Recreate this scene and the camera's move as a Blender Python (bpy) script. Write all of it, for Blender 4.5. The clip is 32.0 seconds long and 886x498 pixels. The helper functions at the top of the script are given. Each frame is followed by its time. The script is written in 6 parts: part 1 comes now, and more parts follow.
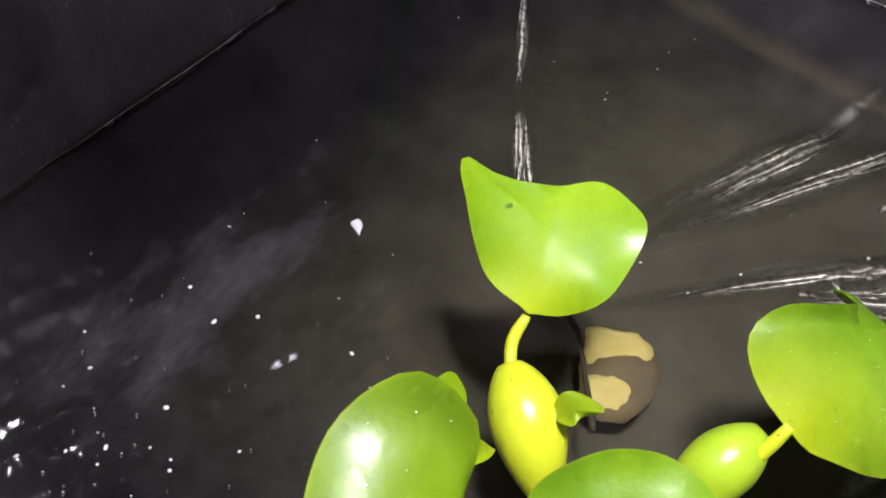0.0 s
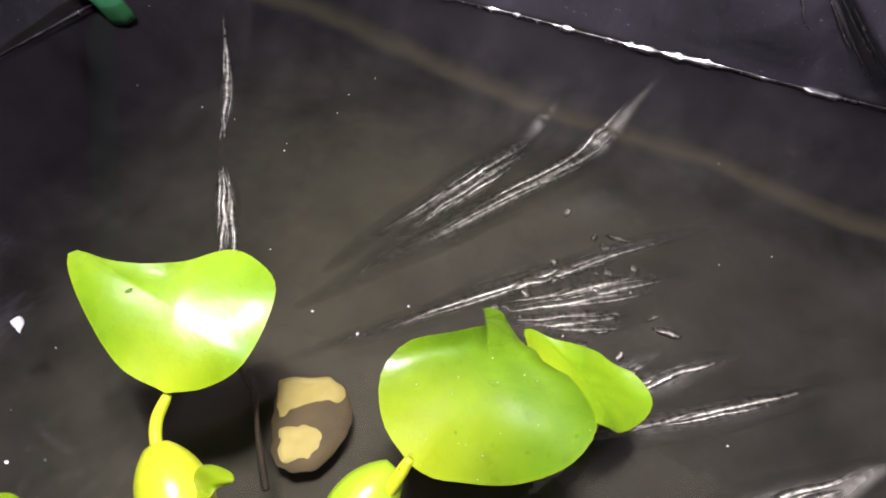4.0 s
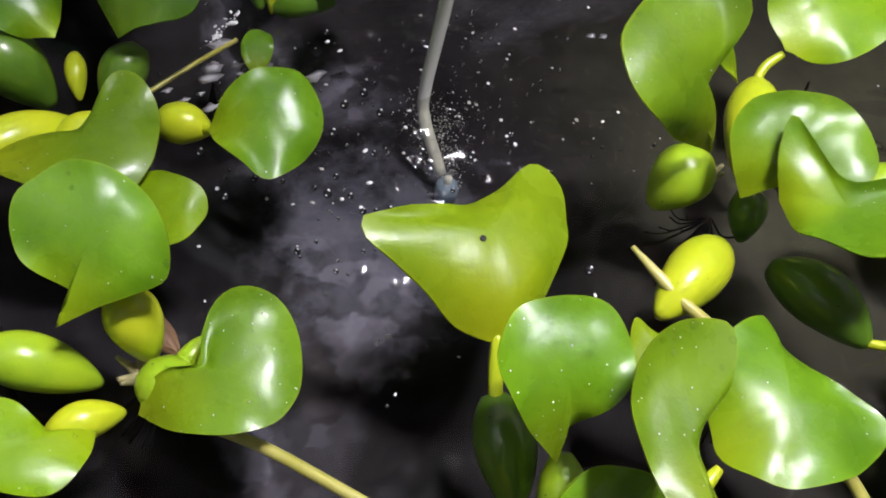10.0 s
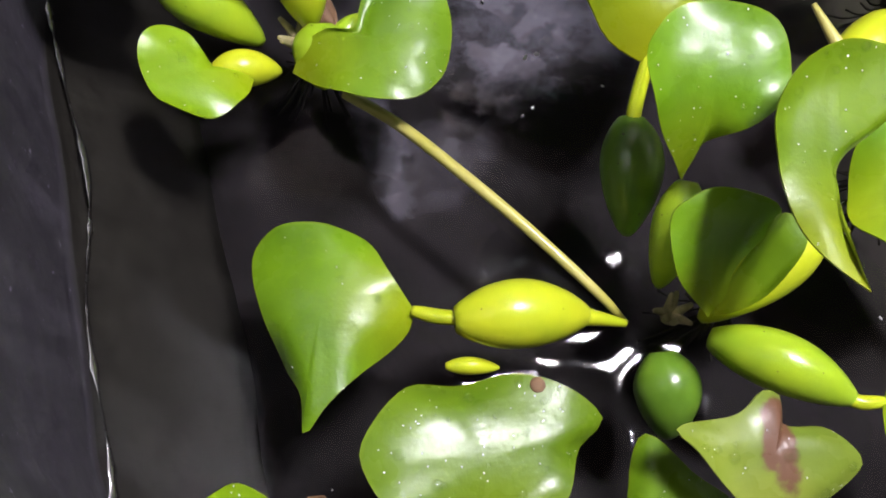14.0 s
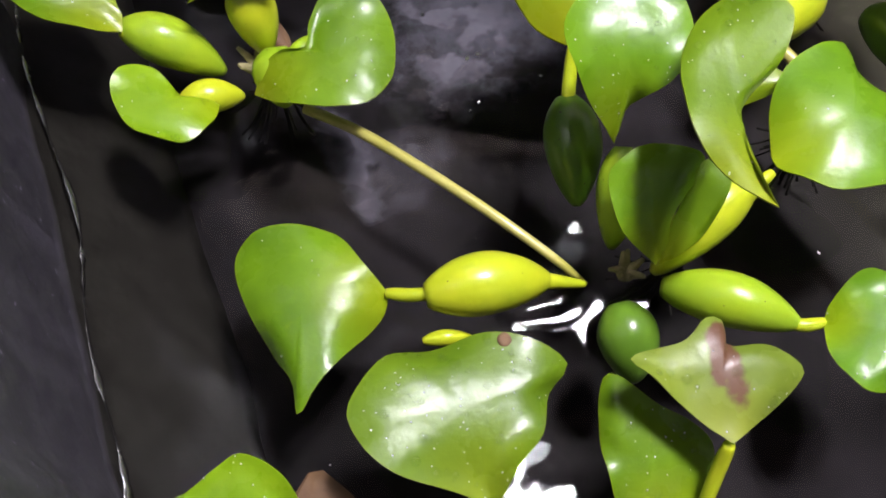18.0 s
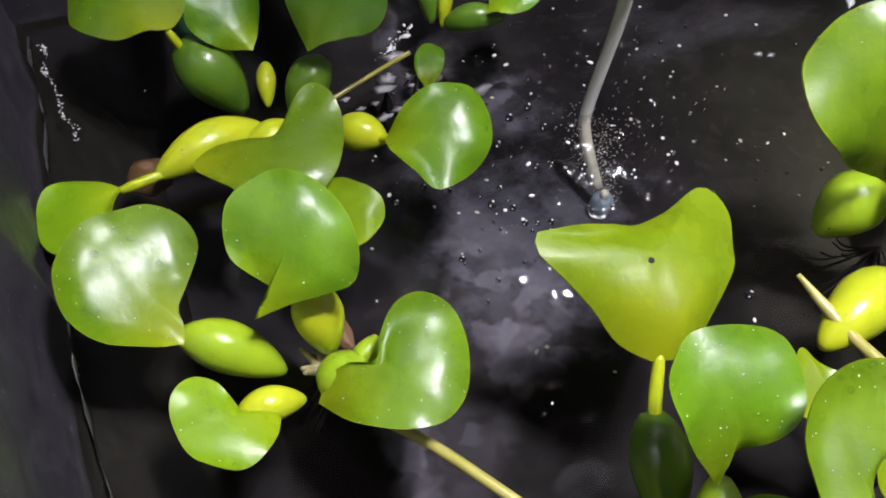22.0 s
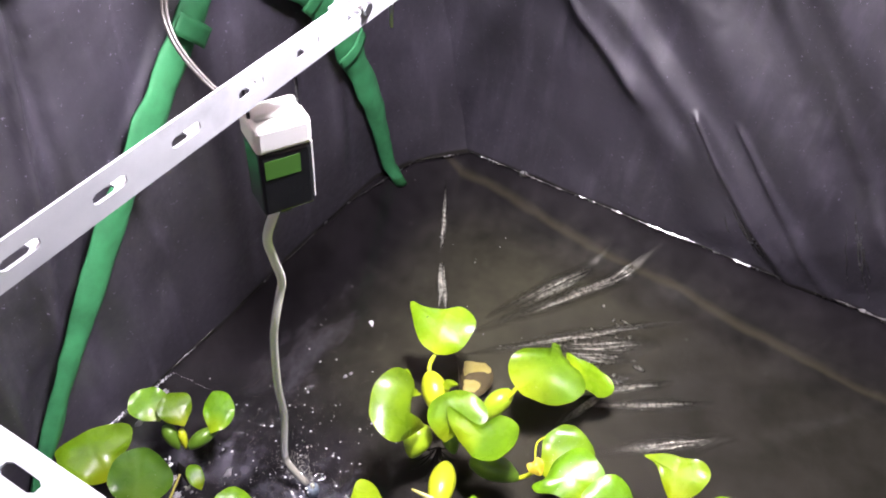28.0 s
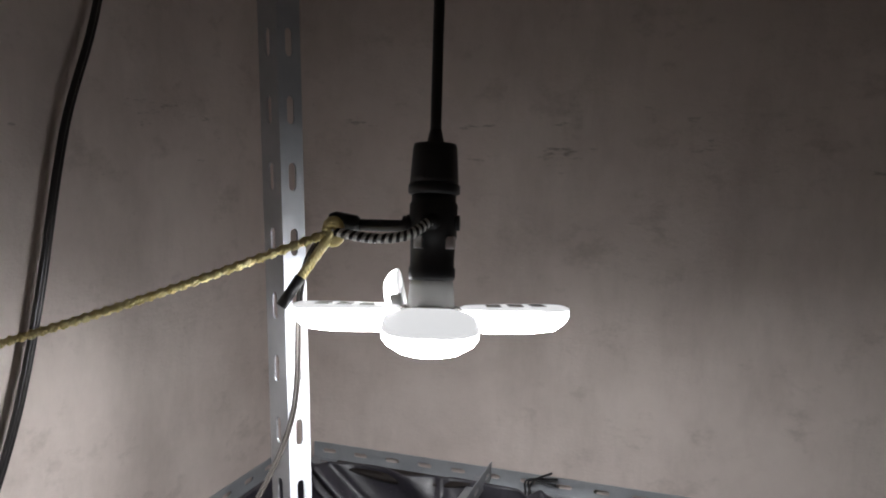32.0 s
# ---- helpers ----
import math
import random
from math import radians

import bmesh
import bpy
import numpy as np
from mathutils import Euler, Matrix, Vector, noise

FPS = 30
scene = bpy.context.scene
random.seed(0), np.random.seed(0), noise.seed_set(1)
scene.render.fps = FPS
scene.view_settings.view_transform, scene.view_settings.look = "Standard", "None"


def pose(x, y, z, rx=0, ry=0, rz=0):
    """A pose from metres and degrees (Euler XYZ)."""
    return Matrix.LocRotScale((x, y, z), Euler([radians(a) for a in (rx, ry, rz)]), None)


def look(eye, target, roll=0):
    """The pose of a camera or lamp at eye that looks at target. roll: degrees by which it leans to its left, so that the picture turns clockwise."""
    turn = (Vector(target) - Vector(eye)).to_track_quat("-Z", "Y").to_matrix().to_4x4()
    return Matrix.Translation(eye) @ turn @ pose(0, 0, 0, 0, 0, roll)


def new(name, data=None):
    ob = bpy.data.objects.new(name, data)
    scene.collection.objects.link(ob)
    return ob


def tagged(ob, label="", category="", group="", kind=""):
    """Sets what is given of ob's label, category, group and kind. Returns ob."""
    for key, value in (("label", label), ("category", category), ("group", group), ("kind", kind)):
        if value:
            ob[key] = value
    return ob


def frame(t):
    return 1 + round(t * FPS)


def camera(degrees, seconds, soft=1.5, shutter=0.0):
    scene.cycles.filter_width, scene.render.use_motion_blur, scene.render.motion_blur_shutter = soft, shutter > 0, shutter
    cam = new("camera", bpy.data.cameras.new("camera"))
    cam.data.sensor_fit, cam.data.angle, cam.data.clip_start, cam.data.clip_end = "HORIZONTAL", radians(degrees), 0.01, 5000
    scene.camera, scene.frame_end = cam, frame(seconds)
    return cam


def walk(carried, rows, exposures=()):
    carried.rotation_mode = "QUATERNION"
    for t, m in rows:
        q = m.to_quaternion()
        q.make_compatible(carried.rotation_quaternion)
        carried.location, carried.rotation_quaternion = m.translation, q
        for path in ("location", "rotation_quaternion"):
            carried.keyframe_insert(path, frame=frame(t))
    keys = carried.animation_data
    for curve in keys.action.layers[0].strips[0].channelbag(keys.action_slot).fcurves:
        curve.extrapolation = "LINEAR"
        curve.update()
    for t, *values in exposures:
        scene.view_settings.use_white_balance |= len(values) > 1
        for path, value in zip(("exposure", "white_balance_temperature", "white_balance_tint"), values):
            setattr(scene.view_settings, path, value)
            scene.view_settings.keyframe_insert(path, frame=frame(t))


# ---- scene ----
cam = camera(58.2, 32.0, soft=1.9)
PATH = [
    (0, (0.436, -0.493, 0.448), (1.557, 0.15, -1.078), 4.3),
    (0.5, (0.46, -0.497, 0.449), (1.598, 0.104, -1.083), 4.6),
    (1, (0.473, -0.496, 0.451), (1.642, 0.057, -1.075), 5.3),
    (1.5, (0.49, -0.505, 0.451), (1.692, -0.004, -1.067), 5.6),
    (2, (0.499, -0.515, 0.455), (1.721, -0.064, -1.063), 6.5),
    (2.5, (0.504, -0.526, 0.462), (1.743, -0.1, -1.05), 6.8),
    (3, (0.512, -0.554, 0.47), (1.769, -0.151, -1.033), 6.6),
    (3.5, (0.512, -0.588, 0.483), (1.796, -0.211, -1.004), 6.6),
    (4, (0.511, -0.616, 0.489), (1.807, -0.267, -0.993), 6.1),
    (4.5, (0.512, -0.639, 0.491), (1.814, -0.322, -0.993), 6.3),
    (6.5, (0.423, -0.715, 0.533), (1.66, -0.447, -1.015), 12.4),
    (7, (0.362, -0.729, 0.517), (1.553, -0.363, -1.047), 12.8),
    (7.5, (0.292, -0.719, 0.509), (1.448, -0.245, -1.052), 14.2),
    (8, (0.264, -0.719, 0.505), (1.32, -0.101, -1.077), 11.6),
    (8.5, (0.232, -0.71, 0.493), (1.236, -0.046, -1.104), 13.1),
    (9, (0.21, -0.706, 0.487), (1.123, 0.047, -1.125), 12.3),
    (9.5, (0.186, -0.696, 0.478), (1.025, 0.129, -1.139), 12.0),
    (10, (0.168, -0.682, 0.469), (0.895, 0.226, -1.159), 11.4),
    (10.5, (0.157, -0.685, 0.46), (0.733, 0.282, -1.194), 10.1),
    (11, (0.136, -0.68, 0.463), (0.638, 0.278, -1.22), 11.1),
    (11.5, (0.135, -0.68, 0.47), (0.553, 0.278, -1.236), 10.3),
    (12, (0.129, -0.687, 0.46), (0.548, 0.264, -1.249), 11.1),
    (12.5, (0.139, -0.699, 0.453), (0.503, 0.146, -1.322), 10.7),
    (13, (0.134, -0.719, 0.44), (0.506, 0.067, -1.361), 12.5),
    (13.5, (0.13, -0.738, 0.434), (0.503, 0.004, -1.385), 13.4),
    (14, (0.14, -0.749, 0.439), (0.444, -0.065, -1.415), 9.4),
    (14.5, (0.135, -0.757, 0.446), (0.48, -0.069, -1.4), 10.0),
    (16.5, (0.134, -0.799, 0.453), (0.476, -0.044, -1.367), 2.8),
    (17, (0.136, -0.807, 0.455), (0.475, -0.046, -1.363), 2.7),
    (17.5, (0.137, -0.802, 0.459), (0.479, -0.039, -1.358), 2.7),
    (18, (0.141, -0.798, 0.462), (0.486, -0.03, -1.353), 2.8),
    (18.5, (0.142, -0.791, 0.464), (0.495, 0.006, -1.336), 2.7),
    (19, (0.149, -0.783, 0.467), (0.501, 0.026, -1.328), 2.0),
    (19.5, (0.15, -0.775, 0.468), (0.508, 0.057, -1.315), 1.5),
    (20, (0.158, -0.756, 0.475), (0.516, 0.087, -1.303), 1.0),
    (20.5, (0.159, -0.732, 0.479), (0.53, 0.112, -1.296), 1.4),
    (21, (0.144, -0.694, 0.494), (0.565, 0.107, -1.29), 4.9),
    (21.5, (0.135, -0.698, 0.483), (0.606, 0.273, -1.2), 4.2),
    (22, (0.136, -0.67, 0.493), (0.594, 0.353, -1.164), 2.7),
    (22.5, (0.134, -0.641, 0.514), (0.607, 0.383, -1.139), 3.0),
    (23, (0.128, -0.647, 0.569), (0.593, 0.394, -1.074), 2.3),
    (23.5, (0.128, -0.642, 0.672), (0.601, 0.359, -0.994), 2.3),
    (24, (0.13, -0.653, 0.775), (0.593, 0.319, -0.91), 2.2),
    (24.5, (0.127, -0.7, 0.867), (0.582, 0.263, -0.825), 0.8),
    (25, (0.105, -0.746, 0.947), (0.648, 0.15, -0.757), 3.4),
    (25.5, (0.098, -0.79, 0.985), (0.71, 0.055, -0.722), 4.8),
    (27.5, (0.022, -0.844, 1.128), (1.132, -0.19, -0.401), 6.0),
    (28, (-0.049, -0.788, 1.17), (1.209, -0.14, -0.243), 4.7),
    (28.5, (-0.093, -0.761, 1.201), (1.32, -0.124, -0.063), 4.5),
    (29, (-0.121, -0.759, 1.236), (1.408, -0.122, 0.115), 4.2),
    (29.5, (-0.135, -0.756, 1.278), (1.531, -0.13, 0.366), 4.3),
    (30, (-0.147, -0.754, 1.319), (1.62, -0.127, 0.623), 4.1),
    (30.2, (-0.158, -0.763, 1.347), (1.639, -0.123, 0.748), 4.6),
    (30.8, (-0.155, -0.77, 1.392), (1.689, -0.14, 0.945), 3.4),
    (31.4, (-0.162, -0.773, 1.414), (1.712, -0.151, 1.093), 2.4),
    (32, (-0.17, -0.777, 1.437), (1.72, -0.157, 1.224), 1.7),
]
EXPOSURES = [(0.0, -0.08, 6450, 22), (2.5, 0.1, 6400, 24), (4.5, 0.22, 6400, 29), (7.0, -0.46, 6500, 18), (10.0, -0.5, 6500, 15), (14.0, -0.36, 6500, 19), (18.0, -0.36, 6500, 19), (20.0, -0.48, 6500, 18), (22.0, -0.42, 6500, 17), (24.0, -0.12, 6500, 21), (25.0, -0.18, 6500, 21), (28.0, 0.45, 6500, 27), (28.5, -0.36, 6500, 22), (29.0, -1.25, 6500, 15), (29.6, -1.75, 6500, 11), (30.2, -1.72, 6500, 10), (31.0, -1.58, 6500, 10), (32.0, -2.05, 6500, 10)]
walk(cam, [(t, look(eye, target, roll)) for t, eye, target, roll in PATH], EXPOSURES)

# ---- world: a closed room at night, lit by one hanging lamp ----
world = bpy.data.worlds.new("night")
scene.world = world
world.use_nodes = True
world.node_tree.nodes["Background"].inputs[0].default_value = (0.5, 0.55, 0.7, 1)
world.node_tree.nodes["Background"].inputs[1].default_value = 0.004
LAMP_POWER = 500.0
LAMP = Vector((0.594, -0.515, 1.279))


# ---- materials ----
def material(name, base, rough=0.5, metal=0.0, spec=0.5):
    m = bpy.data.materials.new(name)
    m.use_nodes = True
    b = m.node_tree.nodes["Principled BSDF"]
    b.inputs["Base Color"].default_value = (*base, 1)
    b.inputs["Roughness"].default_value = rough
    b.inputs["Metallic"].default_value = metal
    b.inputs["Specular IOR Level"].default_value = spec
    return m, m.node_tree.nodes, m.node_tree.links, b


def noise_tex(nodes, links, scale, detail=4.0, rough=0.55, coord="Object", stretch=(1, 1, 1)):
    tc, mp, n = nodes.new("ShaderNodeTexCoord"), nodes.new("ShaderNodeMapping"), nodes.new("ShaderNodeTexNoise")
    mp.inputs["Scale"].default_value = stretch
    n.inputs["Scale"].default_value, n.inputs["Detail"].default_value, n.inputs["Roughness"].default_value = scale, detail, rough
    links.new(tc.outputs[coord], mp.inputs["Vector"])
    links.new(mp.outputs["Vector"], n.inputs["Vector"])
    return n


def ramp(nodes, links, src, stops):
    r = nodes.new("ShaderNodeValToRGB")
    while len(r.color_ramp.elements) < len(stops):
        r.color_ramp.elements.new(0.5)
    for e, (p, c) in zip(r.color_ramp.elements, stops):
        e.position, e.color = p, (*c, 1)
    links.new(src, r.inputs[0])
    return r


def bump(nodes, links, b, src, strength, distance):
    n = nodes.new("ShaderNodeBump")
    n.inputs["Strength"].default_value, n.inputs["Distance"].default_value = strength, distance
    links.new(src, n.inputs["Height"])
    old = b.inputs["Normal"].links
    if old:
        links.new(old[0].from_socket, n.inputs["Normal"])
    links.new(n.outputs["Normal"], b.inputs["Normal"])
    return n


def mixed(nodes, links, fac, a, b):
    m = nodes.new("ShaderNodeMix")
    m.data_type = "RGBA"
    if isinstance(fac, float):
        m.inputs["Factor"].default_value = fac
    else:
        links.new(fac, m.inputs["Factor"])
    for value, at in ((a, 6), (b, 7)):
        if isinstance(value, tuple):
            m.inputs[at].default_value = (*value, 1)
        else:
            links.new(value, m.inputs[at])
    return m.outputs[2]


def liner_material(name, dark, light, rough, spec=0.5):
    m, n, l, b = material(name, dark, rough, 0.0, spec)
    big, fine = noise_tex(n, l, 5.0, 5), noise_tex(n, l, 60.0, 3)
    specks = ramp(n, l, noise_tex(n, l, 190.0, 2).outputs["Fac"], [(0.70, (0, 0, 0)), (0.74, (1, 1, 1))])
    streaks = ramp(n, l, noise_tex(n, l, 26.0, 5, 0.65, stretch=(1, 1, 0.16)).outputs["Fac"], [(0.52, (0, 0, 0)), (0.72, (0.5, 0.5, 0.5))])
    col = mixed(n, l, streaks.outputs[0], ramp(n, l, big.outputs["Fac"], [(0.3, dark), (0.75, light)]).outputs[0], tuple(1.9 * v for v in light))
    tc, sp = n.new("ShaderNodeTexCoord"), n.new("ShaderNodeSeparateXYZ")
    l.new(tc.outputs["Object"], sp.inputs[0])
    # Shade below the waterline is painted into the colour.
    sunk_shade = ramp(n, l, sp.outputs["Z"], [(0.0, (1, 1, 1)), (0.004, (0, 0, 0))])
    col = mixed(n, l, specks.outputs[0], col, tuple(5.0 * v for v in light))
    l.new(mixed(n, l, sunk_shade.outputs[0], col, (0.018, 0.016, 0.016)), b.inputs["Base Color"])
    rr = ramp(n, l, fine.outputs["Fac"], [(0.3, (rough - 0.08,) * 3), (0.7, (rough + 0.12,) * 3)])
    l.new(rr.outputs[0], b.inputs["Roughness"])
    bump(n, l, b, big.outputs["Fac"], 0.35, 0.02)
    bump(n, l, b, fine.outputs["Fac"], 0.18, 0.004)
    return m


def silty_liner(name, rough, spec, stretched=0.0, film=1.5):
    """Black liner, bare towards the plants and under olive silt beyond, with shade painted in by walls and front;
    stretched folds shine along their way.
    """
    m, n, l, b = material(name, (0.03, 0.03, 0.03), rough, 0.0, spec)
    tc, sp = n.new("ShaderNodeTexCoord"), n.new("ShaderNodeSeparateXYZ")
    l.new(tc.outputs["Object"], sp.inputs[0])
    big, mid, fine = noise_tex(n, l, 3.5, 5), noise_tex(n, l, 11.0, 6, 0.65), noise_tex(n, l, 70.0, 3)

    def sums(op, a, c):
        k = n.new("ShaderNodeMath")
        k.operation = op
        for at, v in enumerate((a, c)):
            if isinstance(v, float):
                k.inputs[at].default_value = v
            else:
                l.new(v, k.inputs[at])
        return k.outputs[0]

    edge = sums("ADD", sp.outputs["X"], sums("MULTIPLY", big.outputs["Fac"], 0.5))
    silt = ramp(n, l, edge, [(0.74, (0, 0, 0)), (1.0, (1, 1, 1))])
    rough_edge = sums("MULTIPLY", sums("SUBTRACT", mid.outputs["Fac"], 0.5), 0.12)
    # Shade by the walls and the front is painted in as less olive.
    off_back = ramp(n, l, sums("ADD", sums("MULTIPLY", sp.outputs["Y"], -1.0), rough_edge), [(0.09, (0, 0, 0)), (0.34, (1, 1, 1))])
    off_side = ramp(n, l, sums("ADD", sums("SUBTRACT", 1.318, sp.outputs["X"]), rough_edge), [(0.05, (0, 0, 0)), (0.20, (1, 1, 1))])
    front_shade = ramp(n, l, sums("ADD", sums("MULTIPLY", sp.outputs["Y"], -1.0), rough_edge), [(0.52, (1, 1, 1)), (0.82, (0.45, 0.45, 0.45))])
    lies = sums("MULTIPLY", front_shade.outputs[0], sums("MULTIPLY", silt.outputs[0], off_back.outputs[0]))
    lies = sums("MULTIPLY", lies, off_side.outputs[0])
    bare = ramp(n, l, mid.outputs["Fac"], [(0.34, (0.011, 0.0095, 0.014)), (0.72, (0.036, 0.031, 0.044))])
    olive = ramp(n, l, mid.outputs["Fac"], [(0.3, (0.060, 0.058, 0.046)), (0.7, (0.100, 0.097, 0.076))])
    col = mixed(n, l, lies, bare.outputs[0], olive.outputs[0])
    # Pale haze and reflections over the stirred water, painted into the floor colour.
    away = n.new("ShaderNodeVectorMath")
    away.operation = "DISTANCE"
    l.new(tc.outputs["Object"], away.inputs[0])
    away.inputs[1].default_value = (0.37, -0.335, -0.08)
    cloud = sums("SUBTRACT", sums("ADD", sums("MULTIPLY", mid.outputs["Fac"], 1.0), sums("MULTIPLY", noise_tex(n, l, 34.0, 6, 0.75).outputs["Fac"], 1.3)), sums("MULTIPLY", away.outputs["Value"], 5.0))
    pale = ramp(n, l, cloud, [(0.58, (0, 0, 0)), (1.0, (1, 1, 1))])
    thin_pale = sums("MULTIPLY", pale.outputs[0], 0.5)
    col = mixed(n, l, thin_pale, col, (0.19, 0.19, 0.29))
    # Wisps of the lit wall mirrored in ripples, painted into the colour.
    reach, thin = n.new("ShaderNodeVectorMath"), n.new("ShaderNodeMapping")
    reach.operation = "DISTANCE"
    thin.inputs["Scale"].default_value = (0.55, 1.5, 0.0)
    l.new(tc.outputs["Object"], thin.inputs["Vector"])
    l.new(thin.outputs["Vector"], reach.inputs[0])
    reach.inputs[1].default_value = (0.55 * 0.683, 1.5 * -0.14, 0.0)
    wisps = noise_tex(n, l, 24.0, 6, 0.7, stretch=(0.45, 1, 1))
    wall_glints = ramp(n, l, sums("SUBTRACT", sums("MULTIPLY", wisps.outputs["Fac"], 1.5), sums("MULTIPLY", reach.outputs["Value"], 4.5)), [(0.42, (0, 0, 0)), (1.0, (0.6, 0.6, 0.6))])
    col = mixed(n, l, wall_glints.outputs[0], col, (0.20, 0.19, 0.26))
    # Caustics and rippled refraction round the bubbler, painted as pale facets.
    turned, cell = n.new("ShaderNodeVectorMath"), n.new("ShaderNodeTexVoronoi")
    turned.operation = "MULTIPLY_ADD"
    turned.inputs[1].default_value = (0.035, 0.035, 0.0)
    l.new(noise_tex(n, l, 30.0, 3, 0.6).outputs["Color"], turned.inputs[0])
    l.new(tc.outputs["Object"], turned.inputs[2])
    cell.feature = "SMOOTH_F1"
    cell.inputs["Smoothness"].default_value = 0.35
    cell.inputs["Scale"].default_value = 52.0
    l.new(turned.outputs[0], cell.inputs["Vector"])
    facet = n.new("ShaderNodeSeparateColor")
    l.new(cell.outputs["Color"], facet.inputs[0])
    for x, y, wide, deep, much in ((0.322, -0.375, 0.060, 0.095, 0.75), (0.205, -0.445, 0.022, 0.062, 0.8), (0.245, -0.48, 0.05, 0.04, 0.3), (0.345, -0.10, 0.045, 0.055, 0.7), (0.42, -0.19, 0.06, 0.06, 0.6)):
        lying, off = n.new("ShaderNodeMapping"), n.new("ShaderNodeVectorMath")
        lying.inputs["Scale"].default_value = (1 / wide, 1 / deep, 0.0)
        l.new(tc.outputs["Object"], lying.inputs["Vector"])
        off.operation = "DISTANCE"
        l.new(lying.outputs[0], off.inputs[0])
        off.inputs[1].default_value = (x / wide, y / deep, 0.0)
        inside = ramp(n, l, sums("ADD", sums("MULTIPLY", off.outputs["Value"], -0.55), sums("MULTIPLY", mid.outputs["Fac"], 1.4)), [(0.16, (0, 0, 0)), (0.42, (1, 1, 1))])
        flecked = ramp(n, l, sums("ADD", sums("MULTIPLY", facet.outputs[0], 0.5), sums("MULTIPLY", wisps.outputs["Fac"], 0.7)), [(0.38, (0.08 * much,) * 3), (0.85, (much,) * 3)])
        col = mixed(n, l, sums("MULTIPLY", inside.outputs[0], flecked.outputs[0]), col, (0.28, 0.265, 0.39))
    bend = sums("ADD", sp.outputs["X"], sums("MULTIPLY", sums("ADD", sp.outputs["Y"], 0.25), -0.075))
    bend = sums("ADD", bend, sums("MULTIPLY", sums("SUBTRACT", noise_tex(n, l, 6.0, 3).outputs["Fac"], 0.5), 0.03))
    seam = ramp(n, l, bend, [(1.245, (0, 0, 0)), (1.258, (0.36, 0.36, 0.36)), (1.264, (0.36, 0.36, 0.36)), (1.28, (0, 0, 0))])
    fold = n.new("ShaderNodeMapRange")
    fold.inputs["From Min"].default_value, fold.inputs["From Max"].default_value = 1.20, 1.32
    l.new(bend, fold.inputs["Value"])
    for e, at in zip(seam.color_ramp.elements, (0.41, 0.475, 0.50, 0.60)):
        e.position = at
    l.new(fold.outputs[0], seam.inputs[0])
    col = mixed(n, l, seam.outputs[0], col, (0.135, 0.122, 0.075))
    l.new(col, b.inputs["Base Color"])
    if stretched:
        at = n.new("ShaderNodeAttribute")
        at.attribute_name = "way"
        l.new(at.outputs["Vector"], b.inputs["Tangent"])
        b.inputs["Anisotropic"].default_value, b.inputs["IOR"].default_value = stretched, film
        streak = noise_tex(n, l, 130.0, 4, 0.6)
        fade, thins = n.new("ShaderNodeMath"), n.new("ShaderNodeAttribute")
        fade.operation, thins.attribute_name = "MULTIPLY", "thins"
        l.new(ramp(n, l, streak.outputs["Fac"], [(0.33, (0.1 if film > 5 else 0.5 * spec,) * 3), (0.62, (spec,) * 3)]).outputs[0], fade.inputs[0])
        l.new(thins.outputs["Fac"], fade.inputs[1])
        l.new(fade.outputs[0], b.inputs["Specular IOR Level"])
        bump(n, l, b, streak.outputs["Fac"], 0.45 if film > 5 else 0.15, 0.002)
        clear, blend = n.new("ShaderNodeBsdfTransparent"), n.new("ShaderNodeMixShader")
        l.new(thins.outputs["Fac"], blend.inputs[0])
        l.new(clear.outputs[0], blend.inputs[1])
        l.new(b.outputs[0], blend.inputs[2])
        l.new(blend.outputs[0], n["Material Output"].inputs["Surface"])
    else:
        bump(n, l, b, big.outputs["Fac"], 0.3, 0.02)
        bump(n, l, b, fine.outputs["Fac"], 0.25, 0.004)
    return m


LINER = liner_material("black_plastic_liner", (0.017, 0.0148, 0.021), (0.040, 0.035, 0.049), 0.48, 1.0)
LINER_WET = silty_liner("wet_liner_silt_painted_shade", 0.6, 0.1)
LINER_SHEEN = silty_liner("added_liner_sheen", 0.55, 1.0, 0.92, 4.9)
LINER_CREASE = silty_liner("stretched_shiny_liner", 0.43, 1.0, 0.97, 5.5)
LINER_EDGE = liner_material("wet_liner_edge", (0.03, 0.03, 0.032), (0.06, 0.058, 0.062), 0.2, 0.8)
LINER_EDGE.node_tree.nodes["Principled BSDF"].inputs["IOR"].default_value = 2.6
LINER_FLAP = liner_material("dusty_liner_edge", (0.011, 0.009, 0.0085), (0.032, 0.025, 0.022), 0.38)


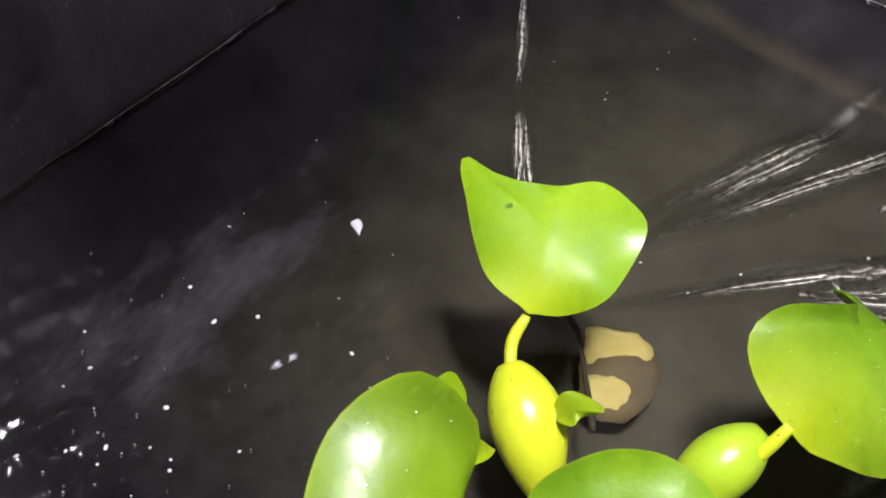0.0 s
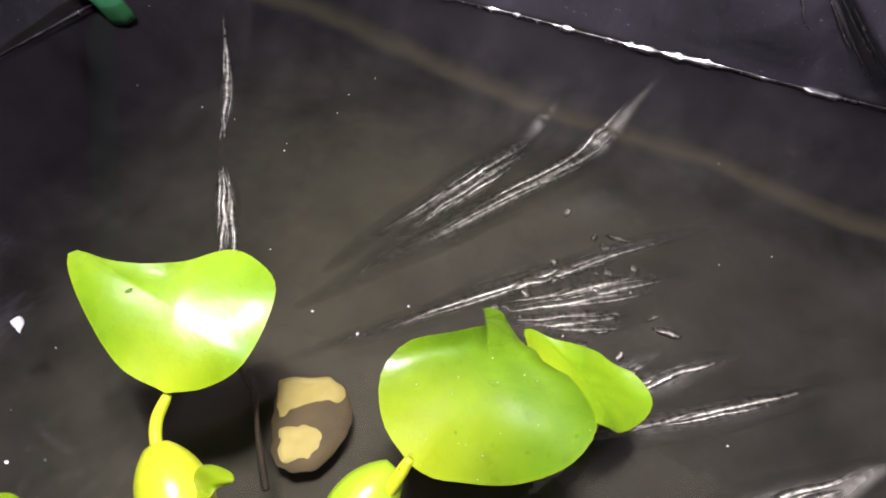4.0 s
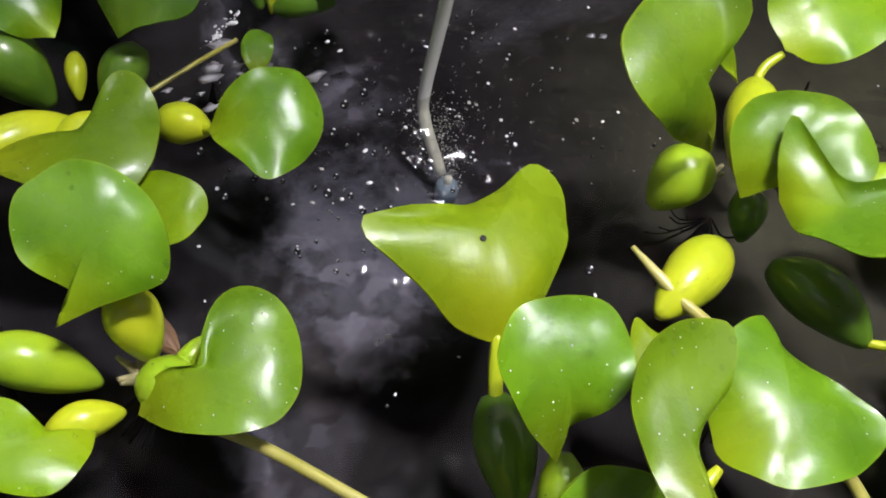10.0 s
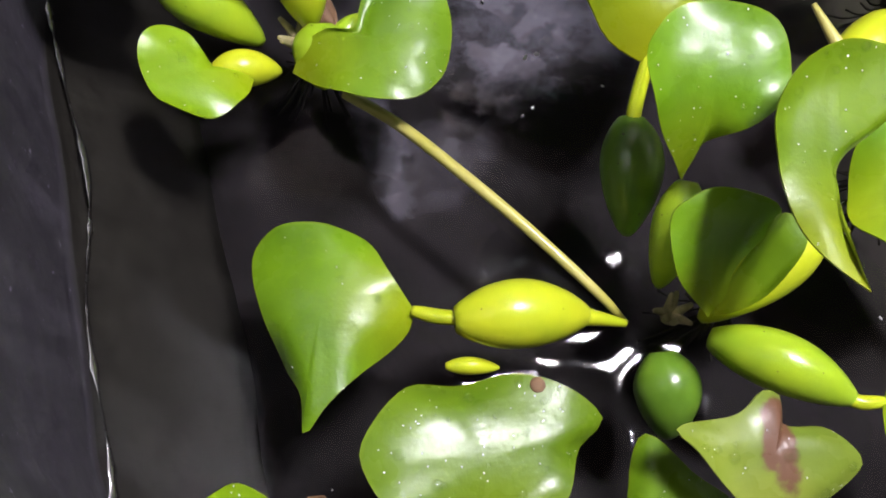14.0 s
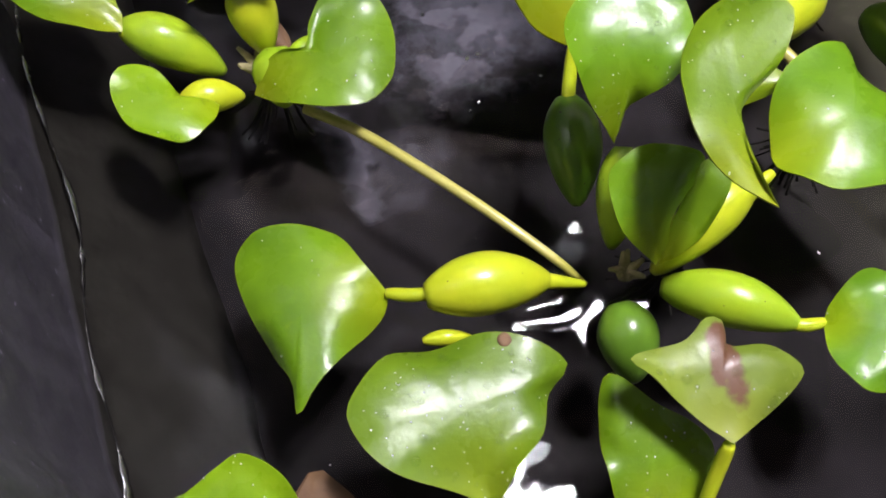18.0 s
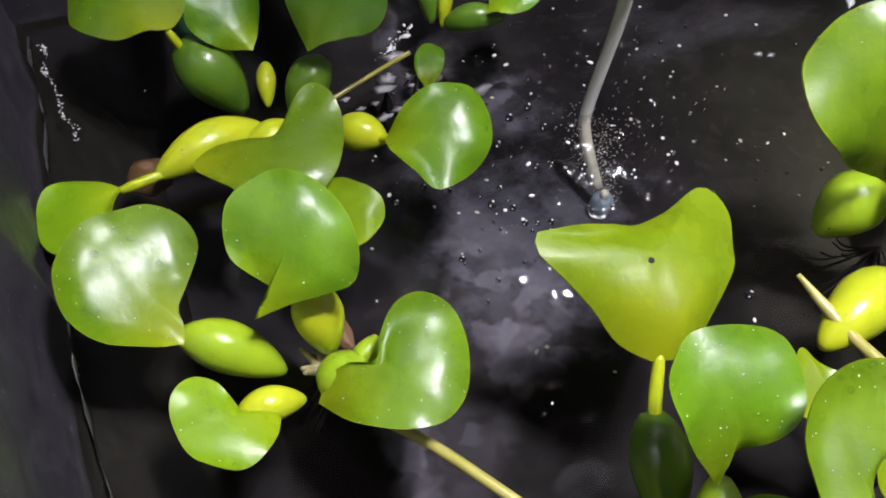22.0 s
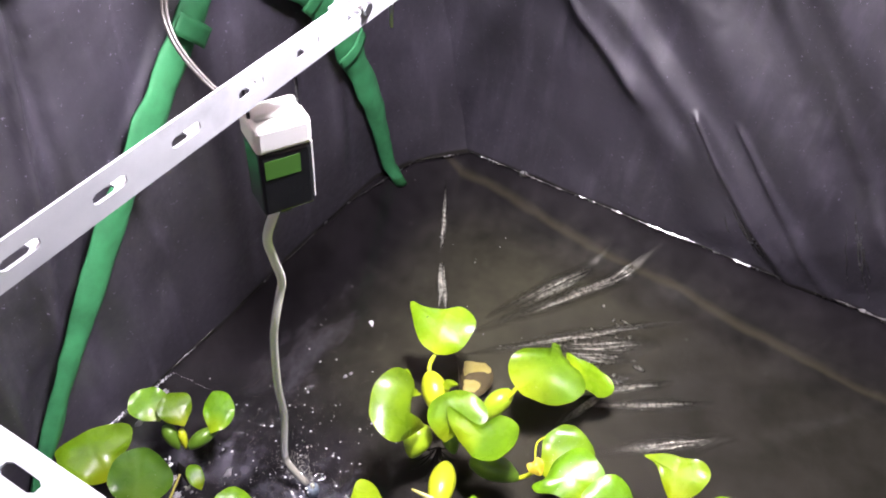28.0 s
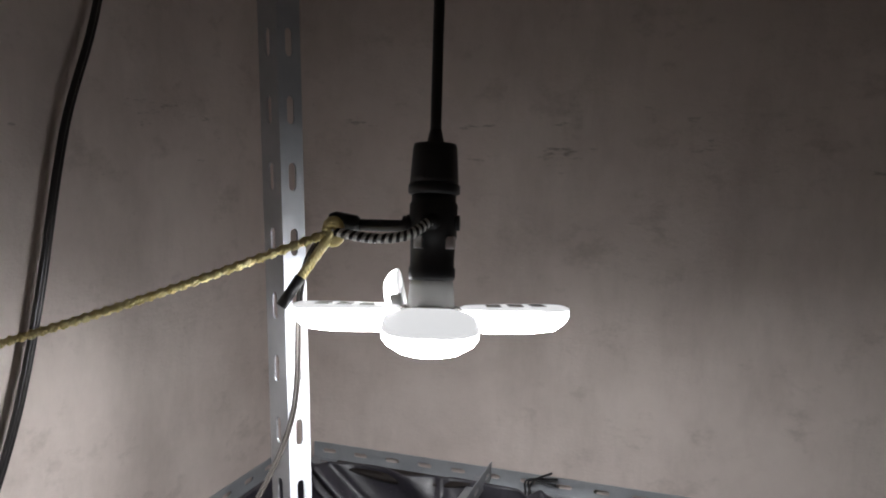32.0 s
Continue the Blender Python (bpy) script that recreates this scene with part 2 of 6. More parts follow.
def concrete():
    """Grey-brown cement render with blotches, flaking dark marks and a band of damp stains."""
    m, n, l, b = material("bare_plastered_concrete", (0.4, 0.36, 0.32), 0.85)
    a, c, f = noise_tex(n, l, 2.2, 8, 0.65), noise_tex(n, l, 9.0, 8, 0.7, stretch=(1, 1, 1.6)), noise_tex(n, l, 120.0, 4)
    big = ramp(n, l, a.outputs["Fac"], [(0.3, (0.56, 0.48, 0.44)), (0.5, (0.69, 0.60, 0.555)), (0.72, (0.78, 0.69, 0.64))])
    stain = ramp(n, l, c.outputs["Fac"], [(0.56, (0, 0, 0)), (0.80, (0.5, 0.5, 0.5))])
    col = mixed(n, l, stain.outputs[0], big.outputs[0], (0.23, 0.19, 0.16))
    tc, sp = n.new("ShaderNodeTexCoord"), n.new("ShaderNodeSeparateXYZ")
    l.new(tc.outputs["Object"], sp.inputs[0])
    band = ramp(n, l, sp.outputs["Z"], [(0.0, (0, 0, 0)), (0.5, (1, 1, 1)), (1.0, (0, 0, 0))])
    fold = n.new("ShaderNodeMapRange")
    fold.inputs["From Min"].default_value, fold.inputs["From Max"].default_value = 1.36, 1.60
    l.new(sp.outputs["Z"], fold.inputs["Value"])
    l.new(fold.outputs[0], band.inputs[0])
    marks = noise_tex(n, l, 7.0, 9, 0.75, stretch=(1, 1, 4.5))
    dark = ramp(n, l, marks.outputs["Fac"], [(0.60, (0, 0, 0)), (0.66, (0.7, 0.7, 0.7))])
    both = n.new("ShaderNodeMath")
    both.operation = "MULTIPLY"
    l.new(dark.outputs[0], both.inputs[0])
    l.new(band.outputs[0], both.inputs[1])
    col = mixed(n, l, both.outputs[0], col, (0.16, 0.14, 0.12))
    smear = ramp(n, l, noise_tex(n, l, 5.5, 7, 0.68, stretch=(1, 1, 0.32)).outputs["Fac"], [(0.50, (0, 0, 0)), (0.76, (0.30, 0.30, 0.30))])
    col = mixed(n, l, smear.outputs[0], col, (0.27, 0.225, 0.195))
    pits = ramp(n, l, noise_tex(n, l, 38.0, 6, 0.7).outputs["Fac"], [(0.70, (0, 0, 0)), (0.78, (0.5, 0.5, 0.5))])
    l.new(mixed(n, l, pits.outputs[0], col, (0.2, 0.17, 0.15)), b.inputs["Base Color"])
    bump(n, l, b, c.outputs["Fac"], 0.25, 0.02)
    bump(n, l, b, f.outputs["Fac"], 0.3, 0.003)
    return m


CONCRETE = concrete()


def painted_steel():
    m, n, l, b = material("galvanised_steel", (0.6, 0.62, 0.65), 0.42, 0.35)
    a, f = noise_tex(n, l, 14.0, 6), noise_tex(n, l, 130.0, 3)
    l.new(ramp(n, l, a.outputs["Fac"], [(0.3, (0.33, 0.343, 0.365)), (0.6, (0.425, 0.44, 0.46)), (0.8, (0.28, 0.29, 0.30))]).outputs[0], b.inputs["Base Color"])
    bump(n, l, b, f.outputs["Fac"], 0.1, 0.001)
    return m


STEEL = painted_steel()
ZINC = material("zinc_bolt", (0.7, 0.7, 0.72), 0.28, 1.0)[0]


def leaf_material(name, low, high, neck, brown=None):
    m, n, l, b = material(name, high, 0.45, 0.0, 0.3)
    a, f = noise_tex(n, l, 22.0, 4), noise_tex(n, l, 260.0, 2, stretch=(1, 1, 1))
    green = ramp(n, l, a.outputs["Fac"], [(0.3, low), (0.7, high)])
    at = n.new("ShaderNodeAttribute")
    at.attribute_name = "along"
    sp = n.new("ShaderNodeSeparateXYZ")
    l.new(at.outputs["Vector"], sp.inputs[0])
    near = ramp(n, l, sp.outputs["X"], [(0.0, (0.95,) * 3), (0.16, (0.6,) * 3), (0.5, (0.0,) * 3)])
    col = mixed(n, l, near.outputs[0], green.outputs[0], neck)
    rim = ramp(n, l, sp.outputs["Z"], [(0.965, (0, 0, 0)), (1.0, (0.22, 0.22, 0.22))])
    col = mixed(n, l, rim.outputs[0], col, neck)
    if brown:
        far = n.new("ShaderNodeVectorMath")
        far.operation = "DISTANCE"
        flat = n.new("ShaderNodeMapping")
        flat.inputs["Scale"].default_value = (0.9, 1.7, 0.0)
        l.new(at.outputs["Vector"], flat.inputs["Vector"])
        l.new(flat.outputs["Vector"], far.inputs[0])
        far.inputs[1].default_value = (0.52, 0.95, 0.0)
        spot = n.new("ShaderNodeMath")
        spot.operation = "MULTIPLY_ADD"
        l.new(noise_tex(n, l, 60.0, 4).outputs["Fac"], spot.inputs[0])
        spot.inputs[1].default_value = 0.5
        l.new(far.outputs["Value"], spot.inputs[2])
        patch = ramp(n, l, spot.outputs[0], [(0.46, (1, 1, 1)), (0.54, (0, 0, 0))])
        col = mixed(n, l, patch.outputs[0], col, brown)
    l.new(col, b.inputs["Base Color"])
    veins = n.new("ShaderNodeTexWave")
    veins.inputs["Scale"].default_value, veins.inputs["Distortion"].default_value = 14.0, 1.0
    mp = n.new("ShaderNodeMapping")
    mp.inputs["Scale"].default_value = (0.0, 1.0, 0.0)
    l.new(at.outputs["Vector"], mp.inputs["Vector"])
    l.new(mp.outputs["Vector"], veins.inputs["Vector"])
    fine_veins = n.new("ShaderNodeTexWave")
    fine_veins.inputs["Scale"].default_value, fine_veins.inputs["Distortion"].default_value, fine_veins.inputs["Detail Scale"].default_value = 34.0, 2.5, 1.5
    l.new(mp.outputs["Vector"], fine_veins.inputs["Vector"])
    info, tone_of = n.new("ShaderNodeObjectInfo"), n.new("ShaderNodeHueSaturation")
    spread_v, spread_h = n.new("ShaderNodeMapRange"), n.new("ShaderNodeMapRange")
    for q, lo, hi in ((spread_v, 0.84, 1.14), (spread_h, 0.485, 0.51)):
        q.inputs["To Min"].default_value, q.inputs["To Max"].default_value = lo, hi
        l.new(info.outputs["Random"], q.inputs["Value"])
    l.new(spread_v.outputs[0], tone_of.inputs["Value"])
    l.new(spread_h.outputs[0], tone_of.inputs["Hue"])
    lines = ramp(n, l, fine_veins.outputs["Fac"], [(0.3, (0.0, 0.0, 0.0)), (0.9, (0.22, 0.22, 0.22))])
    l.new(mixed(n, l, lines.outputs[0], col, low), tone_of.inputs["Color"])
    blotch = ramp(n, l, noise_tex(n, l, 90.0, 5, 0.7).outputs["Fac"], [(0.62, (0, 0, 0)), (0.8, (0.35, 0.35, 0.35))])
    col = mixed(n, l, blotch.outputs[0], tone_of.outputs[0], neck)
    l.new(col, b.inputs["Base Color"])
    bump(n, l, b, fine_veins.outputs["Fac"], 0.05, 0.001)
    bump(n, l, b, veins.outputs["Fac"], 0.08, 0.002)
    bump(n, l, b, f.outputs["Fac"], 0.14, 0.001)
    bump(n, l, b, noise_tex(n, l, 55.0, 4, 0.6).outputs["Fac"], 0.10, 0.004)
    l.new(b.inputs["Normal"].links[0].from_socket, b.inputs["Coat Normal"])
    b.inputs["Coat Weight"].default_value = 0.62
    l.new(ramp(n, l, noise_tex(n, l, 40.0, 3).outputs["Fac"], [(0.3, (0.22,) * 3), (0.7, (0.34,) * 3)]).outputs[0], b.inputs["Coat Roughness"])
    t = n.new("ShaderNodeBsdfTranslucent")
    l.new(col, t.inputs["Color"])
    mix = n.new("ShaderNodeMixShader")
    mix.inputs[0].default_value = 0.22
    l.new(b.outputs[0], mix.inputs[1])
    l.new(t.outputs[0], mix.inputs[2])
    l.new(mix.outputs[0], n["Material Output"].inputs["Surface"])
    return m


LEAF = [
    leaf_material("hyacinth_leaf_green", (0.098, 0.235, 0.004), (0.175, 0.365, 0.006), (0.38, 0.49, 0.006)),
    leaf_material("hyacinth_leaf_light", (0.175, 0.33, 0.003), (0.265, 0.43, 0.005), (0.41, 0.50, 0.006)),
    leaf_material("hyacinth_leaf_dark", (0.06, 0.16, 0.010), (0.11, 0.24, 0.014), (0.20, 0.33, 0.014)),
    leaf_material("hyacinth_leaf_withering", (0.16, 0.27, 0.025), (0.26, 0.39, 0.04), (0.36, 0.44, 0.06), (0.20, 0.105, 0.05)),
    leaf_material("yellow_leaf", (0.62, 0.52, 0.02), (0.75, 0.64, 0.03), (0.7, 0.6, 0.06)),
    leaf_material("hyacinth_leaf_deep_green", (0.10, 0.235, 0.006), (0.165, 0.335, 0.010), (0.30, 0.43, 0.015)),
]


def bulb_material(name, low, high):
    m, n, l, b = material(name, high, 0.3)
    a, f = noise_tex(n, l, 30.0, 4), noise_tex(n, l, 300.0, 2, stretch=(1, 1, 0.3))
    l.new(ramp(n, l, a.outputs["Fac"], [(0.3, low), (0.7, high)]).outputs[0], b.inputs["Base Color"])
    dots = ramp(n, l, noise_tex(n, l, 210.0, 2).outputs["Fac"], [(0.73, (0, 0, 0)), (0.77, (0.85, 0.85, 0.85))])
    old = b.inputs["Base Color"].links[0].from_socket
    l.new(mixed(n, l, dots.outputs[0], old, (0.05, 0.04, 0.02)), b.inputs["Base Color"])
    bump(n, l, b, f.outputs["Fac"], 0.12, 0.001)
    b.inputs["Subsurface Weight"].default_value = 0.15
    b.inputs["Subsurface Radius"].default_value = (0.006, 0.006, 0.002)
    b.inputs["Coat Weight"].default_value = 0.3
    return m


BULB = [
    bulb_material("float_bulb_dark", (0.07, 0.16, 0.012), (0.13, 0.26, 0.02)),
    bulb_material("float_bulb_green", (0.25, 0.42, 0.015), (0.38, 0.54, 0.02)),
    bulb_material("float_bulb_yellow", (0.42, 0.52, 0.015), (0.58, 0.64, 0.02)),
]
STOLON = bulb_material("stolon_skin", (0.38, 0.36, 0.06), (0.52, 0.47, 0.14))
ROOT = material("dark_roots", (0.02, 0.018, 0.02), 0.8)[0]


def water_material():
    m, n, l, b = material("pond_water", (0, 0, 0), 0.05)
    n.remove(b)
    tr, gl, fr, mix = n.new("ShaderNodeBsdfTransparent"), n.new("ShaderNodeBsdfGlossy"), n.new("ShaderNodeFresnel"), n.new("ShaderNodeMixShader")
    tr.inputs["Color"].default_value = (0.74, 0.735, 0.67, 1)
    fr.inputs["IOR"].default_value = 1.33
    small, wide = noise_tex(n, l, 34.0, 3, 0.5), noise_tex(n, l, 7.0, 2, 0.5)
    at = n.new("ShaderNodeAttribute")
    at.attribute_name = "stir"
    soft = n.new("ShaderNodeMath")
    soft.operation = "MULTIPLY_ADD"
    soft.inputs[1].default_value, soft.inputs[2].default_value = 0.16, 0.025
    l.new(at.outputs["Fac"], soft.inputs[0])
    l.new(soft.outputs[0], gl.inputs["Roughness"])
    mul = n.new("ShaderNodeMath")
    mul.operation = "MULTIPLY"
    l.new(small.outputs["Fac"], mul.inputs[0])
    l.new(at.outputs["Fac"], mul.inputs[1])
    b1, b2 = n.new("ShaderNodeBump"), n.new("ShaderNodeBump")
    b1.inputs["Strength"].default_value, b1.inputs["Distance"].default_value = 0.6, 0.012
    b2.inputs["Strength"].default_value, b2.inputs["Distance"].default_value = 0.08, 0.01
    l.new(mul.outputs[0], b1.inputs["Height"])
    l.new(wide.outputs["Fac"], b2.inputs["Height"])
    l.new(b2.outputs["Normal"], b1.inputs["Normal"])
    for s in (gl, fr):
        l.new(b1.outputs["Normal"], s.inputs["Normal"])
    l.new(fr.outputs[0], mix.inputs[0])
    l.new(tr.outputs[0], mix.inputs[1])
    l.new(gl.outputs[0], mix.inputs[2])
    l.new(mix.outputs[0], n["Material Output"].inputs["Surface"])
    return m


WATER = water_material()


def emitter(name, colour, strength):
    m, n, l, b = material(name, (0.9, 0.9, 0.9), 0.4)
    b.inputs["Emission Color"].default_value = (*colour, 1)
    b.inputs["Emission Strength"].default_value = strength
    return m


GLOW = emitter("lit_led_diffuser", (0.96, 0.975, 1.0), LAMP_POWER)
GLOW_EDGE = emitter("lit_led_diffuser_edge", (0.96, 0.975, 1.0), 60.0)
GLOW_RIM = emitter("lit_panel_rim", (0.96, 0.975, 1.0), 30.0)
# The plastic backs get an added glow in place of the lamp's glare.
GLOW_BACK = emitter("white_panel_back_added_glow", (0.96, 0.975, 1.0), 3.0)
WHITE_PLASTIC = material("white_plastic", (0.78, 0.78, 0.76), 0.35)[0]
BLACK_PLASTIC = material("black_plastic", (0.012, 0.012, 0.013), 0.4)[0]
SMOKED = material("smoked_plastic", (0.012, 0.013, 0.014), 0.15)[0]
LABEL_GREEN = material("green_label", (0.045, 0.15, 0.02), 0.5)[0]
CABLE_BLACK = material("black_cable_sheath", (0.015, 0.013, 0.013), 0.32)[0]
CABLE_GREY = material("grey_brown_cable_sheath", (0.05, 0.044, 0.040), 0.36)[0]
TUBE = material("milky_air_tube", (0.93, 0.92, 0.89), 0.4, 0.0, 1.0)[0]
TUBE.node_tree.nodes["Principled BSDF"].inputs["Coat Weight"].default_value = 0.6


def cloth(name, a, c, scale):
    m, n, l, b = material(name, a, 0.7)
    t = noise_tex(n, l, scale, 4)
    l.new(ramp(n, l, t.outputs["Fac"], [(0.3, a), (0.7, c)]).outputs[0], b.inputs["Base Color"])
    bump(n, l, b, noise_tex(n, l, 400.0, 2).outputs["Fac"], 0.2, 0.001)
    return m


GREEN_CLOTH = cloth("green_plastic_band", (0.012, 0.13, 0.045), (0.025, 0.22, 0.08), 25.0)
ROPE = cloth("yellow_rope_fibre", (0.72, 0.58, 0.22), (0.85, 0.76, 0.42), 90.0)
ROPE_WHITE = cloth("white_cord_fibre", (0.6, 0.6, 0.58), (0.75, 0.75, 0.72), 90.0)
STONE = cloth("yellowish_stone", (0.58, 0.48, 0.14), (0.80, 0.70, 0.28), 30.0)
STUB = cloth("withered_stub", (0.16, 0.15, 0.05), (0.42, 0.36, 0.20), 120.0)
DEAD = cloth("brown_dead_leaf", (0.09, 0.045, 0.025), (0.20, 0.11, 0.05), 40.0)
AIR_STONE = cloth("pale_blue_air_stone", (0.20, 0.27, 0.42), (0.34, 0.42, 0.58), 220.0)
ROT = cloth("olive_brown_rotting_leaf", (0.10, 0.08, 0.045), (0.17, 0.125, 0.06), 50.0)
TWIG = cloth("wet_dark_twig", (0.022, 0.016, 0.010), (0.06, 0.045, 0.028), 60.0)
FOAM = material("white_scum", (0.42, 0.40, 0.44), 0.35)[0]
FROTH_GLINT = material("white_froth_and_glints", (0.8, 0.79, 0.82), 0.2)[0]


def drop_material():
    m, n, l, b = material("clear_drop", (1, 1, 1), 0.0)
    n.remove(b)
    tr, gl, fr, mix = n.new("ShaderNodeBsdfTransparent"), n.new("ShaderNodeBsdfGlossy"), n.new("ShaderNodeFresnel"), n.new("ShaderNodeMixShader")
    tr.inputs["Color"].default_value = (0.95, 0.97, 0.92, 1)
    gl.inputs["Roughness"].default_value = 0.07
    mix.inputs[0].default_value = 0.06
    n.remove(fr)
    for a, c in ((tr.outputs[0], mix.inputs[1]), (gl.outputs[0], mix.inputs[2]), (mix.outputs[0], n["Material Output"].inputs["Surface"])):
        l.new(a, c)
    return m


DROP = drop_material()
BUBBLE = material("bubble_film", (0.02, 0.02, 0.022), 0.04)[0]


# ---- helpers ----
def part(name, bm, mat, parent=None, label="", smooth=True):
    me = bpy.data.meshes.new(name)
    bmesh.ops.recalc_face_normals(bm, faces=bm.faces)
    bm.to_mesh(me)
    bm.free()
    if smooth:
        me.polygons.foreach_set("use_smooth", [True] * len(me.polygons))
    for k in mat if isinstance(mat, (list, tuple)) else [mat]:
        me.materials.append(k)
    ob = new(name, me)
    if parent:
        attach(ob, parent)
    if label:
        ob["label"] = label
    return ob


def attach(ob, parent):
    ob.parent = parent
    ob.matrix_parent_inverse = Matrix() if parent.parent else Matrix.Translation(-Vector(parent.location))


def thing(name, at, label, category, group="", kind=""):
    ob = new(name)
    ob.location = at
    ob.empty_display_size = 0.02
    return tagged(ob, label, category, group, kind)


def add_box(bm, lo, hi, bevel=0.0):
    x0, y0, z0 = lo
    x1, y1, z1 = hi
    v = [bm.verts.new(p) for p in ((x0, y0, z0), (x1, y0, z0), (x1, y1, z0), (x0, y1, z0), (x0, y0, z1), (x1, y0, z1), (x1, y1, z1), (x0, y1, z1))]
    f = [bm.faces.new([v[i] for i in q]) for q in ((0, 3, 2, 1), (4, 5, 6, 7), (0, 1, 5, 4), (1, 2, 6, 5), (2, 3, 7, 6), (3, 0, 4, 7))]
    if bevel:
        edges = list({e for k in f for e in k.edges})
        bmesh.ops.bevel(bm, geom=edges, offset=bevel, segments=2, affect="EDGES", profile=0.5)


def box(lo, hi, bevel=0.0):
    bm = bmesh.new()
    add_box(bm, lo, hi, bevel)
    return bm


def spline(points, steps=8):
    p = [Vector(q) for q in points]
    p = [2 * p[0] - p[1], *p, 2 * p[-1] - p[-2]]
    out = []
    for i in range(1, len(p) - 2):
        for k in range(steps):
            t = k / steps
            a, b, c, d = p[i - 1 : i + 3]
            out.append(0.5 * ((2 * b) + (c - a) * t + (2 * a - 5 * b + 4 * c - d) * t * t + (3 * b - a - 3 * c + d) * t**3))
    return out + [p[-2]]


def add_tube(bm, path, radius, sides=10, close=True):
    """A tube along path; radius is a number or a function of 0..1."""
    rings, up = [], None
    n = len(path)
    for i, q in enumerate(path):
        way = (path[min(i + 1, n - 1)] - path[max(i - 1, 0)]).normalized()
        if up is None:
            up = way.orthogonal().normalized()
        up = (up - way * up.dot(way)).normalized()
        side = way.cross(up)
        r = radius(i / (n - 1)) if callable(radius) else radius
        rings.append([bm.verts.new(q + r * (math.cos(2 * math.pi * k / sides) * up + math.sin(2 * math.pi * k / sides) * side)) for k in range(sides)])
    for a, b in zip(rings, rings[1:]):
        for k in range(sides):
            bm.faces.new((a[k], a[(k + 1) % sides], b[(k + 1) % sides], b[k]))
    if close:
        bm.faces.new(rings[0][::-1])
        bm.faces.new(rings[-1])


def tube(points, radius, sides=10, steps=8):
    bm = bmesh.new()
    add_tube(bm, spline(points, steps), radius, sides)
    return bm


def lathe(profile, at, sides=28):
    """Turns (radius, height) pairs round the vertical through at."""
    bm = bmesh.new()
    rings = []
    for r, z in profile:
        rings.append([bm.verts.new((at[0] + r * math.cos(2 * math.pi * k / sides), at[1] + r * math.sin(2 * math.pi * k / sides), at[2] + z)) for k in range(sides)])
    for a, b in zip(rings, rings[1:]):
        for k in range(sides):
            bm.faces.new((a[k], a[(k + 1) % sides], b[(k + 1) % sides], b[k]))
    bm.faces.new(rings[0][::-1])
    bm.faces.new(rings[-1])
    return bm


def sheet(nu, nv, place, thick):
    """A grid sheet with a back: place(u, v) gives the front, thick the vector to the back."""
    bm = bmesh.new()
    front = [[bm.verts.new(place(i / nu, j / nv)) for j in range(nv + 1)] for i in range(nu + 1)]
    back = [[bm.verts.new(v.co + thick) for v in row] for row in front]
    for i in range(nu):
        for j in range(nv):
            bm.faces.new((front[i][j], front[i + 1][j], front[i + 1][j + 1], front[i][j + 1]))
            bm.faces.new((back[i][j], back[i][j + 1], back[i + 1][j + 1], back[i + 1][j]))
    ring = [(i, 0) for i in range(nu)] + [(nu, j) for j in range(nv)] + [(i, nv) for i in range(nu, 0, -1)] + [(0, j) for j in range(nv, 0, -1)]
    for (a, b), (c, d) in zip(ring, ring[1:] + ring[:1]):
        bm.faces.new((front[a][b], back[a][b], back[c][d], front[c][d]))
    return bm


# ---- room ----
def room():
    part("wall_back", box((-2.2, 0.075, -0.5), (1.62, 0.22, 2.6)), CONCRETE, smooth=False)
    part("wall_side", box((1.40, -3.2, -0.5), (1.55, 0.075, 2.6)), CONCRETE, smooth=False)
    # Unseen walls, floor and ceiling, added to close the room and bounce light.
    part("wall_left", box((-2.35, -3.2, -0.5), (-2.2, 0.22, 2.6)), CONCRETE, smooth=False)
    part("wall_front", box((-2.35, -3.35, -0.5), (1.55, -3.2, 2.6)), CONCRETE, smooth=False)
    part("floor", box((-2.35, -3.35, -0.6), (1.62, 0.22, -0.5)), CONCRETE, smooth=False)
    part("ceiling", box((-2.35, -3.35, 2.6), (1.62, 0.22, 2.72)), CONCRETE, smooth=False)
    for name, label in (("wall_back", "bare grey plastered concrete wall with dark stains behind the pond"), ("wall_side", "bare grey plastered concrete wall with stained patches beside the pond"), ("wall_left", "unseen bare concrete wall added to close the room"), ("wall_front", "unseen bare concrete wall added to close the room"), ("floor", "unseen bare concrete floor added under the pond"), ("ceiling", "unseen bare concrete ceiling added to close the room")):
        tagged(bpy.data.objects[name], label, name.split("_")[0], kind="structure")


room()


# ---- pond liner ----
def ridge(a, b, p0, p1, wide, high, fade=0.0):
    """Height at (a, b) of a fold that runs from p0 to p1 and thins out towards p1."""
    dx, dy = p1[0] - p0[0], p1[1] - p0[1]
    size = math.hypot(dx, dy)
    s = ((a - p0[0]) * dx + (b - p0[1]) * dy) / size
    d = ((a - p0[0]) * -dy + (b - p0[1]) * dx) / size
    t = s / size
    end = min(1.0, max(0.0, (t + 0.06) / 0.06)) * min(1.0, max(0.0, (1.06 - t) / 0.12))
    w = wide * (0.5 + 0.9 * max(0.0, min(1.0, t)))
    return high * math.exp(-((d / w) ** 2)) * end


def ripple(a, b, seed, scale, high):
    return high * noise.noise(Vector((a * scale, b * scale, seed)))


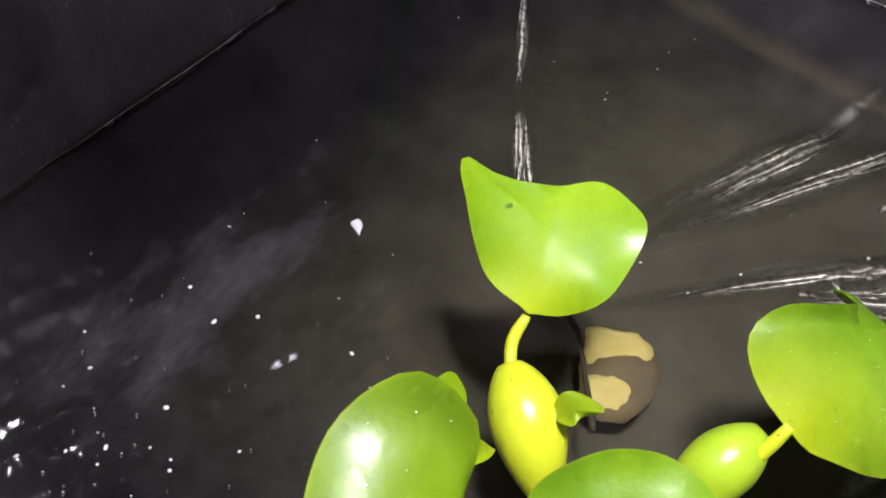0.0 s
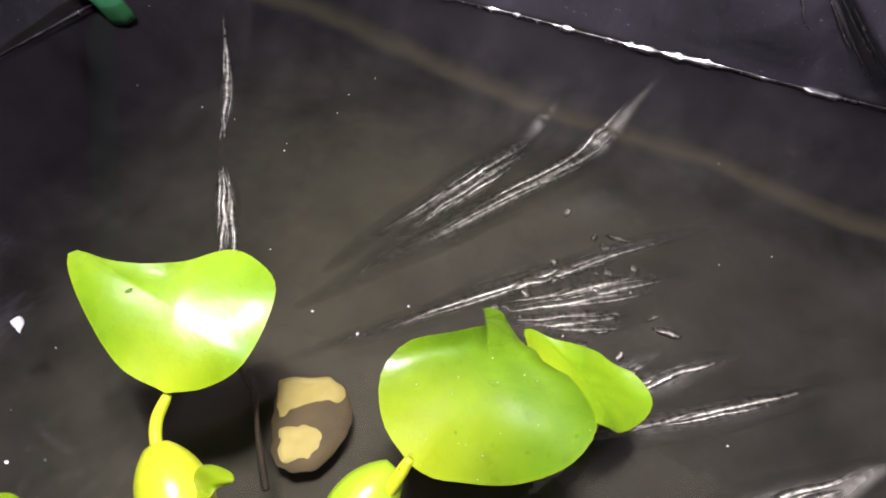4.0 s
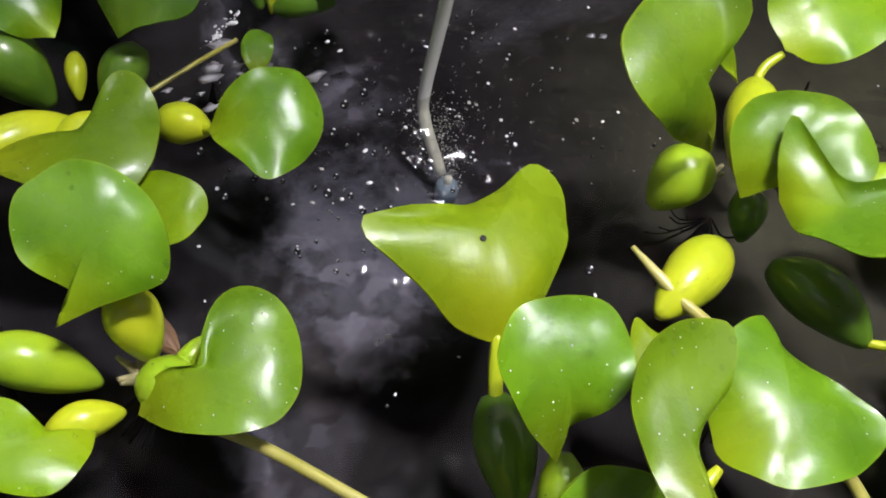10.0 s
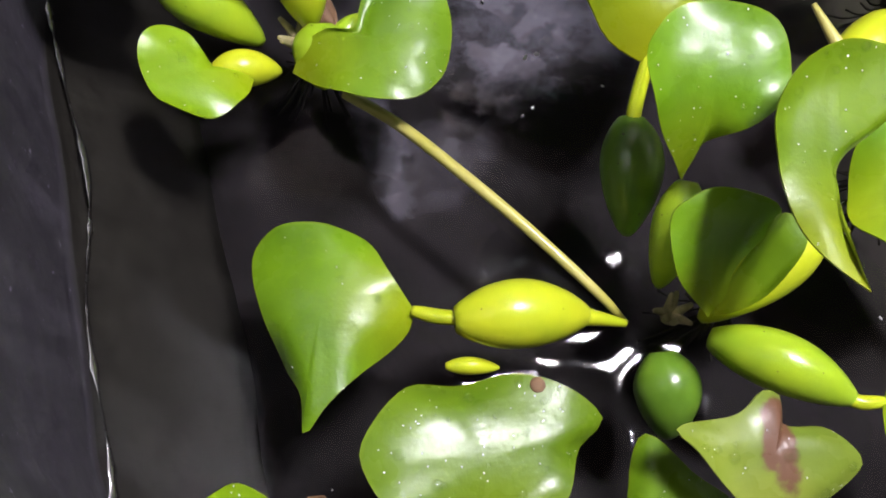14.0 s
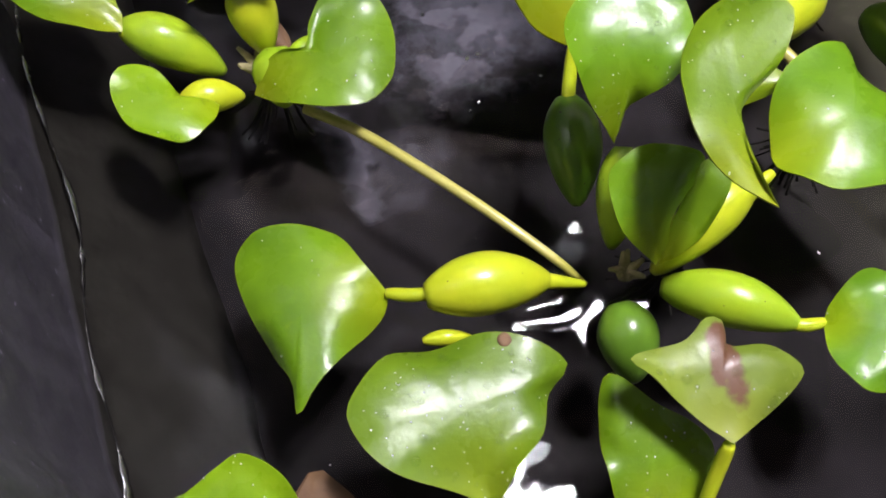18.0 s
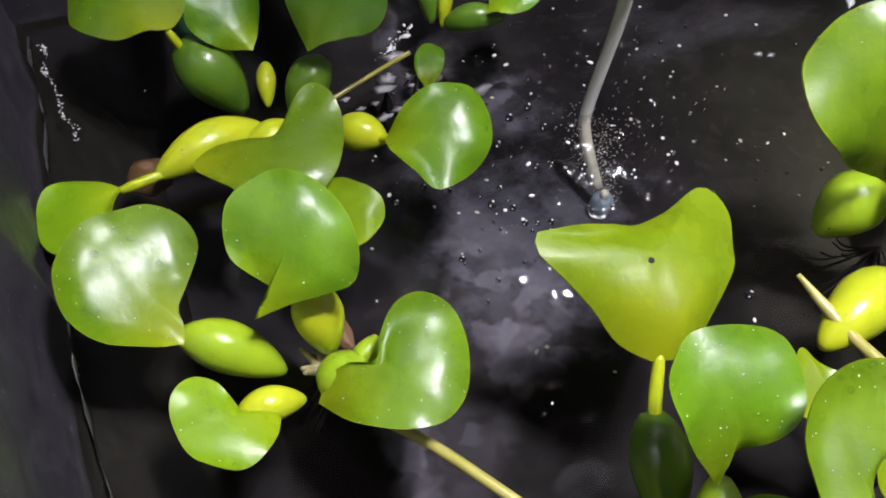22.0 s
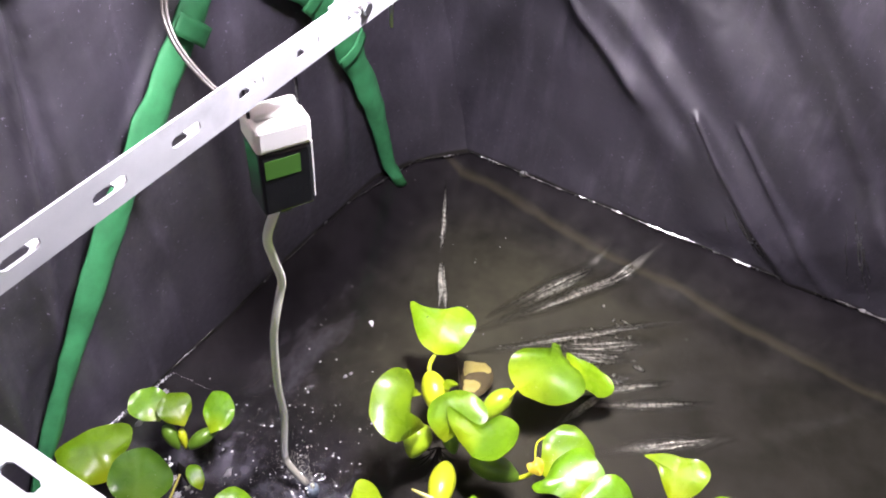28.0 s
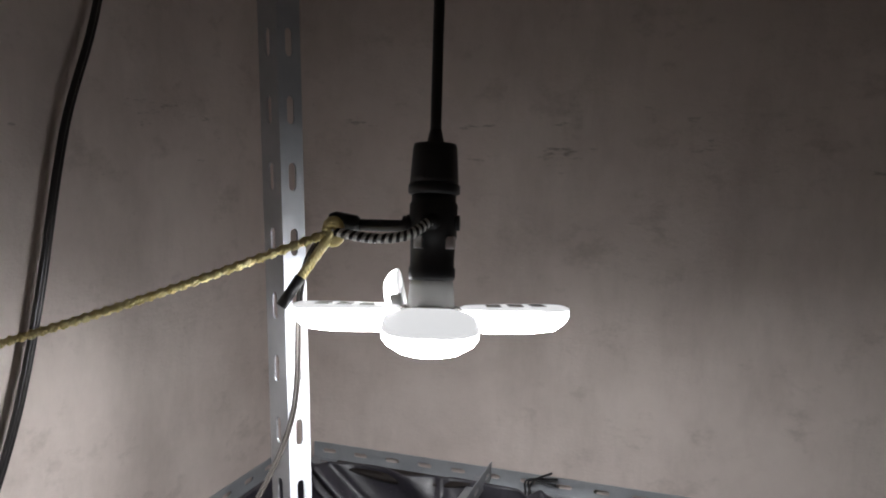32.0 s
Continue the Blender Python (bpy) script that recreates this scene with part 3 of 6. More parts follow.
BACK_FOLDS = [((0.77, 0.80), (0.15, -0.02), 0.016, 0.012), ((0.80, 0.80), (1.16, 0.0), 0.02, 0.012), ((0.42, 0.80), (0.38, 0.1), 0.02, -0.014), ((0.42, 0.78), (0.30, 0.2), 0.012, 0.012), ((0.25, 0.8), (0.2, 0.0), 0.015, 0.012), ((0.62, 0.8), (0.66, 0.1), 0.03, 0.012), ((1.0, 0.8), (0.98, 0.1), 0.02, 0.01), ((0.1, 0.8), (0.12, 0.0), 0.018, 0.014)]
SIDE_FOLDS = [((-0.04, 0.80), (-0.78, 0.04), 0.050, 0.030), ((-0.22, 0.80), (-1.00, 0.10), 0.060, 0.026), ((-0.55, 0.80), (-1.25, 0.10), 0.055, 0.024), ((-0.03, 0.79), (-0.92, 0.02), 0.026, 0.022), ((-0.05, 0.80), (-0.62, 0.25), 0.020, -0.016), ((-0.02, 0.74), (-0.50, 0.30), 0.012, 0.018), ((-0.48, 0.80), (-1.15, 0.04), 0.022, 0.024), ((-0.50, 0.80), (-0.95, 0.25), 0.016, -0.018), ((-0.62, 0.30), (-0.90, 0.0), 0.010, 0.014), ((-0.70, 0.30), (-0.98, 0.0), 0.010, 0.012), ((-0.95, 0.45), (-1.10, 0.02), 0.012, 0.014), ((-0.30, 0.8), (-0.36, 0.35), 0.02, 0.01), ((-0.9, 0.8), (-1.2, 0.2), 0.02, 0.02)]
NEAR_FOLDS = [((-0.2, 0.8), (-0.1, 0.0), 0.02, 0.012), ((-0.45, 0.8), (-0.5, 0.1), 0.025, 0.012), ((-0.75, 0.8), (-0.7, 0.0), 0.02, 0.014), ((-0.3, 0.5), (-0.35, 0.0), 0.015, 0.01)]


def rise(d, wide):
    """How far the bottom sheet has come up at d inside a wall."""
    s = min(1.0, max(0.0, 1 - d / wide))
    return 0.080 * s * s * (3 - 2 * s)


def bed(x, y):
    """The height of the pond bottom."""
    corner = max(0.0, (x - 1.10) / 0.22) ** 1.5 * 0.13 if x > 1.10 else 0.0
    up = max(rise(1.318 - x, 0.13), rise(-0.004 - corner - y, 0.13))
    return -0.086 + up + ripple(x, y, 7.7, 5, 0.006) + ripple(x, y, 9.7, 22, 0.0015) + ridge(x, y, (1.235, -0.30), (1.205, -1.30), 0.006, 0.004)


def liner():
    low = -0.09

    def back(u, v):
        x, z = -0.02 + 1.36 * u, low + (0.80 - low) * v
        h = sum(ridge(x, z, *f) for f in BACK_FOLDS) + ripple(x, z, 3.1, 9, 0.005) + ripple(x, z, 5.1, 3, 0.010)
        corner = max(0.0, (x - 1.10) / 0.22) ** 1.5 * 0.13 * max(0.0, 1 - z / 0.5) if z > -0.1 else 0
        return Vector((x, -0.002 + 0.022 * max(0.0, z) - h - corner - 0.35 * max(0.0, -z), z))

    def side(u, v):
        y, z = 0.02 - 1.42 * u, low + (0.80 - low) * v
        h = sum(ridge(y, z, *f) for f in SIDE_FOLDS) + ripple(y, z, 8.1, 9, 0.005) + ripple(y, z, 1.1, 3, 0.010)
        return Vector((1.318 + 0.01 * max(0.0, z) - h, y, z))

    def near(u, v):
        y, z = 0.02 - 1.42 * u, low + (0.715 - low) * v
        h = sum(ridge(y, z, *f) for f in NEAR_FOLDS) + ripple(y, z, 2.7, 9, 0.006) + ripple(y, z, 6.1, 3, 0.010)
        return Vector((0.012 * max(0.0, z) + h + 0.9 * max(0.0, -z), y, z))

    def front(u, v):
        x, z = -0.02 + 1.36 * u, low + (0.79 - low) * v
        return Vector((x, -1.38 + ripple(x, z, 4.1, 4, 0.02), z))

    def bottom(u, v):
        x, y = -0.01 + 1.335 * u, -1.385 + 1.39 * v
        return Vector((x, y, bed(x, y)))

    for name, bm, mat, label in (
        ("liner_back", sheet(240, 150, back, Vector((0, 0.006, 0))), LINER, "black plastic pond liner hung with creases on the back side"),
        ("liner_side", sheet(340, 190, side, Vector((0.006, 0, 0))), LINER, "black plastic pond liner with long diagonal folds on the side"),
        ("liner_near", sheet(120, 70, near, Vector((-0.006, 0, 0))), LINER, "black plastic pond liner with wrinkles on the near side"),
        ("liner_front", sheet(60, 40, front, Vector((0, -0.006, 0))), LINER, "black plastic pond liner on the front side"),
        ("pond_floor", sheet(190, 190, bottom, Vector((0, 0, -0.006))), LINER_WET, "wrinkled black liner on the pond bottom with greenish silt, shade painted in"),
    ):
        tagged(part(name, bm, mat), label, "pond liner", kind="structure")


def creases():
    """Sharp, crinkled folds of the liner under the water, with added sheets for the soft sheen round them."""
    floor_sheet = bpy.data.objects["pond_floor"]
    runs = [((1.0, -0.434), (1.226, -0.546), 0.010), ((0.966, -0.448), (1.253, -0.635), 0.012), ((1.014, -0.459), (1.196, -0.547), 0.008), ((1.034, -0.488), (1.214, -0.616), 0.008), ((0.891, -0.473), (1.131, -0.726), 0.006), ((0.96, -0.537), (1.06, -0.66), 0.008), ((0.956, -0.572), (1.066, -0.724), 0.022), ((0.94, -0.577), (1.0, -0.695), 0.016), ((0.84, -0.62), (0.965, -0.715), 0.009), ((0.874, -0.653), (0.99, -0.78), 0.008), ((0.86, -0.68), (0.985, -0.86), 0.007), ((0.80, -0.65), (0.90, -0.69), 0.006), ((1.231, -0.143), (1.045, -0.245), 0.006), ((1.045, -0.245), (0.904, -0.326), 0.013), ((0.80, -0.76), (0.93, -0.92), 0.01)]
    rnd = random.Random(8)
    long_runs = len(runs)
    for k in range(34):
        x, y, turn, size = rnd.uniform(0.93, 1.10), rnd.uniform(-0.73, -0.56), radians(-55 + rnd.uniform(-60, 45)), rnd.uniform(0.010, 0.030)
        runs.append(((x, y), (x + size * math.cos(turn), y + size * math.sin(turn)), 0.004))
    for i, (p0, p1, wide) in enumerate(runs):
        shift = Vector((0.002, 0.022, 0))
        a, c = Vector((*p0, 0)) + shift, Vector((*p1, 0)) + shift
        d = (c - a).normalized()
        s = Vector((-d.y, d.x, 0))
        n = int((c - a).length / 0.0016)

        size = (c - a).length
        strands = 1 if i >= long_runs else 4 if wide < 0.012 else 6
        # k = -1 is an added wide sheet that only gives soft sheen.
        for k in range(0 if i >= long_runs else -1, strands):
            across = 0.0 if k < 0 else ((k + 0.5) / strands - 0.5) * wide * 1.4
            u0, u1 = ((0.1, 0.85) if i in (12, 13) else (-0.25, 1.12)) if k < 0 else (0.10 * ((i + 2 * k) % 4), 1 - 0.09 * ((i * 3 + k) % 4))
            thin = (0.6 if i in (12, 13) else 1.9) * wide + 0.007 if k < 0 else 0.0014 + 0.0013 * ((i + k * 2) % 3)
            tall = 0.02 if k < 0 else 0.5

            def place(u, v):
                t = u0 + (u1 - u0) * u
                swell = math.sin(math.pi * (0.03 + 0.94 * u))
                w = thin * (0.08 + 0.95 * swell) * (1 + (0.0 if k < 0 else 0.3) * noise.noise(Vector((t * size * 60, i, k))))
                fan = across * (0.45 + 0.75 * t) + 0.003 * noise.noise(Vector((t * 5, i * 3.1, k)))
                p = a.lerp(c, t) + s * ((v - 0.5) * 2 * w + fan)
                round_top = math.sqrt(max(0.0, 1 - (2 * v - 1) ** 2))
                lift = (0.0022 * round_top - 0.0010 if k < 0 else 0.0012) + (0.00012 * i if k < 0 else 0.0016) + 0.0015 * min(1.0, max(0.0, (p.x - 1.16) / 0.04))
                return Vector((min(1.31, p.x), p.y, bed(p.x, p.y) + lift + swell * w * tall * (round_top if k >= 0 else round_top**2)))

            steps = int(n * (u1 - u0) / 2)
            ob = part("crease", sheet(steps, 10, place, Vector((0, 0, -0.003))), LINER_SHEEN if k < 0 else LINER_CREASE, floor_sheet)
            at = ob.data.attributes.new("way", "FLOAT_VECTOR", "POINT")
            at.data.foreach_set("vector", [d.x, d.y, 0.0] * len(ob.data.vertices))
            rows = [[max(0.0, math.sin(math.pi * q / steps)) ** 0.7 * (0.8 * max(0.0, math.sin(math.pi * r / 10)) ** 2 if k < 0 else 1.0) for r in range(11)] for q in range(steps + 1)]
            ob.data.attributes.new("thins", "FLOAT", "POINT").data.foreach_set("value", [v for row in rows for v in row] * 2)


def wall_crinkles():
    """Sharp little wrinkles where the side sheet gathers above the water."""
    sheet_side = bpy.data.objects["liner_side"]
    rnd = random.Random(77)
    tops = np.array([v.co[:] for v in sheet_side.data.vertices])
    for y0, z0, y1, z1, count in ((-0.72, 0.17, -0.86, 0.01, 9), (-0.93, 0.25, -1.06, 0.02, 7), (-1.14, 0.30, -1.26, 0.05, 5), (-0.10, 0.72, -0.30, 0.55, 5)):
        for k in range(count):
            shift, a, b = rnd.gauss(0, 0.022), rnd.uniform(0.0, 0.4), rnd.uniform(0.55, 1.0)
            path = []
            for q in range(9):
                u = a + (b - a) * q / 8
                y, z = y0 + (y1 - y0) * u + shift * (0.4 + u) + rnd.gauss(0, 0.0012), z0 + (z1 - z0) * u
                near = tops[np.argmin((tops[:, 1] - y) ** 2 + (tops[:, 2] - z) ** 2 + 1e-3 * (tops[:, 0] - 1.25) ** 2)]
                path.append(Vector((near[0] - 0.0004, y, z)))
            thick = rnd.uniform(0.0010, 0.0022)
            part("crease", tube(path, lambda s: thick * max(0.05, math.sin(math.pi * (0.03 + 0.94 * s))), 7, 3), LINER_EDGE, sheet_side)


liner()
creases()
wall_crinkles()


MENISCI = []
BUBBLER = (0.448, -0.272)


def water():
    """The water's surface: rings and chop round the air tube, and a raised edge against what floats in it."""
    xs = np.unique(np.concatenate([np.linspace(-0.004, 0.03, 6), np.linspace(0.03, 0.72, 290), np.linspace(0.72, 1.326, 80)]))
    ys = np.unique(np.concatenate([np.linspace(-1.375, -0.86, 50), np.linspace(-0.86, 0.01, 350)]))
    gx, gy = np.meshgrid(xs, ys, indexing="ij")
    far = np.hypot(gx - BUBBLER[0], gy - BUBBLER[1])
    lift = np.zeros_like(gx)
    for ax, ay, bx, by, r in MENISCI:
        dx, dy = bx - ax, by - ay
        t = np.clip(((gx - ax) * dx + (gy - ay) * dy) / (dx * dx + dy * dy + 1e-9), 0, 1)
        d = np.maximum(0.0, np.hypot(gx - ax - t * dx, gy - ay - t * dy) - r)
        lift = np.maximum(lift, 0.0014 * np.exp(-d / 0.0045))
    stirred = np.exp(-((far / 0.19) ** 2))
    chop = np.array([[noise.noise(Vector((x * 42, y * 42, 3.0))) + 0.75 * noise.noise(Vector((x * 95, y * 95, 8.0))) for y in ys] for x in xs])
    warp = np.array([[noise.noise(Vector((x * 9, y * 9, 1.0))) for y in ys] for x in xs])
    # Local tilt that shifts the lamp's reflection to fit the camera's view.
    lean = -(0.055 * (gx - 0.235) + 0.044 * (gy + 0.745)) / (1 + (np.hypot(gx - 0.245, gy + 0.735) / 0.085) ** 6)
    rings = np.sin(2 * np.pi * far / 0.030 + 3.5 * warp)
    z = lift + lean + stirred * (0.0020 * rings + 0.0036 * chop) + 0.00006 * chop
    verts = np.stack([gx, gy, z], -1).reshape(-1, 3)
    nv = len(ys)
    i, j = np.meshgrid(np.arange(len(xs) - 1), np.arange(nv - 1), indexing="ij")
    k = (i * nv + j).ravel()
    faces = np.stack([k, k + nv, k + nv + 1, k + 1], -1)
    me = bpy.data.meshes.new("water")
    me.from_pydata(verts.tolist(), [], faces.tolist())
    me.polygons.foreach_set("use_smooth", [True] * len(me.polygons))
    me.attributes.new("stir", "FLOAT", "POINT").data.foreach_set("value", (0.03 + 0.45 * stirred).ravel())
    me.materials.append(WATER)
    tagged(new("water", me), "dark pond water with ripples spreading round the air tube", "water", kind="structure")


# ---- slotted steel frame ----
def flange(bm, length, wide, thick, place, start=0.0):
    """A strip with a row of long slots; place(a, b, c) maps along, across and depth to the world."""
    pitch, half, slot = 0.0762, 0.0155, 0.0048
    count = max(1, int(round(length / pitch)))
    cell = length / count
    for i in range(count):
        mid = start + (i + 0.5) * cell
        a, c = half, 0.004
        hole = [(a, -slot / 2), (a, slot / 2), (a - c, slot), (-a + c, slot), (-a, slot / 2), (-a, -slot / 2), (-a + c, -slot), (a - c, -slot)]
        e, w = cell / 2, wide / 2
        edge = [(e, -slot / 2), (e, slot / 2), (a - c, w), (-a + c, w), (-e, slot / 2), (-e, -slot / 2), (-a + c, -w), (a - c, -w)]
        corner = {1: (e, w), 3: (-e, w), 5: (-e, -w), 7: (e, -w)}
        layers = []
        for d in (0.0, thick):
            h = [bm.verts.new(place(mid + x, y + w, d)) for x, y in hole]
            o = [bm.verts.new(place(mid + x, y + w, d)) for x, y in edge]
            k = {j: bm.verts.new(place(mid + x, y + w, d)) for j, (x, y) in corner.items()}
            layers.append((h, o, k))
        for h, o, k in layers:
            for j in range(8):
                n = (j + 1) % 8
                poly = [h[j], o[j]] + ([k[j]] if j in k else []) + [o[n], h[n]]
                bm.faces.new(poly)
        (h0, o0, k0), (h1, o1, k1) = layers
        for j in range(8):
            n = (j + 1) % 8
            bm.faces.new((h0[j], h0[n], h1[n], h1[j]))
        for seq0, seq1 in (([o0[1], k0[1], o0[2], o0[3], k0[3], o0[4]], [o1[1], k1[1], o1[2], o1[3], k1[3], o1[4]]), ([o0[5], k0[5], o0[6], o0[7], k0[7], o0[0]], [o1[5], k1[5], o1[6], o1[7], k1[7], o1[0]])):
            for p in range(1, 4):
                bm.faces.new((seq0[p], seq0[p + 1], seq1[p + 1], seq1[p]))
        if i in (0, count - 1):
            s = -1 if i == 0 else 1
            ids = [5, 5, 4, 3] if s < 0 else [7, 0, 1, 1]
            seq = [k0[ids[0]], o0[5] if s < 0 else o0[0], o0[4] if s < 0 else o0[1], k0[3] if s < 0 else k0[1]]
            seq2 = [k1[ids[0]], o1[5] if s < 0 else o1[0], o1[4] if s < 0 else o1[1], k1[3] if s < 0 else k1[1]]
            for p in range(3):
                bm.faces.new((seq[p], seq[p + 1], seq2[p + 1], seq2[p]))


def slotted_angle(name, origin, along, one, two, length, label, wide=0.037, wide_two=0.0):
    """An L of two slotted flanges: along is its way, one and two point out along the flanges."""
    origin, along, one, two = Vector(origin), Vector(along).normalized(), Vector(one).normalized(), Vector(two).normalized()
    ob = thing(name, origin, label, "steel angle", "slotted steel angles of the pond frame")
    for k, (a, b) in enumerate(((one, two), (two, one))):
        bm = bmesh.new()
        lift = 0.0 if k == 0 else 0.0022
        flange(bm, length, (wide_two if k and wide_two else wide) - lift, 0.0022, lambda s, w, d: origin + along * s + a * (w + lift) + b * d)
        bmesh.ops.remove_doubles(bm, verts=bm.verts, dist=0.0002)
        part("flange", bm, STEEL, ob, smooth=False)
    return ob


def bolt(parent, at, way, r=0.0065):
    way = Vector(way).normalized()
    bm = bmesh.new()
    p = Vector(at)
    add_tube(bm, [p - way * 0.012, p + way * 0.001], 0.003, 8)
    add_tube(bm, [p, p + way * 0.001], r * 1.25, 14)
    add_tube(bm, [p + way * 0.001, p + way * 0.0045], r, 6)
    return part("bolt", bm, ZINC, parent, "zinc plated hexagon bolt", smooth=False)


def gusset(parent, corner, one, two, normal, size=0.075):
    """A flat corner plate with a hollow curved inner edge."""
    corner, one, two, normal = Vector(corner), Vector(one).normalized(), Vector(two).normalized(), Vector(normal).normalized()
    outline = [(0, 0), (size, 0), (size, 0.034)]
    outline += [(size - (size - 0.034) * math.sin(k / 8 * math.pi / 2), size - (size - 0.034) * math.cos(k / 8 * math.pi / 2)) for k in range(1, 8)]
    outline += [(0.034, size), (0, size)]
    bm = bmesh.new()
    lo = [bm.verts.new(corner + one * a + two * b) for a, b in outline]
    hi = [bm.verts.new(v.co + normal * 0.002) for v in lo]
    bm.faces.new(lo)
    bm.faces.new(hi[::-1])
    for a in range(len(lo)):
        b = (a + 1) % len(lo)
        bm.faces.new((lo[a], lo[b], hi[b], hi[a]))
    return part("gusset", bm, STEEL, parent, "corner plate with a rounded inner edge", smooth=False)


def frame_of_steel():
    y1, x2 = -0.388, 0.634
    bar = slotted_angle("cross_bar", (0.02, y1, 0.768), (1, 0, 0.014), (0, 0, 1), (0, 1, 0), 1.365, "white-grey slotted steel angle lying across the pond on its rim")
    bolt(bar, (0.525, y1, 0.792), (0, -1, 0))
    bolt(bar, (0.40, y1 + 0.02, 0.776), (0, 0, 1), 0.004)
    shank = bmesh.new()
    add_tube(shank, [Vector((0.594, -0.373, 0.778)), Vector((0.595, -0.373, 0.735))], 0.0022, 8)
    part("bolt_shank", shank, ZINC, bar, "long zinc bolt end")
    tie = slotted_angle("tie_bar", (x2 - 0.006, 0.068, 0.780), (0, -1, 0), (-1, 0, 0), (0, 0, 1), 0.415, "grey slotted steel angle from the back rim to the cross bar")
    gusset(tie, (x2 - 0.034, y1 + 0.003, 0.7845), (-1, 0, 0), (0, 1, 0), (0, 0, -1), 0.085)
    bolt(tie, (x2 + 0.0, -0.285, 0.800), (-1, 0, 0), 0.008)
    bolt(tie, (x2 - 0.016, -0.295, 0.783), (0, 0, 1), 0.0045)
    post = slotted_angle("upright_post", (x2 + 0.003, -0.342, 0.780), (-0.017, 0.032, 1), (0.88, -0.475, 0), (0.475, 0.88, 0), 1.80, "tall grey slotted steel angle post standing on the cross bar", 0.030, 0.040)
    gusset(post, (x2 + 0.038, -0.3425, 0.800), (-1, 0, 0), (0, 0, 1), (0, -1, 0), 0.085)
    gusset(post, (x2 + 0.0025, -0.342, 0.795), (0, 1, 0), (0, 0, 1), (-1, 0, 0), 0.09)
    bolt(post, (x2 + 0.022, -0.3445, 0.868), (0, -1, 0), 0.005)
    bolt(post, (x2 + 0.022, -0.3445, 0.852), (0, -1, 0), 0.006)
    bolt(post, (x2, -0.325, 0.872), (-1, 0, 0), 0.008)
    bolt(post, (x2, -0.325, 0.825), (-1, 0, 0), 0.006)
    slotted_angle("rim_angle", (-0.02, 0.058, 0.776), (1, 0, 0), (0, -1, 0), (0, 0, 1), 1.38, "grey slotted steel angle along the back rim holding the liner")
    slotted_angle("rim_angle", (1.382, 0.02, 0.776), (0, -1, 0), (-1, 0, 0), (0, 0, 1), 1.42, "grey slotted steel angle along the side rim holding the liner")
    slotted_angle("rim_angle", (0.025, -1.418, 0.716), (0, 1, 0), (1, 0, 0), (0, 0, -1), 1.448, "pale grey slotted steel angle along the near rim of the pond", 0.036)
    slotted_angle("rim_angle", (0.0, -1.40, 0.80), (1, 0, 0), (0, 1, 0), (0, 0, -1), 1.36, "grey slotted steel angle along the front rim of the pond")


frame_of_steel()


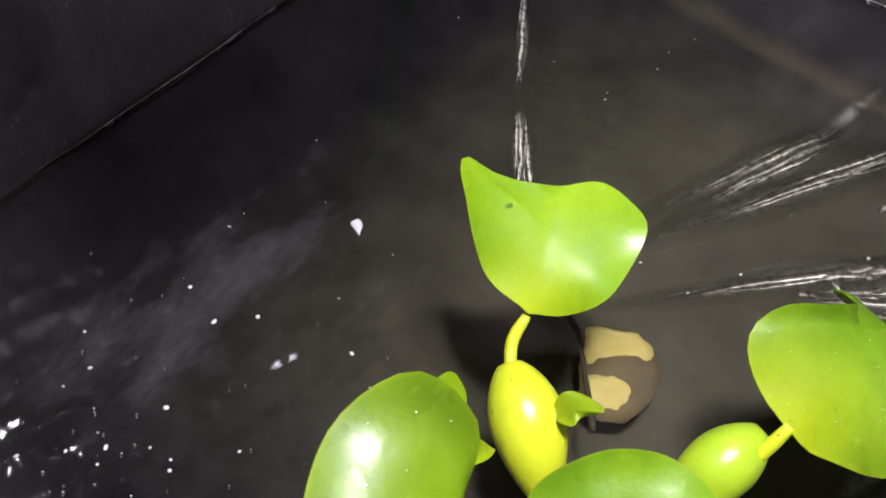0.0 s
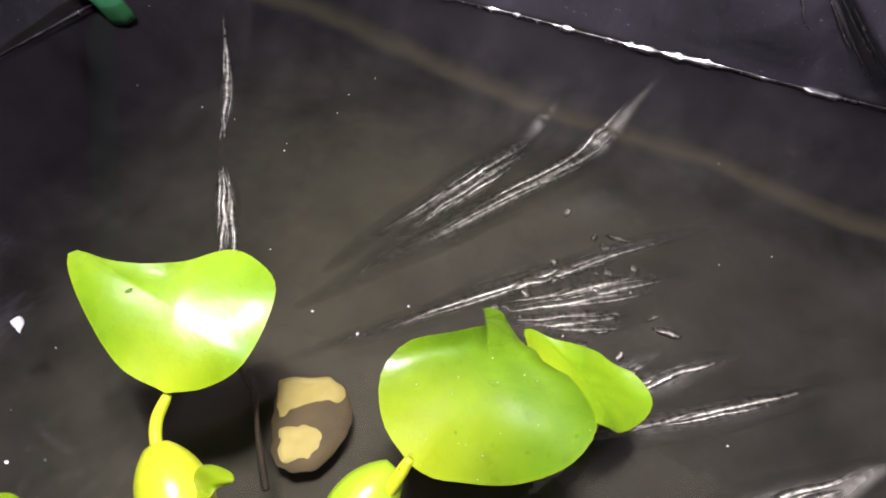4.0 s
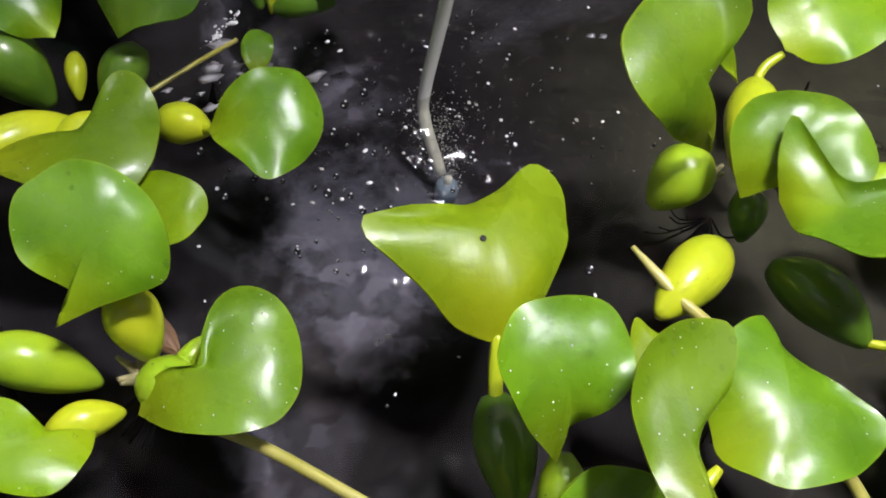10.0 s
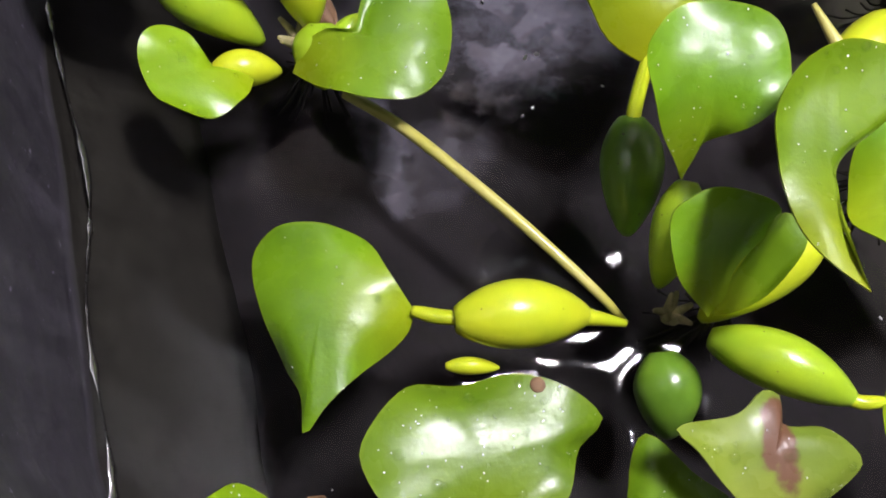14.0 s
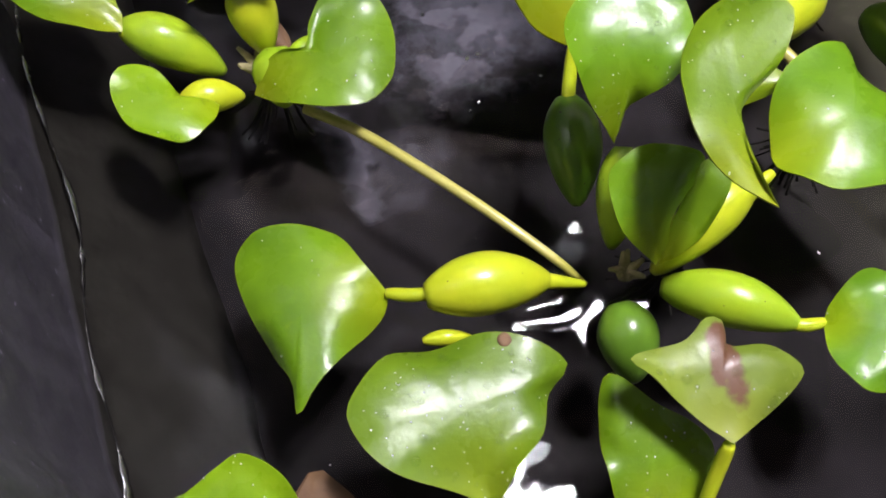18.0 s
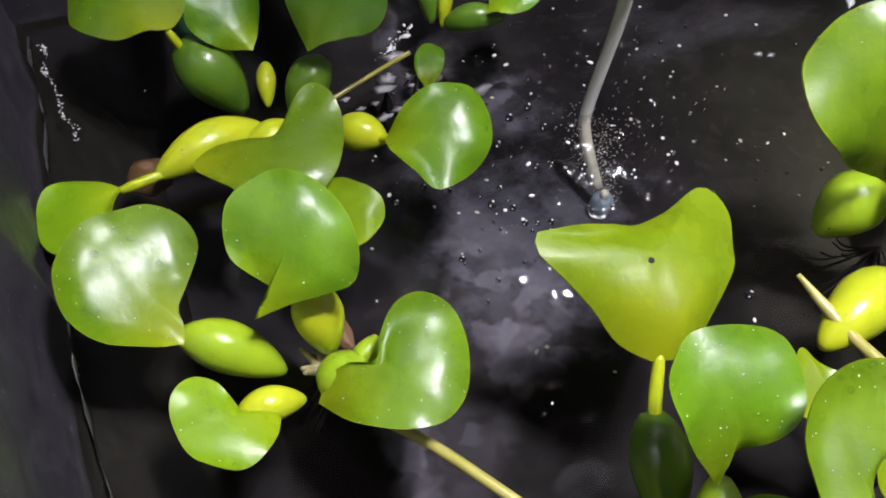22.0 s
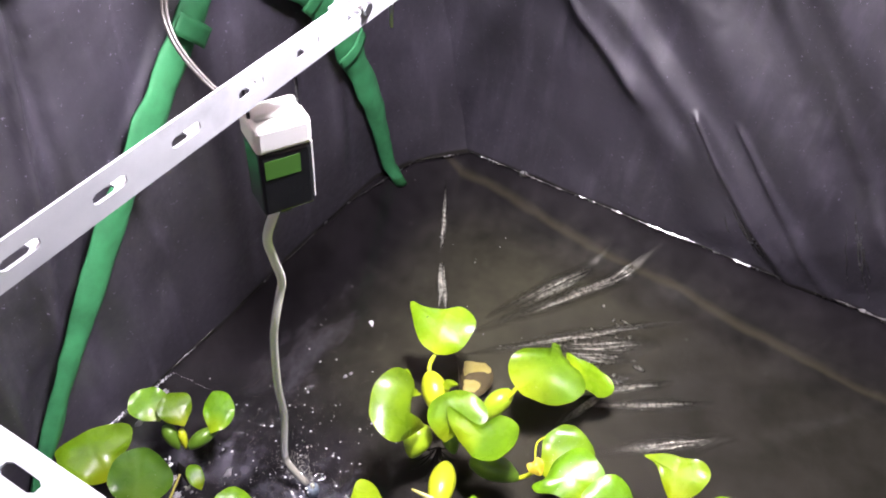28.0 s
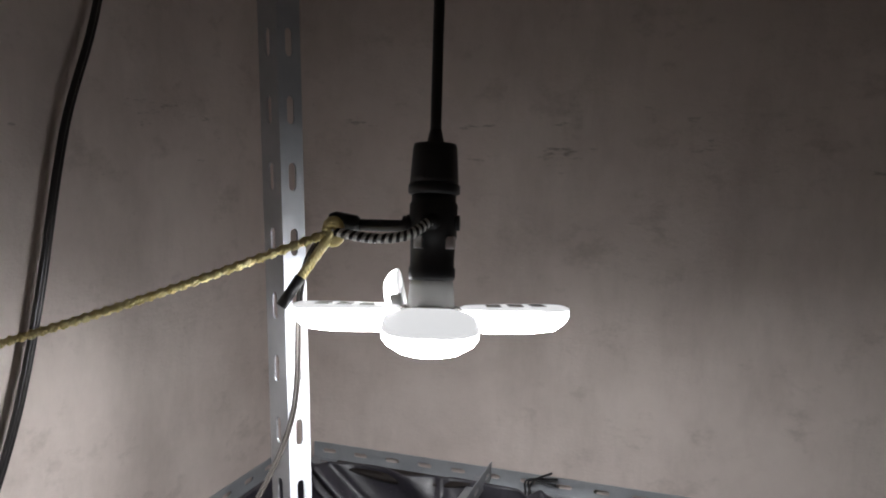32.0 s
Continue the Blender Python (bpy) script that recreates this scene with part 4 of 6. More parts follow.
# ---- plants ----
def leaf(plant, tone, bulge, *outline):
    """A blade inside a smooth outline that starts and ends at its pointed neck; bulge arches it."""
    neck = Vector(outline[0])
    bulge = max(-0.20, min(0.30, 1.05 * bulge))
    fine = spline([*outline, outline[0]], 10)
    gaps = [0.0]
    for a, b in zip(fine, fine[1:]):
        gaps.append(gaps[-1] + (b - a).length)
    segs, rings = 56, 11
    edge, i = [], 0
    for k in range(segs):
        want = gaps[-1] * k / segs
        while gaps[i + 1] < want:
            i += 1
        edge.append(fine[i].lerp(fine[i + 1], (want - gaps[i]) / max(1e-9, gaps[i + 1] - gaps[i])))
    mid = sum(edge, Vector()) / segs
    up = Vector()
    for a, b in zip(edge, edge[1:] + edge[:1]):
        up += (a - mid).cross(b - mid)
    area = up.length / 2
    up = (up if up.z > 0 else -up).normalized()
    size = math.sqrt(area)
    axis = mid - neck
    cross = axis.cross(up).normalized()
    ahead = up.cross(cross).normalized()
    seed = neck.x * 37 + neck.y * 91
    flat = np.array([[(e - mid).dot(ahead) / size, (e - mid).dot(cross) / size, (e - mid).dot(up) / size] for e in edge])
    a, c, h = flat.T
    terms = np.stack([np.ones(segs), a, c, a * a, a * c, c * c], 1)
    hold = np.diag([0, 0, 0, 1.0, 0.3, 1.0])
    fit = np.linalg.solve(terms.T @ terms + hold, terms.T @ h)
    rest = h - terms @ fit
    rest = (np.roll(rest, 1) + 2 * rest + np.roll(rest, -1)) / 4

    def surface(f, k):
        p, q = a[k] * f, c[k] * f
        z = fit @ np.array([1, p, q, p * p, p * q, q * q]) + rest[k] * f**3
        return mid + (ahead * p + cross * q + up * float(z)) * size

    grid = [[surface((r + 1) / rings, k) for k in range(segs)] for r in range(rings)]
    centre = surface(0.0, 0)
    bm = bmesh.new()
    lay = bm.verts.layers.float_vector.new("along")

    def spot(p, f, k):
        off = (p - mid).dot(cross) / size
        h = bulge * size * 0.5 * (1 - f * f) - 0.006 * size * math.exp(-((off / 0.07) ** 2)) * (1 - f * f)
        h += 0.05 * size * f * f * f * (1 if k % segs else 0) * noise.noise(Vector((math.cos(2 * math.pi * k / segs) * 2.2, math.sin(2 * math.pi * k / segs) * 2.2, seed)))
        h += 0.012 * size * noise.noise(p * 20) * (1 - f * f)
        h += size * (0.02 + 1.6 * noise.noise(Vector((math.cos(2 * math.pi * k / segs) * 0.9, math.sin(2 * math.pi * k / segs) * 0.9, seed + 5)))) * max(0.0, f - 0.6) ** 2
        h += 0.022 * size * noise.noise(Vector((p.x * 26, p.y * 26, seed + 9))) * f * f
        q = p + up * h
        q.z = max(q.z, 0.0015)
        return q, Vector(((p - neck).length / (axis.length * 2), off + 0.5, f))

    tops, lows = [], []
    for r in range(rings):
        row_t, row_l = [], []
        for k in range(segs):
            p, data = spot(grid[r][k], (r + 1) / rings, k)
            v, w = bm.verts.new(p + up * 0.0005), bm.verts.new(p - up * 0.0005)
            v[lay], w[lay] = data, data
            row_t.append(v)
            row_l.append(w)
        tops.append(row_t)
        lows.append(row_l)
    p, data = spot(centre, 0.0, 0)
    ct, cl = bm.verts.new(p + up * 0.0005), bm.verts.new(p - up * 0.0005)
    ct[lay], cl[lay] = data, data
    for k in range(segs):
        j = (k + 1) % segs
        bm.faces.new((ct, tops[0][k], tops[0][j]))
        bm.faces.new((cl, lows[0][j], lows[0][k]))
        for a, b in zip(tops, tops[1:]):
            bm.faces.new((a[k], b[k], b[j], a[j]))
        for a, b in zip(lows, lows[1:]):
            bm.faces.new((a[k], a[j], b[j], b[k]))
        bm.faces.new((tops[-1][k], lows[-1][k], lows[-1][j], tops[-1][j]))
    for ring in (tops[-1], lows[-1]):
        for k in range(segs):
            bm.edges.get((ring[k], ring[(k + 1) % segs])).smooth = False
    return part("leaf", bm, LEAF[tone], plant)


def top_of(ob, x, y):
    """The highest point of a leaf near (x, y)."""
    near = sorted(ob.data.vertices, key=lambda v: (v.co.x - x) ** 2 + (v.co.y - y) ** 2)[:4]
    return max((v.co.copy() for v in near), key=lambda c: c.z)


def speck(ob, x, y, r, mat, name, label, flat=0.35):
    c = top_of(ob, x, y)
    bm = bmesh.new()
    bmesh.ops.create_uvsphere(bm, u_segments=12, v_segments=6, radius=r, matrix=Matrix.Translation(c) @ Matrix.Diagonal((1, 1, flat, 1)))
    part(name, bm, mat, ob, label)


def dew(ob, count, seed):
    """Water drops that lie on a leaf, with tiny white specks between them as painted glints."""
    rnd = random.Random(seed)
    bm = bmesh.new()
    faces = [p for p in ob.data.polygons if p.normal.z > 0.2]
    spots = rnd.choices(faces, weights=[p.area for p in faces], k=int(count * 1.7))
    for k, v in enumerate(spots):
        shift = Vector((rnd.uniform(-0.001, 0.001), rnd.uniform(-0.001, 0.001), 0))
        tiny = k >= count * 0.6
        r = rnd.choice((0.0003, 0.0004, 0.0005)) if tiny else rnd.choice((0.0008, 0.0011, 0.0015, 0.0021, 0.0028))
        m = Matrix.Translation(v.center + shift + v.normal * r * 0.15) @ v.normal.to_track_quat("Z", "Y").to_matrix().to_4x4() @ Matrix.Diagonal((1, rnd.uniform(0.8, 1.3), 0.4, 1))
        made = bmesh.ops.create_uvsphere(bm, u_segments=6 if tiny else 12, v_segments=4 if tiny else 6, radius=r, matrix=m)
        for face in {f for q in made["verts"] for f in q.link_faces}:
            # The tiny specks are white to stand in for glints.
            face.material_index = 1 if tiny else 0
    tagged(part("dew", bm, [DROP, FROTH_GLINT], ob, "clear water drops with white specks as glints"), kind="stuff")


def crown(plant, at, count, size, seed):
    """The pale, fibrous stubs of old stalks in the middle of a plant."""
    rnd = random.Random(seed)
    c = Vector(at)
    for k in range(count):
        a = 6.28 * k / count + rnd.uniform(-0.3, 0.3)
        out = Vector((math.cos(a), math.sin(a), 0))
        tip = c + out * size * rnd.uniform(0.7, 1.2) + Vector((0, 0, size * rnd.uniform(0.3, 1.1)))
        path = [c - Vector((0, 0, 0.006)), c + out * size * 0.5 + Vector((0, 0, size * 0.3)), tip]
        part("stub", tube(path, lambda s: 0.0045 * (1 - 0.7 * s), 7, 4), STUB, plant, "pale withered stalk stub")


def bulb(plant, a, b, radius, tone=0):
    """A swollen float between two points, thicker in the middle."""
    a, b = Vector(a), Vector(b)
    bend = Vector((0, 0, 0.10 * (b - a).length))
    path = spline([a, (a + b) / 2 + bend, b], 12)
    bm = bmesh.new()
    if min(a.z, b.z) < 0.6 * radius:
        low, top = (a, b) if a.z < b.z else (b, a)
        reach = low.lerp(top, min(1.0, max(0.15, (0.7 * radius - low.z) / max(1e-4, top.z - low.z))))
        MENISCI.append((low.x, low.y, reach.x, reach.y, 0.7 * radius))
    add_tube(bm, path, lambda s: radius * (0.16 + 0.84 * max(0.0, math.sin(math.pi * min(1.0, 0.04 + 0.96 * s) ** 0.9)) ** 0.78), 18)
    return part("float_bulb", bm, BULB[tone], plant)


def scar(plant, at, way, radius, seed):
    """A broken dark ring where a float narrows to its foot."""
    rnd = random.Random(seed)
    turn = Vector(way).to_track_quat("Z", "Y").to_matrix().to_4x4()
    bm = bmesh.new()
    for k in range(26):
        a = 2 * math.pi * k / 26
        spot = Matrix.Translation(at) @ turn @ Matrix.Translation((math.cos(a) * radius, math.sin(a) * radius, rnd.gauss(0, 0.0016)))
        bmesh.ops.create_icosphere(bm, subdivisions=1, radius=rnd.uniform(0.0005, 0.0015), matrix=spot @ Matrix.Diagonal((1, 1.2, 0.8, 1)))
    part("node_scar", bm, ROOT, plant, "dark broken ring")


def stem(plant, radius, points):
    """A stalk that widens into what it joins; a stout one tapers off."""
    pts = list(points)
    if len(pts) == 2:
        pts.insert(1, tuple((p + q) / 2 for p, q in zip(*pts)))
    form = (lambda s: radius * (1.05 - 0.75 * s)) if radius >= 0.007 else (lambda s: radius * (1.0 - 0.3 * abs(2 * s - 1) ** 3))
    return part("leaf_stalk", tube(pts, form, 12, 8), BULB[2], plant)


def roots(plant, at, spread, seed):
    """A dark crown with hanging fibres under the water."""
    rnd = random.Random(seed)
    bm = bmesh.new()
    c = Vector(at)
    for k in range(40):
        a, d = rnd.uniform(0, 6.28), rnd.uniform(0.1, 0.7) * spread
        end = c + Vector((math.cos(a) * d, math.sin(a) * d, -rnd.uniform(0.04, 0.075)))
        add_tube(bm, spline([c + Vector((0, 0, -0.006)), c.lerp(end, 0.6) + Vector((0, 0, -0.012)), end], 4), 0.0008, 4)
    part("roots", bm, ROOT, plant, "dark hanging roots")


GROUP = "water hyacinths on the pond"

def hyacinth_p1():
    plant = thing("water_hyacinth", (0.59, -0.48, 0.0), "bright green water hyacinth with raised leaves beside the pebbles", "water plant", GROUP)
    roots(plant, (0.59, -0.48, 0.0), 0.06, 2)
    crown(plant, (0.594, -0.456, 0.012), 6, 0.014, 12)
    blade = leaf(plant, 1, 0.14, (0.709, -0.398, 0.057), (0.709, -0.368, 0.07), (0.722, -0.342, 0.109), (0.742, -0.326, 0.121), (0.755, -0.345, 0.106), (0.774, -0.371, 0.096), (0.804, -0.398, 0.09), (0.79, -0.432, 0.084), (0.741, -0.438, 0.075), (0.72, -0.42, 0.063))
    speck(blade, 0.742, -0.36, 0.0025, BULB[0], "mark", "dark mark", 0.1)
    stem(plant, 0.004, [(0.71, -0.398, 0.055), (0.694, -0.398, 0.045), (0.676, -0.409, 0.035)])
    bulb(plant, (0.684, -0.403, 0.037), (0.635, -0.461, 0.0), 0.0226, 2)
    leaf(plant, 1, 0.05, (0.822, -0.604, 0.038), (0.858, -0.588, 0.034), (0.860, -0.615, 0.028), (0.869, -0.652, 0.012), (0.856, -0.686, 0.002), (0.834, -0.684, 0.006), (0.806, -0.656, 0.026), (0.806, -0.625, 0.036))
    blade = leaf(plant, 0, 0.10, (0.715, -0.556, 0.07), (0.734, -0.531, 0.066), (0.768, -0.515, 0.062), (0.79, -0.524, 0.07), (0.807, -0.549, 0.073), (0.821, -0.561, 0.067), (0.832, -0.564, 0.057), (0.844, -0.561, 0.046), (0.88, -0.552, 0.008), (0.876, -0.566, 0.016), (0.837, -0.59, 0.06), (0.829, -0.604, 0.069), (0.82, -0.612, 0.068), (0.816, -0.627, 0.068), (0.805, -0.642, 0.063), (0.791, -0.652, 0.056), (0.773, -0.649, 0.048), (0.756, -0.636, 0.04), (0.737, -0.601, 0.03), (0.718, -0.571, 0.053))
    dew(blade, 26, 17)
    stem(plant, 0.004, [(0.718, -0.554, 0.07), (0.706, -0.549, 0.057), (0.695, -0.543, 0.045)])
    bulb(plant, (0.719, -0.545, 0.05), (0.662, -0.518, 0.008), 0.0189, 1)
    blade = leaf(plant, 0, 0.16, (0.578, -0.456, 0.05), (0.516, -0.465, 0.11), (0.483, -0.454, 0.137), (0.486, -0.427, 0.152), (0.504, -0.404, 0.157), (0.545, -0.384, 0.159), (0.575, -0.395, 0.165), (0.578, -0.424, 0.158), (0.571, -0.436, 0.145), (0.559, -0.444, 0.122), (0.543, -0.453, 0.103))
    dew(blade, 12, 18)
    leaf(plant, 1, 0.1, (0.606, -0.432, 0.09), (0.578, -0.429, 0.117), (0.582, -0.416, 0.135), (0.586, -0.407, 0.149), (0.598, -0.407, 0.15), (0.6, -0.416, 0.135), (0.589, -0.425, 0.117))
    bulb(plant, (0.593, -0.448, 0.032), (0.546, -0.454, 0.0), 0.0242, 1)
    leaf(plant, 0, 0.1, (0.572, -0.5, 0.05), (0.566, -0.484, 0.073), (0.572, -0.466, 0.09), (0.596, -0.459, 0.103), (0.625, -0.477, 0.111), (0.637, -0.503, 0.115), (0.63, -0.534, 0.114), (0.612, -0.55, 0.108), (0.597, -0.539, 0.093), (0.585, -0.516, 0.074))
    blade = leaf(plant, 0, -0.12, (0.573, -0.523, 0.075), (0.58, -0.5, 0.098), (0.597, -0.489, 0.109), (0.601, -0.509, 0.103), (0.599, -0.547, 0.103), (0.621, -0.569, 0.121), (0.615, -0.598, 0.13), (0.59, -0.611, 0.128), (0.562, -0.603, 0.117), (0.546, -0.589, 0.108), (0.549, -0.56, 0.094))
    dew(blade, 12, 19)
    bulb(plant, (0.606, -0.487, 0.03), (0.59, -0.511, 0.0), 0.0144, 0)
    bulb(plant, (0.56, -0.513, 0.012), (0.472, -0.544, 0.024), 0.0214, 2)
    leaf(plant, 1, 0.1, (0.666, -0.441, 0.04), (0.672, -0.44, 0.052), (0.677, -0.445, 0.058), (0.676, -0.457, 0.062), (0.671, -0.466, 0.065), (0.667, -0.457, 0.056), (0.66, -0.455, 0.053))


def hyacinth_p2():
    plant = thing("water_hyacinth", (0.37, -0.66, 0.0), "large water hyacinth with many glossy leaves and swollen stalks", "water plant", GROUP)
    crown(plant, (0.331, -0.659, -0.0), 7, 0.010, 5)
    roots(plant, (0.37, -0.66, 0.0), 0.06, 26)
    blade = leaf(plant, 1, 0.3, (0.343, -0.524, 0.062), (0.328, -0.508, 0.072), (0.318, -0.487, 0.088), (0.301, -0.463, 0.098), (0.295, -0.453, 0.103), (0.297, -0.442, 0.103), (0.308, -0.44, 0.1), (0.355, -0.445, 0.087), (0.392, -0.44, 0.077), (0.429, -0.429, 0.069), (0.441, -0.452, 0.068), (0.422, -0.486, 0.075), (0.388, -0.517, 0.079), (0.362, -0.529, 0.071))
    speck(blade, 0.36, -0.477, 0.0022, ROOT, "hole", "small dark hole in the leaf")
    stem(plant, 0.0045, [(0.349, -0.522, 0.062), (0.34, -0.54, 0.045), (0.333, -0.556, 0.035)])
    bulb(plant, (0.337, -0.545, 0.035), (0.323, -0.605, 0.0), 0.0190, 0)
    blade = leaf(plant, 0, 0.14, (0.333, -0.605, 0.07), (0.317, -0.589, 0.103), (0.311, -0.562, 0.125), (0.322, -0.548, 0.13), (0.339, -0.54, 0.131), (0.363, -0.545, 0.13), (0.379, -0.558, 0.129), (0.38, -0.583, 0.127), (0.372, -0.595, 0.122), (0.358, -0.601, 0.11), (0.341, -0.599, 0.096), (0.336, -0.604, 0.085))
    dew(blade, 34, 9)
    blade = leaf(plant, 0, 0.1, (0.349, -0.701, 0.15), (0.34, -0.68, 0.149), (0.339, -0.649, 0.141), (0.346, -0.615, 0.142), (0.365, -0.594, 0.145), (0.391, -0.591, 0.154), (0.416, -0.603, 0.152), (0.402, -0.625, 0.141), (0.38, -0.635, 0.129), (0.362, -0.653, 0.136), (0.351, -0.679, 0.147))
    dew(blade, 24, 10)
    blade = leaf(plant, 0, 0.34, (0.432, -0.639, 0.04), (0.439, -0.622, 0.05), (0.452, -0.599, 0.058), (0.474, -0.585, 0.059), (0.512, -0.583, 0.06), (0.512, -0.602, 0.058), (0.515, -0.638, 0.057), (0.524, -0.67, 0.06), (0.512, -0.684, 0.061), (0.478, -0.687, 0.061), (0.445, -0.674, 0.057), (0.433, -0.653, 0.048))
    dew(blade, 8, 11)
    stem(plant, 0.004, [(0.427, -0.646, 0.045), (0.415, -0.65, 0.042), (0.405, -0.656, 0.038)])
    bulb(plant, (0.411, -0.645, 0.048), (0.345, -0.667, 0.004), 0.0166, 2)
    leaf(plant, 1, 0.1, (0.432, -0.589, 0.03), (0.417, -0.577, 0.041), (0.424, -0.561, 0.048), (0.437, -0.547, 0.055), (0.448, -0.563, 0.05), (0.467, -0.585, 0.052), (0.462, -0.596, 0.05), (0.443, -0.594, 0.04))
    leaf(plant, 0, -0.12, (0.335, -0.672, 0.035), (0.317, -0.652, 0.059), (0.318, -0.628, 0.077), (0.333, -0.62, 0.083), (0.35, -0.622, 0.085), (0.368, -0.634, 0.085), (0.361, -0.644, 0.076), (0.347, -0.656, 0.06), (0.341, -0.667, 0.047))
    leaf(plant, 0, -0.08, (0.338, -0.672, 0.035), (0.341, -0.665, 0.051), (0.35, -0.654, 0.068), (0.365, -0.642, 0.089), (0.373, -0.653, 0.09), (0.371, -0.663, 0.084), (0.357, -0.674, 0.066), (0.345, -0.676, 0.051))
    bulb(plant, (0.35, -0.597, 0.045), (0.33, -0.641, 0.0), 0.0149, 1)
    bulb(plant, (0.203, -0.638, 0.026), (0.281, -0.65, 0.01), 0.0192, 2)
    stem(plant, 0.0042, [(0.183, -0.625, 0.018), (0.196, -0.633, 0.022), (0.214, -0.641, 0.029)])
    scar(plant, (0.264, -0.647, 0.018), (0.98, -0.15, -0.2), 0.0088, 5)
    stem(plant, 0.0075, [(0.258, -0.645, 0.018), (0.279, -0.651, 0.012), (0.302, -0.658, 0.003)])
    blade = leaf(plant, 0, 0.16, (0.184, -0.625, 0.018), (0.175, -0.604, 0.03), (0.167, -0.581, 0.029), (0.147, -0.566, 0.027), (0.121, -0.56, 0.019), (0.104, -0.571, 0.014), (0.102, -0.601, 0.017), (0.107, -0.636, 0.017), (0.114, -0.655, 0.017), (0.112, -0.676, 0.015), (0.127, -0.665, 0.021), (0.15, -0.651, 0.023), (0.175, -0.637, 0.018))
    dew(blade, 6, 22)
    bulb(plant, (0.343, -0.68, 0.012), (0.397, -0.735, 0.032), 0.0166, 1)
    stem(plant, 0.004, [(0.391, -0.729, 0.03), (0.398, -0.736, 0.033), (0.41, -0.739, 0.034)])
    blade = leaf(plant, 0, 0.12, (0.409, -0.739, 0.034), (0.416, -0.73, 0.042), (0.437, -0.725, 0.05), (0.453, -0.74, 0.056), (0.446, -0.77, 0.06), (0.419, -0.785, 0.058), (0.398, -0.781, 0.053), (0.396, -0.758, 0.044))
    dew(blade, 14, 16)
    bulb(plant, (0.31, -0.682, 0.02), (0.303, -0.725, 0.0), 0.0183, 0)
    blade = leaf(plant, 5, 0.14, (0.188, -0.765, 0.03), (0.178, -0.753, 0.044), (0.15, -0.733, 0.066), (0.138, -0.711, 0.069), (0.14, -0.694, 0.067), (0.167, -0.673, 0.06), (0.194, -0.678, 0.056), (0.219, -0.679, 0.053), (0.24, -0.691, 0.054), (0.257, -0.711, 0.057), (0.241, -0.723, 0.057), (0.227, -0.741, 0.057), (0.209, -0.75, 0.052), (0.197, -0.759, 0.041))
    dew(blade, 60, 12)
    speck(blade, 0.226, -0.691, 0.0042, DEAD, "brown_spot", "brown withered spot", 0.2)
    blade = leaf(plant, 3, 0.1, (0.308, -0.781, 0.07), (0.298, -0.767, 0.074), (0.283, -0.739, 0.08), (0.278, -0.726, 0.082), (0.308, -0.728, 0.081), (0.325, -0.721, 0.082), (0.333, -0.726, 0.081), (0.329, -0.738, 0.079), (0.35, -0.745, 0.08), (0.36, -0.76, 0.08), (0.355, -0.768, 0.079), (0.333, -0.776, 0.076))
    dew(blade, 14, 13)
    stem(plant, 0.004, [(0.308, -0.781, 0.07), (0.303, -0.789, 0.055), (0.289, -0.808, 0.03)])
    blade = leaf(plant, 0, 0.1, (0.273, -0.815, 0.02), (0.254, -0.79, 0.032), (0.256, -0.761, 0.04), (0.269, -0.73, 0.049), (0.278, -0.725, 0.05), (0.291, -0.745, 0.045), (0.306, -0.762, 0.042), (0.311, -0.78, 0.039), (0.298, -0.798, 0.033))
    dew(blade, 22, 14)
    blade = leaf(plant, 1, 0.18, (0.066, -0.75, 0.045), (0.044, -0.729, 0.064), (0.036, -0.709, 0.074), (0.054, -0.707, 0.071), (0.072, -0.701, 0.073), (0.086, -0.699, 0.075), (0.099, -0.711, 0.073), (0.105, -0.727, 0.07), (0.102, -0.742, 0.066), (0.087, -0.751, 0.058))
    dew(blade, 30, 15)
    bulb(plant, (0.194, -0.657, 0.006), (0.223, -0.665, 0.004), 0.0050, 2)


